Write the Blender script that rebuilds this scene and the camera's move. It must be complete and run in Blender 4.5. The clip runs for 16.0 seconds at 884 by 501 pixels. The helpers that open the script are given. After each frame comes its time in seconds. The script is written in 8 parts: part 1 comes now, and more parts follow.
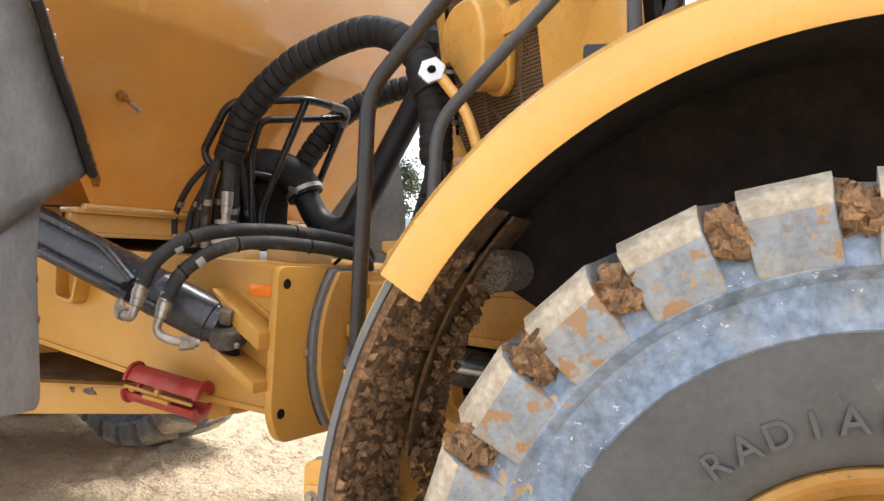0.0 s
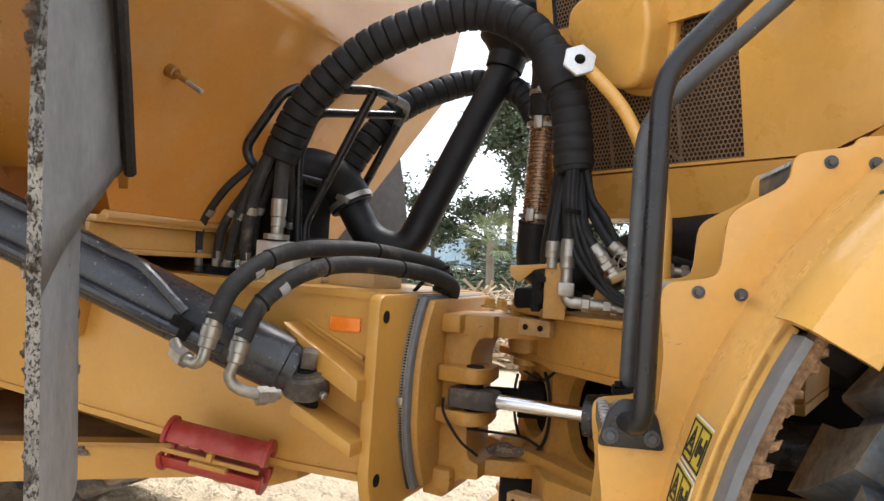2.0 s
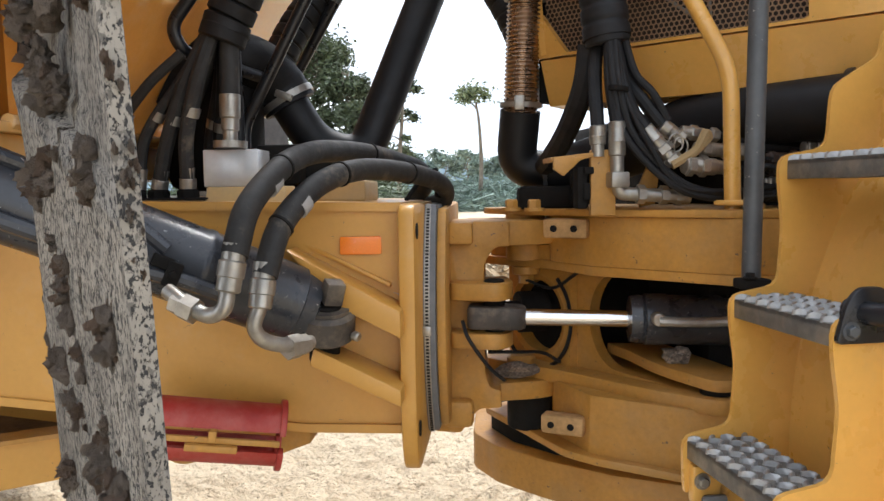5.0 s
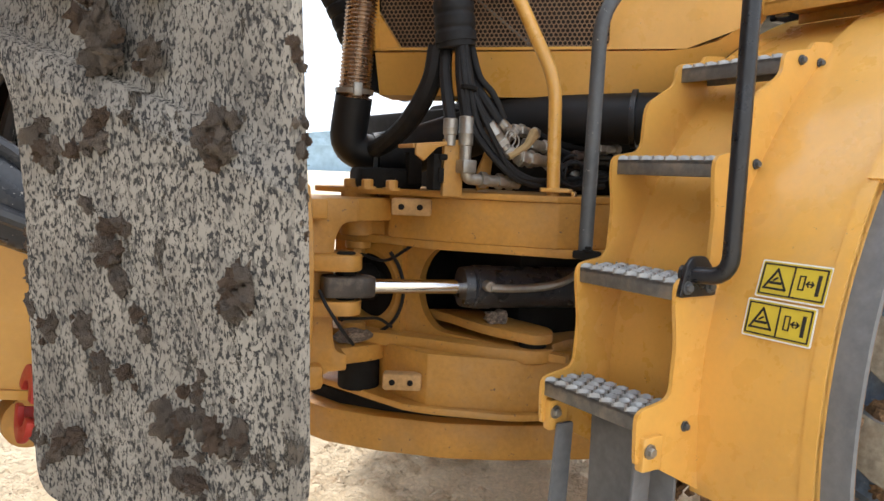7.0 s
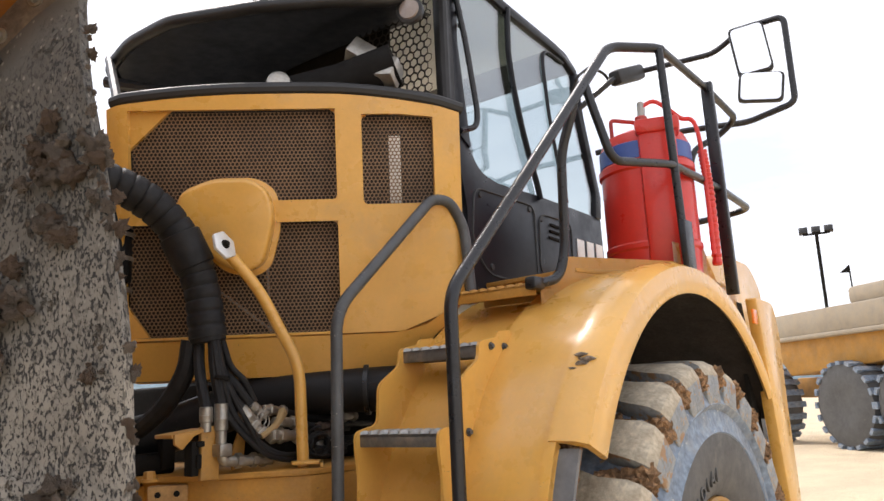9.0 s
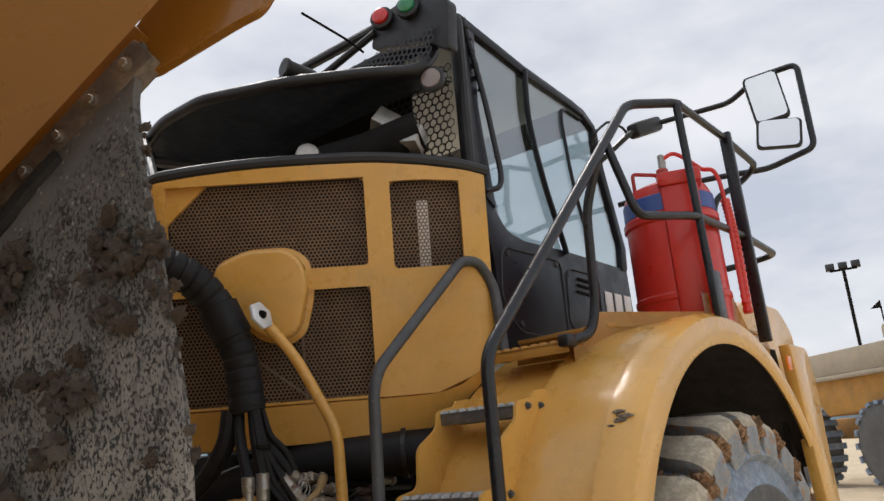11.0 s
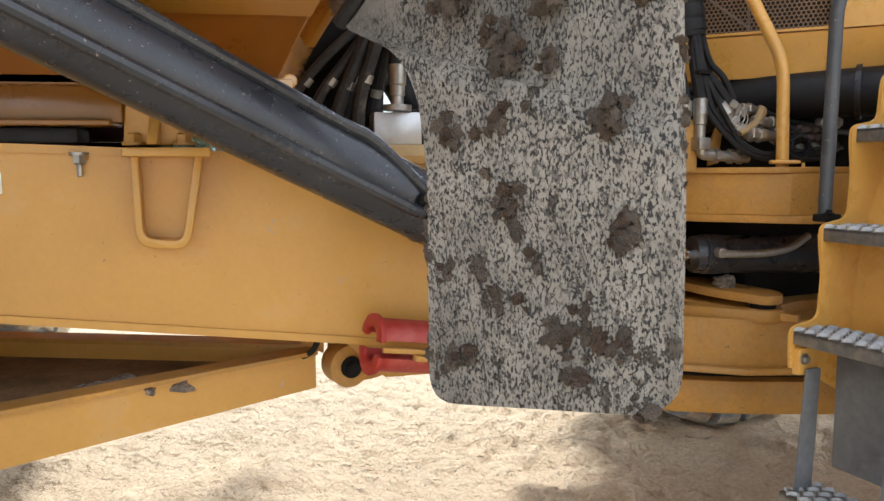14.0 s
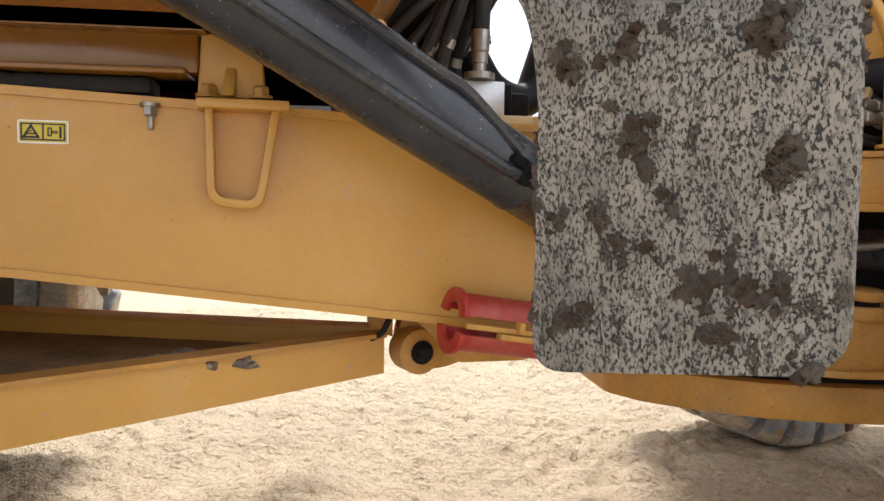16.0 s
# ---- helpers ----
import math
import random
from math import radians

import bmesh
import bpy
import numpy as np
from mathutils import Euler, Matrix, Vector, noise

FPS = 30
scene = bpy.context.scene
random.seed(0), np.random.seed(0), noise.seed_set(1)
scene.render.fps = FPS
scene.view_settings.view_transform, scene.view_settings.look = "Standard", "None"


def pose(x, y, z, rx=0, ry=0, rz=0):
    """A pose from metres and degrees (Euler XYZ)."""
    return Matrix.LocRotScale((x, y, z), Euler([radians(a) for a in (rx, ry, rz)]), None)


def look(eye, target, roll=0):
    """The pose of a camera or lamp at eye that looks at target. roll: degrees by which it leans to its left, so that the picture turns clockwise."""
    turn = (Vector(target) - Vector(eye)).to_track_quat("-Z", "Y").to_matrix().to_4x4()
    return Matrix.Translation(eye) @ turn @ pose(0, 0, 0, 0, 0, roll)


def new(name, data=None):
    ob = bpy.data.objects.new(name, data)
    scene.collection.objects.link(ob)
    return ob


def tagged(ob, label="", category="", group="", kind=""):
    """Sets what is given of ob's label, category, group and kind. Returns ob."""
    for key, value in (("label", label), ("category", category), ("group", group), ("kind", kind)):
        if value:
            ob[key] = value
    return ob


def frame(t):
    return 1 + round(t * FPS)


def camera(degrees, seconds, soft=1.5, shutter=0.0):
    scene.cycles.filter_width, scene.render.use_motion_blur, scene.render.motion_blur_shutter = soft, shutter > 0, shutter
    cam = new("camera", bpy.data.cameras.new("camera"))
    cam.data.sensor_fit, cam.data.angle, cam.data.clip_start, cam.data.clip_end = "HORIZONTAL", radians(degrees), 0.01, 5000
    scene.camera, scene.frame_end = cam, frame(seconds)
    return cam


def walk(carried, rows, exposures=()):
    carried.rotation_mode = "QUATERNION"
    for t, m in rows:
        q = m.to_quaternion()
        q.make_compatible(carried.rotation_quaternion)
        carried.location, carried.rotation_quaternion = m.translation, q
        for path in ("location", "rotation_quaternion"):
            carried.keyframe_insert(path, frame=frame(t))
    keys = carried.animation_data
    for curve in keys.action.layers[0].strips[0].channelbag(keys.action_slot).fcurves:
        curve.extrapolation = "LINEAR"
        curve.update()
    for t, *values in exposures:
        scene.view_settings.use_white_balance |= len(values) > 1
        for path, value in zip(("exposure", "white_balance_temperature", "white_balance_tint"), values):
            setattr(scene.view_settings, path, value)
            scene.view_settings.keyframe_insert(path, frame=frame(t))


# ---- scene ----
cam = camera(60.0, 16.0)
PATH = [
    (0, (2.285, -2.884, 1.687), (1.216, -1.194, 1.679), 2.9),
    (0.5, (2.059, -2.889, 1.695), (1.156, -1.106, 1.762), 1.0),
    (1, (1.751, -2.819, 1.721), (0.86, -1.035, 1.873), 0.1),
    (1.5, (1.43, -2.809, 1.677), (0.554, -1.011, 1.729), 1.8),
    (2, (1.15, -2.83, 1.684), (0.395, -0.978, 1.724), 3.6),
    (2.5, (0.99, -2.719, 1.65), (0.26, -0.857, 1.674), 2.9),
    (3, (0.85, -2.622, 1.677), (0.127, -0.758, 1.74), 3.1),
    (3.5, (0.622, -2.679, 1.68), (0.091, -0.752, 1.736), 4.0),
    (4, (0.457, -2.721, 1.708), (0.171, -0.742, 1.756), 2.8),
    (4.5, (0.374, -2.684, 1.677), (0.147, -0.698, 1.619), 1.2),
    (5, (0.242, -2.577, 1.609), (0.089, -0.589, 1.453), -0.9),
    (5.2, (0.212, -2.537, 1.585), (0.117, -0.555, 1.335), -1.6),
    (7.3, (-0.396, -2.763, 1.617), (0.383, -0.929, 1.443), 1.8),
    (7.5, (-0.402, -2.779, 1.63), (0.444, -0.969, 1.54), 0.8),
    (8, (-0.467, -2.891, 1.656), (0.596, -1.198, 1.735), -1.0),
    (8.5, (-0.575, -3.008, 1.746), (0.627, -1.425, 1.966), -2.7),
    (8.7, (-0.604, -3.037, 1.773), (0.639, -1.501, 2.084), -2.7),
    (10.8, (-0.704, -3.076, 1.807), (0.622, -1.658, 2.289), -3.8),
    (11, (-0.703, -3.076, 1.816), (0.514, -1.573, 2.325), -5.0),
    (11.5, (-0.736, -3.051, 1.8), (0.231, -1.388, 2.349), -6.0),
    (12, (-0.77, -3.032, 1.737), (-0.061, -1.194, 2.082), -4.2),
    (12.5, (-0.829, -3.012, 1.712), (-0.288, -1.087, 1.767), -3.9),
    (13, (-0.838, -3.017, 1.672), (-0.374, -1.071, 1.592), -3.1),
    (13.5, (-0.826, -3.02, 1.584), (-0.44, -1.066, 1.403), -1.7),
    (14, (-0.848, -2.999, 1.546), (-0.517, -1.038, 1.334), -0.4),
    (14.5, (-0.889, -2.975, 1.475), (-0.598, -1.002, 1.313), -0.1),
    (15, (-0.903, -2.976, 1.427), (-0.68, -0.991, 1.32), 0.7),
    (15.5, (-0.913, -2.956, 1.407), (-0.659, -0.973, 1.347), 1.3),
    (16, (-0.987, -2.815, 1.35), (-0.729, -0.836, 1.222), 0.9),
]
EXPOSURES = [(0, 0.45, 6650, 14), (1, 0.42, 6550, 13), (2, 0.28, 6450, 12), (3.5, 0.25, 6100, 9), (5, 0.25, 6300, 11), (7.5, 0.46, 6450, 11), (8.0, 0.28, 6550, 12), (8.5, 0.15, 6850, 16), (10.8, -0.82, 6750, 13), (11.5, -0.45, 6550, 12), (12.1, 0.45, 6200, 10), (12.5, 1.08, 6100, 10), (13.05, 0.95, 6200, 11), (13.5, 0.45, 6300, 11), (14, 0.38, 6300, 11), (16, 0.18, 6600, 13)]
walk(cam, [(t, look(eye, target, roll)) for t, eye, target, roll in PATH], EXPOSURES)

# ---- world, sun and sky ----
world = bpy.data.worlds.new("overcast_sky")
scene.world = world
world.use_nodes = True
wn, wl = world.node_tree.nodes, world.node_tree.links
wn.clear()
w_out = wn.new("ShaderNodeOutputWorld")
w_bg = wn.new("ShaderNodeBackground")
w_sky = wn.new("ShaderNodeTexSky")
w_sky.sky_type = "NISHITA"
w_sky.sun_disc = False
SUN_EL, SUN_AZ = 62.0, 80.0
w_sky.sun_elevation, w_sky.sun_rotation = radians(SUN_EL), radians(90 - SUN_AZ)
w_scale = wn.new("ShaderNodeVectorMath")
w_scale.operation = "SCALE"
w_scale.inputs["Scale"].default_value = 0.1
w_tc = wn.new("ShaderNodeTexCoord")
w_map = wn.new("ShaderNodeMapping")
w_map.inputs["Scale"].default_value = (1.0, 1.0, 2.6)
w_noise = wn.new("ShaderNodeTexNoise")
w_noise.inputs["Scale"].default_value = 2.6
w_noise.inputs["Detail"].default_value = 7
w_noise.inputs["Roughness"].default_value = 0.55
w_ramp = wn.new("ShaderNodeValToRGB")
w_ramp.color_ramp.elements[0].position, w_ramp.color_ramp.elements[0].color = 0.36, (0.64, 0.71, 0.82, 1)
w_ramp.color_ramp.elements[1].position, w_ramp.color_ramp.elements[1].color = 0.62, (1.0, 1.04, 1.09, 1)
w_mix = wn.new("ShaderNodeMix")
w_mix.data_type = "RGBA"
w_mix.inputs[0].default_value = 0.85
wl.new(w_tc.outputs["Generated"], w_map.inputs["Vector"])
wl.new(w_map.outputs[0], w_noise.inputs["Vector"])
wl.new(w_noise.outputs["Fac"], w_ramp.inputs[0])
wl.new(w_sky.outputs[0], w_scale.inputs[0])
wl.new(w_scale.outputs[0], w_mix.inputs[6])
wl.new(w_ramp.outputs[0], w_mix.inputs[7])
wl.new(w_mix.outputs[2], w_bg.inputs["Color"])
w_bg.inputs["Strength"].default_value = 1.6
wl.new(w_bg.outputs[0], w_out.inputs[0])

sun = new("sun", bpy.data.lights.new("sun", "SUN"))
sun.data.energy, sun.data.angle, sun.data.color = 2.9, radians(14), (1.0, 0.98, 0.95)
_se, _sa = radians(SUN_EL), radians(SUN_AZ)
sun.matrix_world = look((10 * math.cos(_se) * math.cos(_sa), 10 * math.cos(_se) * math.sin(_sa), 10 * math.sin(_se)), (0, 0, 0))


# ---- materials ----
def material(name, base, rough=0.5, metal=0.0, var=0.12, vscale=3.0, grain=0.06, gscale=60.0, bump=0.0, bscale=200.0,
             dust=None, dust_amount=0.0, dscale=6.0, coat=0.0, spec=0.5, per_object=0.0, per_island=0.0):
    """A node material: base colour varied at two scales, an uneven film of dust and a fine relief."""
    m = bpy.data.materials.new(name)
    m.use_nodes = True
    nt = m.node_tree
    b = nt.nodes["Principled BSDF"]
    tc = nt.nodes.new("ShaderNodeTexCoord")

    def noise_tex(scale, detail=5, rough_=0.6):
        n = nt.nodes.new("ShaderNodeTexNoise")
        n.inputs["Scale"].default_value, n.inputs["Detail"].default_value, n.inputs["Roughness"].default_value = scale, detail, rough_
        nt.links.new(tc.outputs["Object"], n.inputs["Vector"])
        return n

    def scaled(src, lo, hi):
        r = nt.nodes.new("ShaderNodeMapRange")
        r.inputs["From Min"].default_value, r.inputs["From Max"].default_value = 0.3, 0.7
        r.inputs["To Min"].default_value, r.inputs["To Max"].default_value = lo, hi
        nt.links.new(src, r.inputs["Value"])
        return r.outputs[0]

    big, fine = noise_tex(vscale), noise_tex(gscale)
    f = nt.nodes.new("ShaderNodeMath")
    f.operation = "MULTIPLY"
    nt.links.new(scaled(big.outputs["Fac"], 1 - var, 1 + var), f.inputs[0])
    nt.links.new(scaled(fine.outputs["Fac"], 1 - grain, 1 + grain), f.inputs[1])
    val = f.outputs[0]
    for amount, node, sock in ((per_object, "ShaderNodeObjectInfo", "Random"), (per_island, "ShaderNodeNewGeometry", "Random Per Island")):
        if amount:
            o = nt.nodes.new(node)
            r = nt.nodes.new("ShaderNodeMapRange")
            r.inputs["To Min"].default_value, r.inputs["To Max"].default_value = 1 - amount, 1 + amount
            nt.links.new(o.outputs[sock], r.inputs["Value"])
            g = nt.nodes.new("ShaderNodeMath")
            g.operation = "MULTIPLY"
            nt.links.new(val, g.inputs[0])
            nt.links.new(r.outputs[0], g.inputs[1])
            val = g.outputs[0]
    c = nt.nodes.new("ShaderNodeVectorMath")
    c.operation = "SCALE"
    c.inputs[0].default_value = base
    nt.links.new(val, c.inputs["Scale"])
    colour = c.outputs[0]
    if dust:
        d = noise_tex(dscale, 8, 0.7)
        fac = scaled(d.outputs["Fac"], dust_amount - 0.35, dust_amount + 0.35)
        cl = nt.nodes.new("ShaderNodeClamp")
        nt.links.new(fac, cl.inputs["Value"])
        mx = nt.nodes.new("ShaderNodeMix")
        mx.data_type = "RGBA"
        nt.links.new(cl.outputs[0], mx.inputs[0])
        nt.links.new(colour, mx.inputs[6])
        mx.inputs[7].default_value = (*dust, 1)
        colour = mx.outputs[2]
    nt.links.new(colour, b.inputs["Base Color"])
    nt.links.new(scaled(noise_tex(vscale * 2.7).outputs["Fac"], max(0.03, rough - 0.1), min(1, rough + 0.12)), b.inputs["Roughness"])
    b.inputs["Metallic"].default_value = metal
    b.inputs["Specular IOR Level"].default_value = spec
    b.inputs["Coat Weight"].default_value = coat
    b.inputs["Coat Roughness"].default_value = 0.12
    if bump:
        bn = nt.nodes.new("ShaderNodeBump")
        bn.inputs["Strength"].default_value, bn.inputs["Distance"].default_value = bump, 0.01
        nt.links.new(noise_tex(bscale, 6, 0.65).outputs["Fac"], bn.inputs["Height"])
        nt.links.new(bn.outputs[0], b.inputs["Normal"])
    return m


DUST = (0.42, 0.33, 0.22)
YELLOW = material("yellow_paint", (0.74, 0.405, 0.09), 0.3, var=0.09, grain=0.03, bump=0.03, bscale=350, dust=DUST, dust_amount=-0.1, dscale=2.2, coat=0.45)
YELLOW_CAST = material("dusty_yellow_casting", (0.47, 0.232, 0.042), 0.55, var=0.22, grain=0.1, bump=0.12, bscale=160, dust=(0.36, 0.235, 0.115), dust_amount=0.06, dscale=5)
YELLOW_SIDE = material("yellow_frame_paint", (0.57, 0.295, 0.058), 0.38, var=0.08, grain=0.03, bump=0.04, bscale=220, dust=DUST, dust_amount=-0.1, dscale=3, coat=0.15)
# body paint darkened for the shade under the body's overhang
BODY_PAINT_SHADED = material("glossy_shaded_body_paint", (0.25, 0.1, 0.01), 0.3, var=0.08, grain=0.03, vscale=1.5, dust=DUST, dust_amount=-0.3, dscale=1.2, coat=0.4)
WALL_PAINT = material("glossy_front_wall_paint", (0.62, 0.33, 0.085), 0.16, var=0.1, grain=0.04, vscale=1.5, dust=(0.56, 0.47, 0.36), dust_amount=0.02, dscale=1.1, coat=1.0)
RUBBER_HOSE = material("black_hose_rubber", (0.013, 0.013, 0.014), 0.6, spec=0.3, var=0.25, vscale=9, grain=0.15, bump=0.1, dust=DUST, dust_amount=-0.26, dscale=9)
HOSE_DUSTY = material("dusty_hydraulic_hose", (0.03, 0.029, 0.028), 0.65, spec=0.35, var=0.25, vscale=9, grain=0.15, bump=0.1, dust=DUST, dust_amount=-0.12, dscale=9)
PIPE_BLACK = material("matt_black_pipe", (0.011, 0.011, 0.012), 0.5, spec=0.3, var=0.2, vscale=7, bump=0.06, dust=DUST, dust_amount=-0.3, dscale=5)
CYL_BLACK = material("grey_black_cylinder_paint", (0.03, 0.033, 0.04), 0.3, var=0.25, vscale=5, grain=0.12, gscale=90, bump=0.05, dust=(0.3, 0.27, 0.23), dust_amount=-0.2, dscale=14, coat=0.2)
RAIL_GREY = material("worn_grey_rail_paint", (0.075, 0.08, 0.085), 0.42, var=0.25, vscale=8, grain=0.1, bump=0.05, dust=DUST, dust_amount=-0.2, dscale=8)
RAIL_BLACK = material("black_rail_paint", (0.013, 0.014, 0.017), 0.32, var=0.25, vscale=9, grain=0.12, bump=0.04, dust=DUST, dust_amount=-0.28, dscale=14)
STEEL = material("zinc_plated_steel", (0.4, 0.38, 0.34), 0.42, metal=0.85, var=0.2, vscale=16, grain=0.1, dust=DUST, dust_amount=-0.05, dscale=20)
CHROME = material("chrome_rod", (0.75, 0.75, 0.76), 0.09, metal=1.0, var=0.05, grain=0.03)
TREAD = material("grey_serrated_tread_steel", (0.17, 0.165, 0.155), 0.5, metal=0.4, var=0.2, vscale=12, grain=0.15, dust=DUST, dust_amount=0.05, dscale=12)
GALV = material("pale_galvanised_grip_steel", (0.42, 0.42, 0.41), 0.5, metal=0.5, var=0.2, vscale=14, grain=0.12, dust=DUST, dust_amount=-0.08, dscale=14)
ALU = material("machined_aluminium_block", (0.62, 0.63, 0.63), 0.35, metal=0.6, var=0.06, grain=0.04, dust=DUST, dust_amount=-0.2)
ZINC_PLATE = material("white_zinc_plate", (0.72, 0.74, 0.74), 0.4, metal=0.3, var=0.08, vscale=18, grain=0.05)
COPPER = material("brown_flexible_metal_pipe", (0.36, 0.25, 0.17), 0.24, metal=0.95, var=0.06, vscale=5)
BROWN_PIPE = material("dark_brown_pipe_sleeve", (0.05, 0.03, 0.022), 0.4, var=0.25, vscale=10)
RED = material("red_paint", (0.62, 0.03, 0.018), 0.35, var=0.1, vscale=4, grain=0.04, coat=0.2, dust=DUST, dust_amount=-0.25)
RED_DUSTY = material("dusty_red_paint", (0.4, 0.03, 0.02), 0.5, var=0.2, vscale=10, dust=(0.32, 0.2, 0.16), dust_amount=0.08, dscale=5)
BLUE = material("blue_band", (0.05, 0.1, 0.33), 0.4, var=0.1)
ORANGE = material("orange_reflector", (0.9, 0.22, 0.01), 0.22, var=0.05, grain=0.08, gscale=300, coat=0.5)
TYRE = material("blue_grey_worn_tyre_rubber", (0.17, 0.225, 0.3), 0.42, var=0.4, vscale=10, grain=0.25, gscale=40, bump=0.22, bscale=60, dust=(0.5, 0.48, 0.43), dust_amount=0.06, dscale=9)
LUG = material("muddy_tyre_lug_rubber", (0.17, 0.21, 0.255), 0.5, var=0.4, vscale=14, grain=0.3, bump=0.5, bscale=45, dust=(0.55, 0.49, 0.38), dust_amount=0.3, dscale=4.5, per_object=0.2)
LUG_TOP = material("cream_mud_film_on_lug", (0.5, 0.44, 0.335), 0.7, var=0.3, vscale=14, grain=0.25, bump=0.4, bscale=60, dust=(0.3, 0.19, 0.1), dust_amount=0.08, dscale=8, per_object=0.15)
SIDEWALL = material("dark_grey_sidewall_rubber", (0.085, 0.085, 0.085), 0.6, var=0.15, vscale=6, grain=0.12, bump=0.1, bscale=120, dust=(0.4, 0.36, 0.3), dust_amount=-0.2, dscale=7)
MUD = material("dried_brown_mud", (0.27, 0.155, 0.078), 0.95, var=0.5, vscale=25, grain=0.4, gscale=110, bump=1.0, bscale=80, per_island=0.4)
MUD_BROWN = material("damp_brown_mud", (0.19, 0.128, 0.088), 0.92, var=0.45, vscale=70, grain=0.6, gscale=170, bump=1.0, bscale=110)
MUD_GREY = material("dried_grey_mud", (0.235, 0.187, 0.147), 0.95, var=0.45, vscale=70, grain=0.6, gscale=170, bump=1.0, bscale=110, per_island=0.3)
CAB_BLACK = material("dark_navy_cab_paint", (0.011, 0.012, 0.016), 0.35, var=0.2, vscale=4, dust=DUST, dust_amount=-0.5, dscale=3, spec=0.3)
GUARD_BLACK = material("black_guard_paint", (0.015, 0.015, 0.016), 0.45, var=0.2, vscale=6, dust=DUST, dust_amount=-0.32)
PLASTIC = material("black_plastic", (0.02, 0.02, 0.02), 0.5, var=0.15)
# near-black metal, also the colour of shade in gaps, holes and openings
DARK = material("near_black_metal_and_shade", (0.011, 0.01, 0.009), 0.85, spec=0.2, var=0.3, vscale=6)
GRILLE = material("brown_grille_mesh", (0.25, 0.16, 0.095), 0.5, metal=0.0, var=0.25, vscale=6, dust=DUST, dust_amount=-0.12, dscale=3)
RADIATOR = material("radiator_core", (0.02, 0.014, 0.011), 0.8, var=0.3, vscale=5, grain=0.4, gscale=160)
MIRROR = material("mirror_glass", (0.85, 0.87, 0.88), 0.03, metal=1.0, var=0.01, grain=0.01)
WHITE = material("white_lettering", (0.8, 0.8, 0.78), 0.5, var=0.05)
STICKER = material("yellow_label_vinyl", (0.66, 0.5, 0.05), 0.4, var=0.04, grain=0.02)
INK = material("black_label_ink", (0.02, 0.02, 0.02), 0.5, var=0.05)
LAMP_RED = material("red_lamp_lens", (0.6, 0.02, 0.02), 0.15, var=0.1, coat=0.6)
LAMP_GREEN = material("green_lamp_lens", (0.02, 0.22, 0.09), 0.15, var=0.1, coat=0.6)
LAMP_CLEAR = material("clear_lamp_lens", (0.25, 0.2, 0.17), 0.12, var=0.15, coat=0.6)
TIMBER = material("ochre_stop_pad", (0.47, 0.28, 0.115), 0.8, var=0.25, vscale=8, grain=0.2)


def add_specks(m, scale, size, colour, seed=0.0):
    """Small chips and splashes scattered over a material."""
    nt = m.node_tree
    b = nt.nodes["Principled BSDF"]
    src = b.inputs["Base Color"].links[0].from_socket
    tc = nt.nodes.new("ShaderNodeTexCoord")
    mp = nt.nodes.new("ShaderNodeMapping")
    mp.inputs["Location"].default_value = (seed, seed * 0.7, 0)
    nz = nt.nodes.new("ShaderNodeTexNoise")
    nz.inputs["Scale"].default_value = scale * 2.5
    mixv = nt.nodes.new("ShaderNodeMix")
    mixv.data_type = "VECTOR"
    mixv.inputs[0].default_value = min(0.25, 1.3 / scale)
    oi = nt.nodes.new("ShaderNodeObjectInfo")
    mul = nt.nodes.new("ShaderNodeMath")
    mul.operation = "MULTIPLY"
    mul.inputs[1].default_value = 17.0
    nt.links.new(oi.outputs["Random"], mul.inputs[0])
    shift = nt.nodes.new("ShaderNodeVectorMath")
    shift.operation = "ADD"
    nt.links.new(tc.outputs["Object"], shift.inputs[0])
    nt.links.new(mul.outputs[0], shift.inputs[1])
    vo = nt.nodes.new("ShaderNodeTexVoronoi")
    vo.inputs["Scale"].default_value = scale
    rp = nt.nodes.new("ShaderNodeMapRange")
    rp.inputs["From Min"].default_value, rp.inputs["From Max"].default_value = size * 1.25, size
    mx = nt.nodes.new("ShaderNodeMix")
    mx.data_type = "RGBA"
    mx.inputs[7].default_value = (*colour, 1)
    nt.links.new(shift.outputs[0], mp.inputs["Vector"])
    nt.links.new(mp.outputs[0], nz.inputs["Vector"])
    nt.links.new(mp.outputs[0], mixv.inputs[4])
    nt.links.new(nz.outputs["Color"], mixv.inputs[5])
    nt.links.new(mixv.outputs[1], vo.inputs["Vector"])
    nt.links.new(vo.outputs["Distance"], rp.inputs["Value"])
    nt.links.new(rp.outputs[0], mx.inputs[0])
    nt.links.new(src, mx.inputs[6])
    nt.links.new(mx.outputs[2], b.inputs["Base Color"])


add_specks(CYL_BLACK, 48, 0.075, (0.42, 0.4, 0.37))
add_specks(LUG, 9, 0.26, (0.33, 0.19, 0.095), 2.0)
add_specks(LUG, 30, 0.2, (0.4, 0.26, 0.14), 7.0)
add_specks(TYRE, 8, 0.1, (0.46, 0.3, 0.15), 1.0)
add_specks(TYRE, 25, 0.1, (0.5, 0.5, 0.48), 4.0)
add_specks(CYL_BLACK, 11, 0.045, (0.3, 0.3, 0.3), 3.0)
add_specks(YELLOW_SIDE, 7, 0.05, (0.38, 0.3, 0.26), 1.0)
add_specks(YELLOW_SIDE, 26, 0.05, (0.2, 0.13, 0.06), 5.0)
add_specks(YELLOW, 16, 0.035, (0.25, 0.17, 0.08), 2.0)
add_specks(YELLOW_CAST, 22, 0.08, (0.16, 0.1, 0.05), 4.0)
add_specks(RAIL_GREY, 30, 0.08, (0.3, 0.29, 0.27), 1.5)


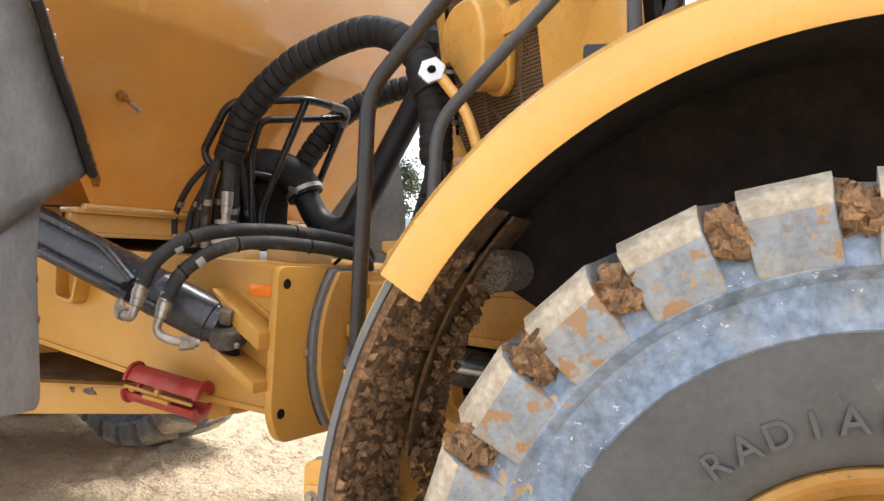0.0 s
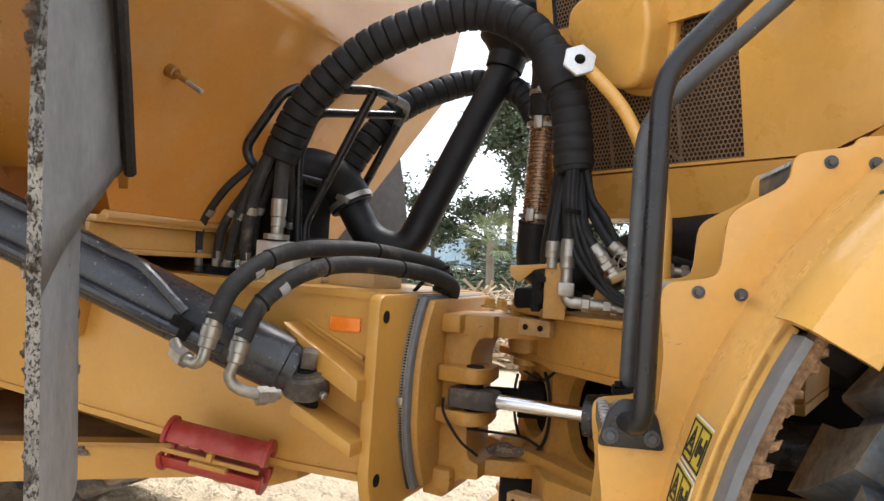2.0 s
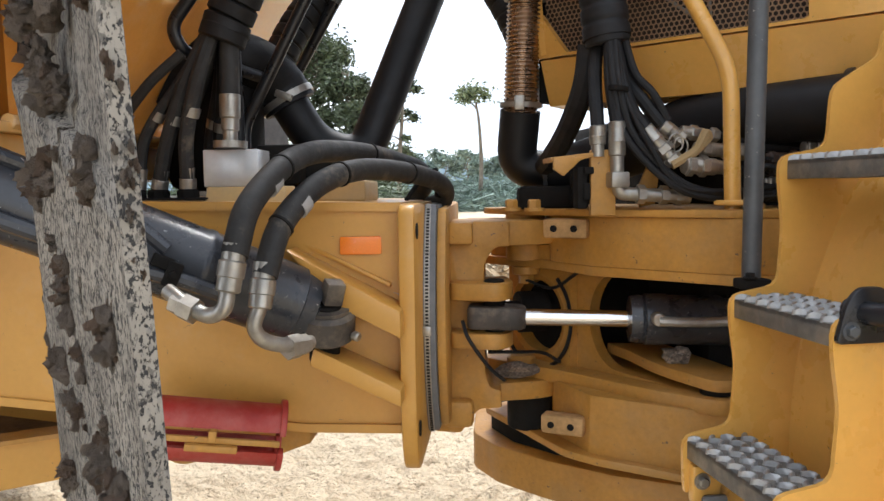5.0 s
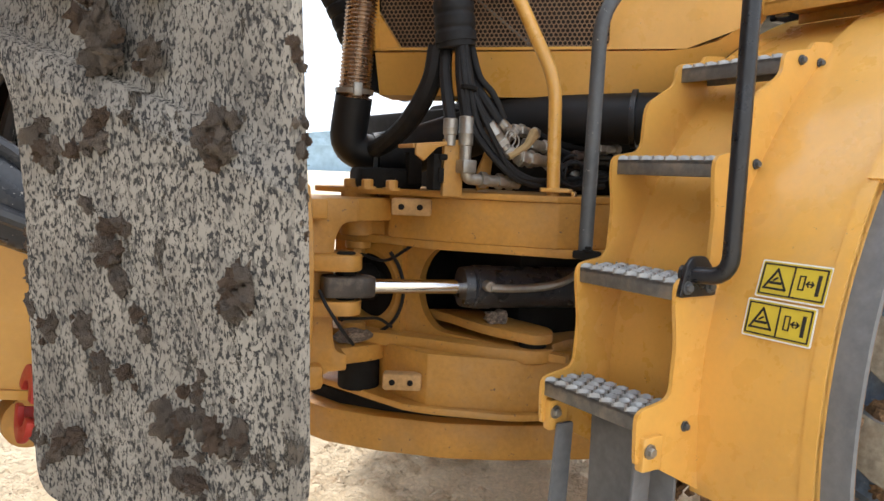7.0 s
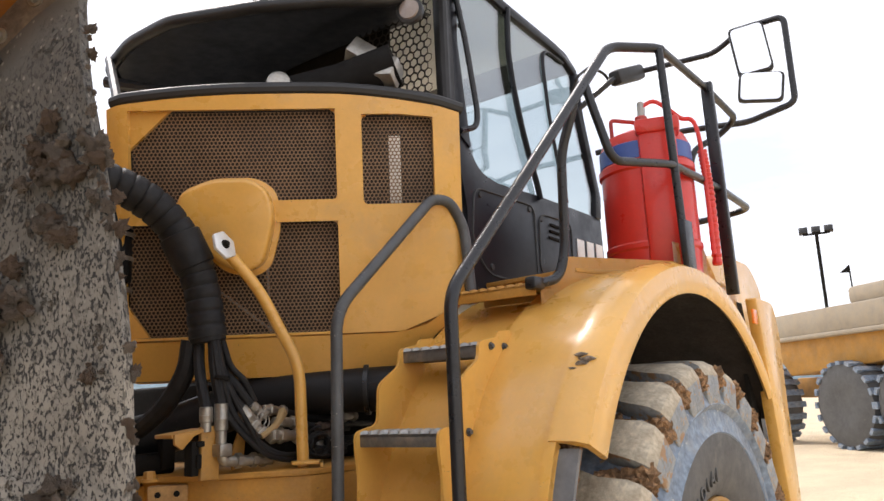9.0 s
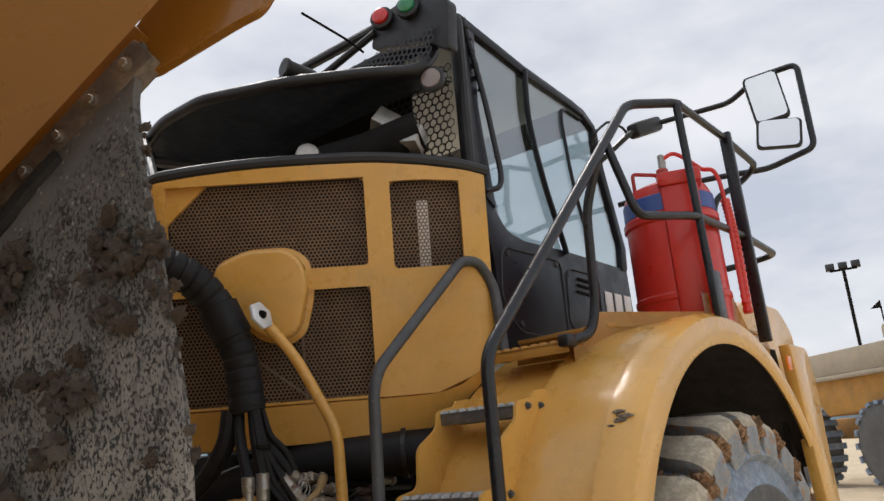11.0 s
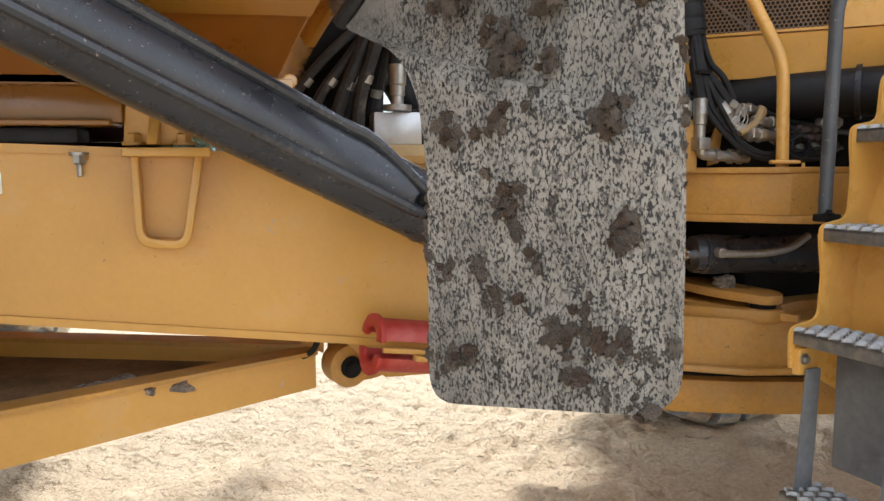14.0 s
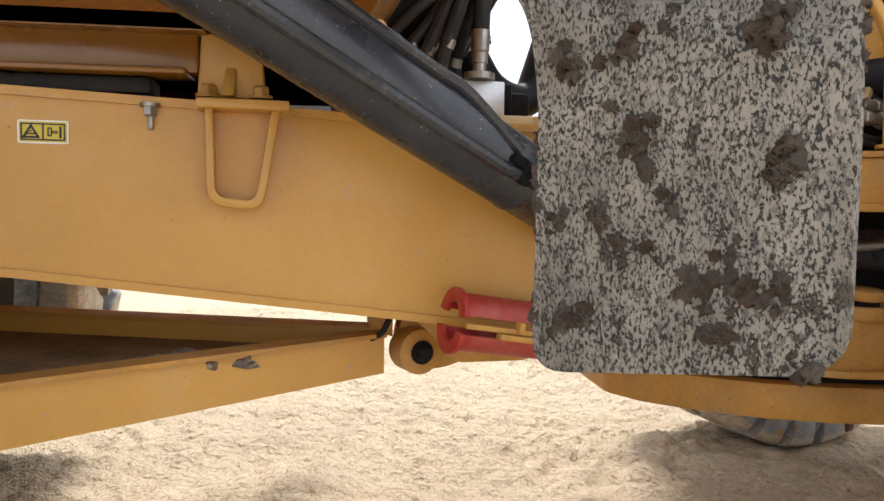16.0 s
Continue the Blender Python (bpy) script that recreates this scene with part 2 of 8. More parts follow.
def glass_material():
    m = bpy.data.materials.new("tinted_cab_glass")
    m.use_nodes = True
    nt = m.node_tree
    out = nt.nodes["Material Output"]
    tr, gl, mx = (nt.nodes.new(k) for k in ("ShaderNodeBsdfTransparent", "ShaderNodeBsdfGlossy", "ShaderNodeMixShader"))
    tr.inputs[0].default_value = (0.74, 0.82, 0.82, 1)
    gl.inputs["Roughness"].default_value = 0.03
    mx.inputs[0].default_value = 0.3
    nt.links.new(tr.outputs[0], mx.inputs[1])
    nt.links.new(gl.outputs[0], mx.inputs[2])
    nt.links.new(mx.outputs[0], out.inputs[0])
    return m


GLASS = glass_material()


def flap_material():
    """Grey rubber under a film of dried mud, with dark flecks where it has flaked off and round splashes."""
    m = bpy.data.materials.new("mud_spattered_rubber")
    m.use_nodes = True
    nt = m.node_tree
    b = nt.nodes["Principled BSDF"]
    tc = nt.nodes.new("ShaderNodeTexCoord")
    mp = nt.nodes.new("ShaderNodeMapping")
    mp.inputs["Scale"].default_value = (1, 1, 0.7)
    nt.links.new(tc.outputs["Object"], mp.inputs["Vector"])

    def tex(kind, scale, **kw):
        n = nt.nodes.new(kind)
        n.inputs["Scale"].default_value = scale
        for k, v in kw.items():
            n.inputs[k].default_value = v
        nt.links.new(mp.outputs[0], n.inputs["Vector"])
        return n

    def ramp(src, stops):
        r = nt.nodes.new("ShaderNodeValToRGB")
        r.color_ramp.elements[0].position, r.color_ramp.elements[0].color = stops[0][0], (*stops[0][1], 1)
        r.color_ramp.elements[1].position, r.color_ramp.elements[1].color = stops[-1][0], (*stops[-1][1], 1)
        for p, c in stops[1:-1]:
            e = r.color_ramp.elements.new(p)
            e.color = (*c, 1)
        nt.links.new(src, r.inputs[0])
        return r.outputs[0]

    def mix(fac, a, bb):
        x = nt.nodes.new("ShaderNodeMix")
        x.data_type = "RGBA"
        nt.links.new(fac, x.inputs[0])
        for s, i in ((a, 6), (bb, 7)):
            if isinstance(s, tuple):
                x.inputs[i].default_value = (*s, 1)
            else:
                nt.links.new(s, x.inputs[i])
        return x.outputs[2]

    film = ramp(tex("ShaderNodeTexNoise", 9, Detail=6).outputs["Fac"], [(0.3, (0.215, 0.195, 0.165)), (0.7, (0.37, 0.34, 0.29))])
    # darker towards the top: barer rubber, with the body's shade in the colour
    sep = nt.nodes.new("ShaderNodeSeparateXYZ")
    nt.links.new(tc.outputs["Object"], sep.inputs[0])
    add = nt.nodes.new("ShaderNodeMath")
    add.operation = "MULTIPLY_ADD"
    nt.links.new(tex("ShaderNodeTexNoise", 5, Detail=7, Roughness=0.7).outputs["Fac"], add.inputs[0])
    add.inputs[1].default_value = -0.9
    nt.links.new(sep.outputs["Z"], add.inputs[2])
    mr = nt.nodes.new("ShaderNodeMapRange")
    mr.inputs["From Min"].default_value, mr.inputs["From Max"].default_value = 1.2, 1.75
    mr.inputs["To Max"].default_value = 0.8
    nt.links.new(add.outputs[0], mr.inputs["Value"])
    film = mix(mr.outputs[0], film, (0.075, 0.072, 0.068))
    fsum = nt.nodes.new("ShaderNodeMix")
    fsum.inputs[0].default_value = 0.22
    runs = nt.nodes.new("ShaderNodeMapping")  # the flakes are longer than wide, along the run of the water
    runs.inputs["Scale"].default_value = (1.0, 1.0, 0.6)
    nt.links.new(tc.outputs["Object"], runs.inputs["Vector"])
    fine = tex("ShaderNodeTexNoise", 170, Detail=4, Roughness=0.62)
    nt.links.new(runs.outputs[0], fine.inputs["Vector"])
    broad = tex("ShaderNodeTexNoise", 70, Detail=8, Roughness=0.72)
    nt.links.new(runs.outputs[0], broad.inputs["Vector"])
    nt.links.new(fine.outputs["Fac"], fsum.inputs[2])
    nt.links.new(tex("ShaderNodeTexNoise", 22, Detail=5, Roughness=0.7).outputs["Fac"], fsum.inputs[3])
    flecks = ramp(fsum.outputs[0], [(0.528, (0, 0, 0)), (0.55, (1, 1, 1))])
    dot = nt.nodes.new("ShaderNodeVectorMath")  # distance below the clamped edge, which the mud hardly reached
    dot.operation = "DOT_PRODUCT"
    dot.inputs[1].default_value = (0.448, -0.507, -0.735)
    nt.links.new(tc.outputs["Object"], dot.inputs[0])
    off = nt.nodes.new("ShaderNodeMath")
    off.operation = "MULTIPLY_ADD"
    nt.links.new(tex("ShaderNodeTexNoise", 14, Detail=6, Roughness=0.75).outputs["Fac"], off.inputs[0])
    off.inputs[1].default_value = 0.45
    nt.links.new(dot.outputs["Value"], off.inputs[2])
    reach = nt.nodes.new("ShaderNodeMapRange")
    reach.inputs["From Min"].default_value, reach.inputs["From Max"].default_value = -0.98, -0.86
    nt.links.new(off.outputs[0], reach.inputs["Value"])

    def times(a):
        x = nt.nodes.new("ShaderNodeMix")
        x.data_type = "RGBA"
        nt.links.new(reach.outputs[0], x.inputs[0])
        x.inputs[6].default_value = (0, 0, 0, 1)
        nt.links.new(a, x.inputs[7])
        return x.outputs[2]

    flecks = times(flecks)
    worn = times(ramp(broad.outputs["Fac"], [(0.535, (0, 0, 0)), (0.56, (1, 1, 1))]))
    col = mix(worn, film, (0.14, 0.128, 0.112))
    col = mix(flecks, col, (0.036, 0.035, 0.034))
    splash = ramp(tex("ShaderNodeTexVoronoi", 62, Randomness=1.0).outputs["Distance"], [(0.13, (1, 1, 1)), (0.22, (0, 0, 0))])
    col = mix(splash, col, (0.25, 0.232, 0.205))
    clot = ramp(tex("ShaderNodeTexNoise", 15, Detail=10, Roughness=0.78).outputs["Fac"], [(0.585, (0, 0, 0)), (0.625, (1, 1, 1))])
    clot = times(clot)
    col = mix(clot, col, mix(splash, (0.105, 0.086, 0.066), (0.2, 0.165, 0.125)))
    nt.links.new(col, b.inputs["Base Color"])
    b.inputs["Roughness"].default_value = 0.85
    bn = nt.nodes.new("ShaderNodeBump")
    bn.inputs["Strength"].default_value, bn.inputs["Distance"].default_value = 0.9, 0.02
    nt.links.new(clot, bn.inputs["Height"])
    bn2 = nt.nodes.new("ShaderNodeBump")
    bn2.inputs["Strength"].default_value, bn2.inputs["Distance"].default_value = 0.8, 0.006
    nt.links.new(flecks, bn2.inputs["Height"])
    bn2.invert = True
    nt.links.new(bn.outputs[0], bn2.inputs["Normal"])
    nt.links.new(bn2.outputs[0], b.inputs["Normal"])
    return m


FLAP = flap_material()
FLAP_BACK = material("smooth_grey_rubber", (0.15, 0.155, 0.16), 0.6, var=0.2, vscale=4, grain=0.15, gscale=30, bump=0.06, dust=(0.3, 0.28, 0.25), dust_amount=-0.1, dscale=12)


def sand_material():
    m = material("trampled_pale_sand", (0.74, 0.6, 0.41), 0.95, var=0.12, vscale=0.8, grain=0.14, gscale=45, dust=(0.46, 0.34, 0.215), dust_amount=-0.1, dscale=4.5)
    nt = m.node_tree
    b = nt.nodes["Principled BSDF"]
    tc = nt.nodes.new("ShaderNodeTexCoord")
    prev = None
    for scale, dist in ((9, 0.09), (34, 0.03), (130, 0.007)):
        n = nt.nodes.new("ShaderNodeTexNoise")
        n.inputs["Scale"].default_value, n.inputs["Detail"].default_value = scale, 5
        nt.links.new(tc.outputs["Object"], n.inputs["Vector"])
        bn = nt.nodes.new("ShaderNodeBump")
        bn.inputs["Strength"].default_value, bn.inputs["Distance"].default_value = 1.0, dist
        nt.links.new(n.outputs["Fac"], bn.inputs["Height"])
        if prev:
            nt.links.new(prev, bn.inputs["Normal"])
        prev = bn.outputs[0]
    nt.links.new(prev, b.inputs["Normal"])
    return m


SAND = sand_material()
LEAF = material("dusty_green_leaves", (0.075, 0.1, 0.05), 0.6, var=0.35, vscale=0.6, per_island=0.5)
# distance haze is mixed into this leaf colour
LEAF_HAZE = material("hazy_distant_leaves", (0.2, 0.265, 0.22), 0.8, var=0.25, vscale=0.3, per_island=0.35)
LEAF_PALE = material("pale_palm_leaves", (0.16, 0.2, 0.1), 0.6, var=0.3, vscale=0.7, per_island=0.4)
BARK = material("grey_bark", (0.2, 0.17, 0.13), 0.9, var=0.3, vscale=3, bump=0.4, bscale=12)
STRAW = material("dry_cut_brush", (0.42, 0.32, 0.2), 0.9, var=0.3, vscale=2, per_island=0.45)
# the hills' blue holds the haze of the distance
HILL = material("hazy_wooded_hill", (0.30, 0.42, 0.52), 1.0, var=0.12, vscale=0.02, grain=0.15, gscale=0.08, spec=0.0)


# ---- mesh helpers ----
def mesh_of(bm, name, mat, sharp=32):
    bmesh.ops.recalc_face_normals(bm, faces=bm.faces)
    lim = radians(sharp)
    for f in bm.faces:
        f.smooth = True
    for e in bm.edges:
        if len(e.link_faces) == 2:
            e.smooth = e.calc_face_angle(0) < lim
    me = bpy.data.meshes.new(name)
    bm.to_mesh(me)
    bm.free()
    for x in (mat if isinstance(mat, (list, tuple)) else [mat]):
        me.materials.append(x)
    return me


def part(name, bm, mat, parent=None, label="", m=None, sharp=32):
    ob = new(name, mesh_of(bm, name, mat, sharp))
    if parent is not None:
        ob.parent = parent
    if m is not None:
        ob.matrix_local = m
    if label:
        tagged(ob, label)
    return ob


def B():
    return bmesh.new()


def each(name, mat, parent, makers, label="", sharp=32):
    """One object for each maker, which fills a fresh bmesh."""
    for mk in makers:
        bm_ = bmesh.new()
        mk(bm_)
        part(name, bm_, mat, parent, label, None, sharp)


def add_bevel(bm, verts, w, seg=2):
    if w > 0:
        edges = {e for v in verts for e in v.link_edges if len(e.link_faces) == 2 and e.calc_face_angle(0) > 0.5}
        bmesh.ops.bevel(bm, geom=list(edges), offset=w, segments=seg, affect="EDGES", profile=0.5, clamp_overlap=True)


def box(bm, c, s, rot=(0, 0, 0), bev=0.004, m=None):
    """A box at c of size s."""
    t = pose(*c, *rot) @ Matrix.Diagonal((*s, 1))
    if m is not None:
        t = m @ t
    vs = bmesh.ops.create_cube(bm, size=1, matrix=t)["verts"]
    add_bevel(bm, vs, bev)
    return bm


def prism(bm, poly, thick, m, bev=0.004, seg=2):
    """A plate: the outline poly in the plane of m, thick along m's z, centred."""
    lo = [bm.verts.new(m @ Vector((a, b, -thick / 2))) for a, b in poly]
    hi = [bm.verts.new(m @ Vector((a, b, thick / 2))) for a, b in poly]
    n = len(poly)
    bm.faces.new(lo[::-1])
    bm.faces.new(hi)
    for i in range(n):
        bm.faces.new((lo[i], lo[(i + 1) % n], hi[(i + 1) % n], hi[i]))
    bm.normal_update()
    add_bevel(bm, lo + hi, bev, seg)
    return bm


def rounded(poly, r, n=5):
    """The outline with its corners rounded by r (a number, or one for each corner)."""
    out = []
    k = len(poly)
    for i in range(k):
        p, a, b = Vector(poly[i]), Vector(poly[i - 1]), Vector(poly[(i + 1) % k])
        ri = r[i] if isinstance(r, (list, tuple)) else r
        d1, d2 = (a - p), (b - p)
        ri = min(ri, d1.length * 0.49, d2.length * 0.49)
        if ri <= 1e-4:
            out.append(tuple(p))
            continue
        p1, p2 = p + d1.normalized() * ri, p + d2.normalized() * ri
        for j in range(n + 1):
            t = j / n
            out.append(tuple((1 - t) ** 2 * p1 + 2 * t * (1 - t) * p + t * t * p2))
    return out


def axes(o, x, y):
    """A frame with its origin at o, its x and y along the given ways."""
    x = Vector(x).normalized()
    y = (Vector(y) - x * x.dot(Vector(y))).normalized()
    z = x.cross(y)
    m = Matrix((x, y, z)).transposed().to_4x4()
    m.translation = Vector(o)
    return m


def xz(y):
    return axes((0, y, 0), (1, 0, 0), (0, 0, 1))


def xy(z):
    return axes((0, 0, z), (1, 0, 0), (0, 1, 0))


def yz(x):
    return axes((x, 0, 0), (0, 1, 0), (0, 0, 1))


def fillet(pts, r, n=6):
    pts = [Vector(p) for p in pts]
    out = [pts[0]]
    for i in range(1, len(pts) - 1):
        p, a, b = pts[i], pts[i - 1], pts[i + 1]
        rr = min(r, (a - p).length * 0.49, (b - p).length * 0.49)
        p1, p2 = p + (a - p).normalized() * rr, p + (b - p).normalized() * rr
        for j in range(n + 1):
            t = j / n
            out.append((1 - t) ** 2 * p1 + 2 * t * (1 - t) * p + t * t * p2)
    return out + [pts[-1]]


def spline(pts, n=8):
    """A smooth line through the points."""
    P = [Vector(p) for p in pts]
    P = [P[0] * 2 - P[1]] + P + [P[-1] * 2 - P[-2]]
    out = []
    for i in range(1, len(P) - 2):
        for j in range(n):
            t = j / n
            a, b, c, d = P[i - 1], P[i], P[i + 1], P[i + 2]
            out.append(0.5 * ((2 * b) + (c - a) * t + (2 * a - 5 * b + 4 * c - d) * t * t + (3 * b - a - 3 * c + d) * t ** 3))
    return out + [P[-2]]


def sweep(bm, line, r, n=12, flat=1.0):
    """A tube along a line of points; r is a radius or a function of the place along it (0 to 1)."""
    line = [Vector(p) for p in line]
    k = len(line)
    t0 = (line[1] - line[0]).normalized()
    ref = t0.orthogonal().normalized()
    rings = []
    for i, p in enumerate(line):
        t = (line[min(i + 1, k - 1)] - line[max(i - 1, 0)]).normalized()
        ref = (ref - t * ref.dot(t)).normalized()
        side = t.cross(ref)
        rad = r(i / (k - 1)) if callable(r) else r
        rings.append([bm.verts.new(p + (ref * math.cos(2 * math.pi * j / n) + side * math.sin(2 * math.pi * j / n) * flat) * rad) for j in range(n)])
    for a, b in zip(rings, rings[1:]):
        for j in range(n):
            bm.faces.new((a[j], a[(j + 1) % n], b[(j + 1) % n], b[j]))
    bm.faces.new(rings[0][::-1])
    bm.faces.new(rings[-1])
    return bm


def tube(bm, pts, r, bend=0.06, n=12):
    return sweep(bm, fillet(pts, bend), r, n)


def hose(bm, pts, r, n=10, k=8):
    return sweep(bm, spline(pts, k), r, n)


def revolve(bm, prof, o, axis, n=24, full=True, a0=0.0, a1=360.0):
    """A turned shape: prof is a list of (way along the axis, radius)."""
    axis = Vector(axis).normalized()
    e1 = axis.orthogonal().normalized() if abs(axis.z) > 0.9 else (Vector((0, 0, 1)) - axis * axis.z).normalized()
    e2 = axis.cross(e1)
    o = Vector(o)
    steps = n if full else n + 1
    rings = []
    for d, r in prof:
        ring = []
        for j in range(steps):
            a = radians(a0 + (a1 - a0) * j / n)
            ring.append(bm.verts.new(o + axis * d + (e1 * math.cos(a) + e2 * math.sin(a)) * max(r, 1e-4)))
        rings.append(ring)
    for a, b in zip(rings, rings[1:]):
        for j in range(n if full else n):
            j2 = (j + 1) % steps
            bm.faces.new((a[j], a[j2], b[j2], b[j]))
    if full:
        bm.faces.new(rings[0][::-1])
        bm.faces.new(rings[-1])
    return bm


def rod(bm, p0, p1, r, n=20, ch=0.004):
    p0, p1 = Vector(p0), Vector(p1)
    L = (p1 - p0).length
    ch = min(ch, r * 0.4, L * 0.3)
    return revolve(bm, [(0, r - ch), (ch, r), (L - ch, r), (L, r - ch)], p0, p1 - p0, n)


def bolt(bm, p, axis, r=0.014, h=0.012):
    """A hexagon bolt head with its washer."""
    axis = Vector(axis).normalized()
    revolve(bm, [(0, r * 1.5), (h * 0.3, r * 1.5)], p, axis, 14)
    revolve(bm, [(h * 0.3, r), (h, r), (h * 1.15, r * 0.8)], p, axis, 6)
    return bm


def blob(bm, c, r, squash=(1, 1, 1), seed=0, sub=2, rough=0.35):
    """An uneven clod."""
    vs = bmesh.ops.create_icosphere(bm, subdivisions=sub, radius=1)["verts"]
    for v in vs:
        k = 1 + rough * noise.noise(v.co * 1.7 + Vector((seed * 3.1, seed * 1.7, seed)))  # lumps
        k += 0.5 * rough * noise.noise(v.co * 4.3 + Vector((seed, -seed, seed * 2.0)))
        v.co = Vector(c) + Vector((v.co.x * squash[0], v.co.y * squash[1], v.co.z * squash[2])) * (r * k)
    return bm

# ---- ground and distance ----
def ground_height(x, y):
    """Trampled sand: humps, clods and the chevron prints of tyres."""
    p = Vector((x, y, 0))
    z = 0.045 * noise.noise(p * 0.9) + 0.03 * noise.noise(p * 2.7) + 0.02 * noise.noise(p * 6.1)
    z += 0.016 * max(0.0, noise.noise(p * 11.0 + Vector((3, 0, 1)))) + 0.012 * noise.noise(p * 19.0)
    for c, w, tilt in ((1.15, 0.42, 0.22), (3.5, 0.5, 0.2), (5.3, 0.5, 0.25), (-0.4, 0.4, 0.3)):
        d = (x * tilt + y) - c
        if abs(d) < w:
            k = (1 - (abs(d) / w) ** 4)
            z += k * (0.018 * (1 if math.sin(x * 21 + abs(d) * 14) > 0.1 else -0.6) * (0.5 + noise.noise(p * 1.3)) - 0.012)
    d_, pts_ = noise.voronoi(p * 6.5 + Vector((noise.noise(p * 3.0), noise.noise(p * 3.0 + Vector((5, 0, 0))), 0)) * 0.6)
    z -= 0.03 * max(0.0, 1 - (d_[1] - d_[0]) * 5.0) * (0.6 + 0.8 * noise.noise(p * 0.8))
    z += 0.018 * (noise.noise(pts_[0] * 3.0))
    return z


def ground_sheet():
    bm = B()
    xs = sorted({round(-4.4 + 0.032 * i, 3) for i in range(234)} | {-2500, -1200, -500, -200, -90, -45, -25, -15, -10, -8, -6.5, -5.5, -4.9, 3.5, 4.2, 5, 6.5, 8, 10, 13, 17, 25, 45, 90, 200, 500, 1200, 2500})
    ys = sorted({round(-1.2 + 0.032 * i, 3) for i in range(253)} | {-2500, -900, -300, -90, -40, -20, -12, -8, -6, -4, -3, -2, 7.4, 8.4, 9.6, 11, 14, 18, 24, 32, 45, 70, 120, 250, 600, 1300, 2500})
    grid = []
    for y in ys:
        row = []
        for x in xs:
            near = max(0.0, 1 - max(abs(x + 0.6) - 3.9, abs(y - 2.9) - 4.0, 0) / 1.5)
            p = Vector((x, y, 0))
            z = (ground_height(x, y) if near > 0 else 0.0) * near - 0.03
            z += 0.9 * noise.noise(p * 0.02) * min(1, max(0, (p.length - 20) / 60))
            row.append(bm.verts.new((x, y, z)))
        grid.append(row)
    for a, b in zip(grid, grid[1:]):
        for i in range(len(xs) - 1):
            bm.faces.new((a[i], a[i + 1], b[i + 1], b[i]))
    ob = part("ground", bm, SAND, sharp=180)
    return tagged(ob, "pale trampled sandy ground with tyre tracks", "ground", kind="structure")


ground_sheet()


# ---- the dump truck ----
truck = tagged(new("articulated_dump_truck"), "dusty yellow articulated dump truck standing on sand, steered aside", "dump truck")
TM = pose(0.6, 0, 0, 0, 0, 13.0)  # the front half, turned about the hitch


def T3(u, v, z):
    """A place of the front half (ahead, across, up) in the truck's own frame."""
    return TM @ Vector((u, v, z))


# -- rear frame --
FRAME_TOP = [(-0.03, 1.566), (-0.95, 1.585), (-1.85, 1.62), (-5.6, 1.74)]
FRAME_LOW = [(-5.6, 1.3), (-2.6, 1.2), (-1.85, 1.146), (-0.68, 0.994), (-0.3, 0.955), (-0.03, 0.945)]


def side_m(sign):
    return axes((0, -0.464 * sign, 0), (1, 0.112 * sign, 0), (0, 0, 1))


bm = B()
for s in (1, -1):
    prism(bm, [(x, z - 0.012) for x, z in FRAME_TOP] + [(x, z + 0.01) for x, z in FRAME_LOW], 0.03, side_m(s), 0)
rear_frame = part("rear_frame", bm, YELLOW_SIDE, truck)
for name, line, dz in (("top_flange", FRAME_TOP, 0.0), ("bottom_flange", FRAME_LOW[::-1], 0.0)):
    bm = B()
    for (x0, z0), (x1, z1) in zip(line, line[1:]):
        q = []
        for x, z in ((x0, z0), (x1, z1)):
            w = 0.464 - 0.112 * x + 0.028
            q.append((x, w, z))
        vs = []
        for t in (-0.012, 0.012):
            vs.append([bm.verts.new((q[0][0], -q[0][1], q[0][2] + t)), bm.verts.new((q[1][0], -q[1][1], q[1][2] + t)),
                       bm.verts.new((q[1][0], q[1][1], q[1][2] + t)), bm.verts.new((q[0][0], q[0][1], q[0][2] + t))])
        a, b = vs
        bm.faces.new(a[::-1]), bm.faces.new(b)
        for i in range(4):
            bm.faces.new((a[i], a[(i + 1) % 4], b[(i + 1) % 4], b[i]))
    part(name, bm, YELLOW_SIDE, rear_frame)

# hitch end plate
bm = B()
prism(bm, rounded([(-0.56, 0.95), (-0.55, 1.575), (0.55, 1.575), (0.56, 0.95), (0.5, 0.82), (-0.5, 0.82)], [0.1, 0.05, 0.05, 0.1, 0.06, 0.06]), 0.045, yz(-0.01), 0.008)
hitch_plate = part("hitch_plate", bm, YELLOW_SIDE, truck)
each("plate_hole", DARK, hitch_plate, [lambda b_, q=q: revolve(b_, [(0, 0.022), (0.004, 0.022), (0.004, 0.014)], (0.012, *q), (1, 0, 0), 14) for q in ((-0.5, 1.5), (-0.5, 0.95))])

# orange reflector
bm = B()
prism(bm, rounded([(-0.2, 1.437), (-0.2, 1.487), (-0.086, 1.487), (-0.086, 1.437)], 0.006), 0.012, axes((0, -0.464 - 0.02, 0), (1, 0.112, 0), (0, 0, 1)), 0.003)
part("reflector", bm, ORANGE, truck, "rectangular orange reflector")

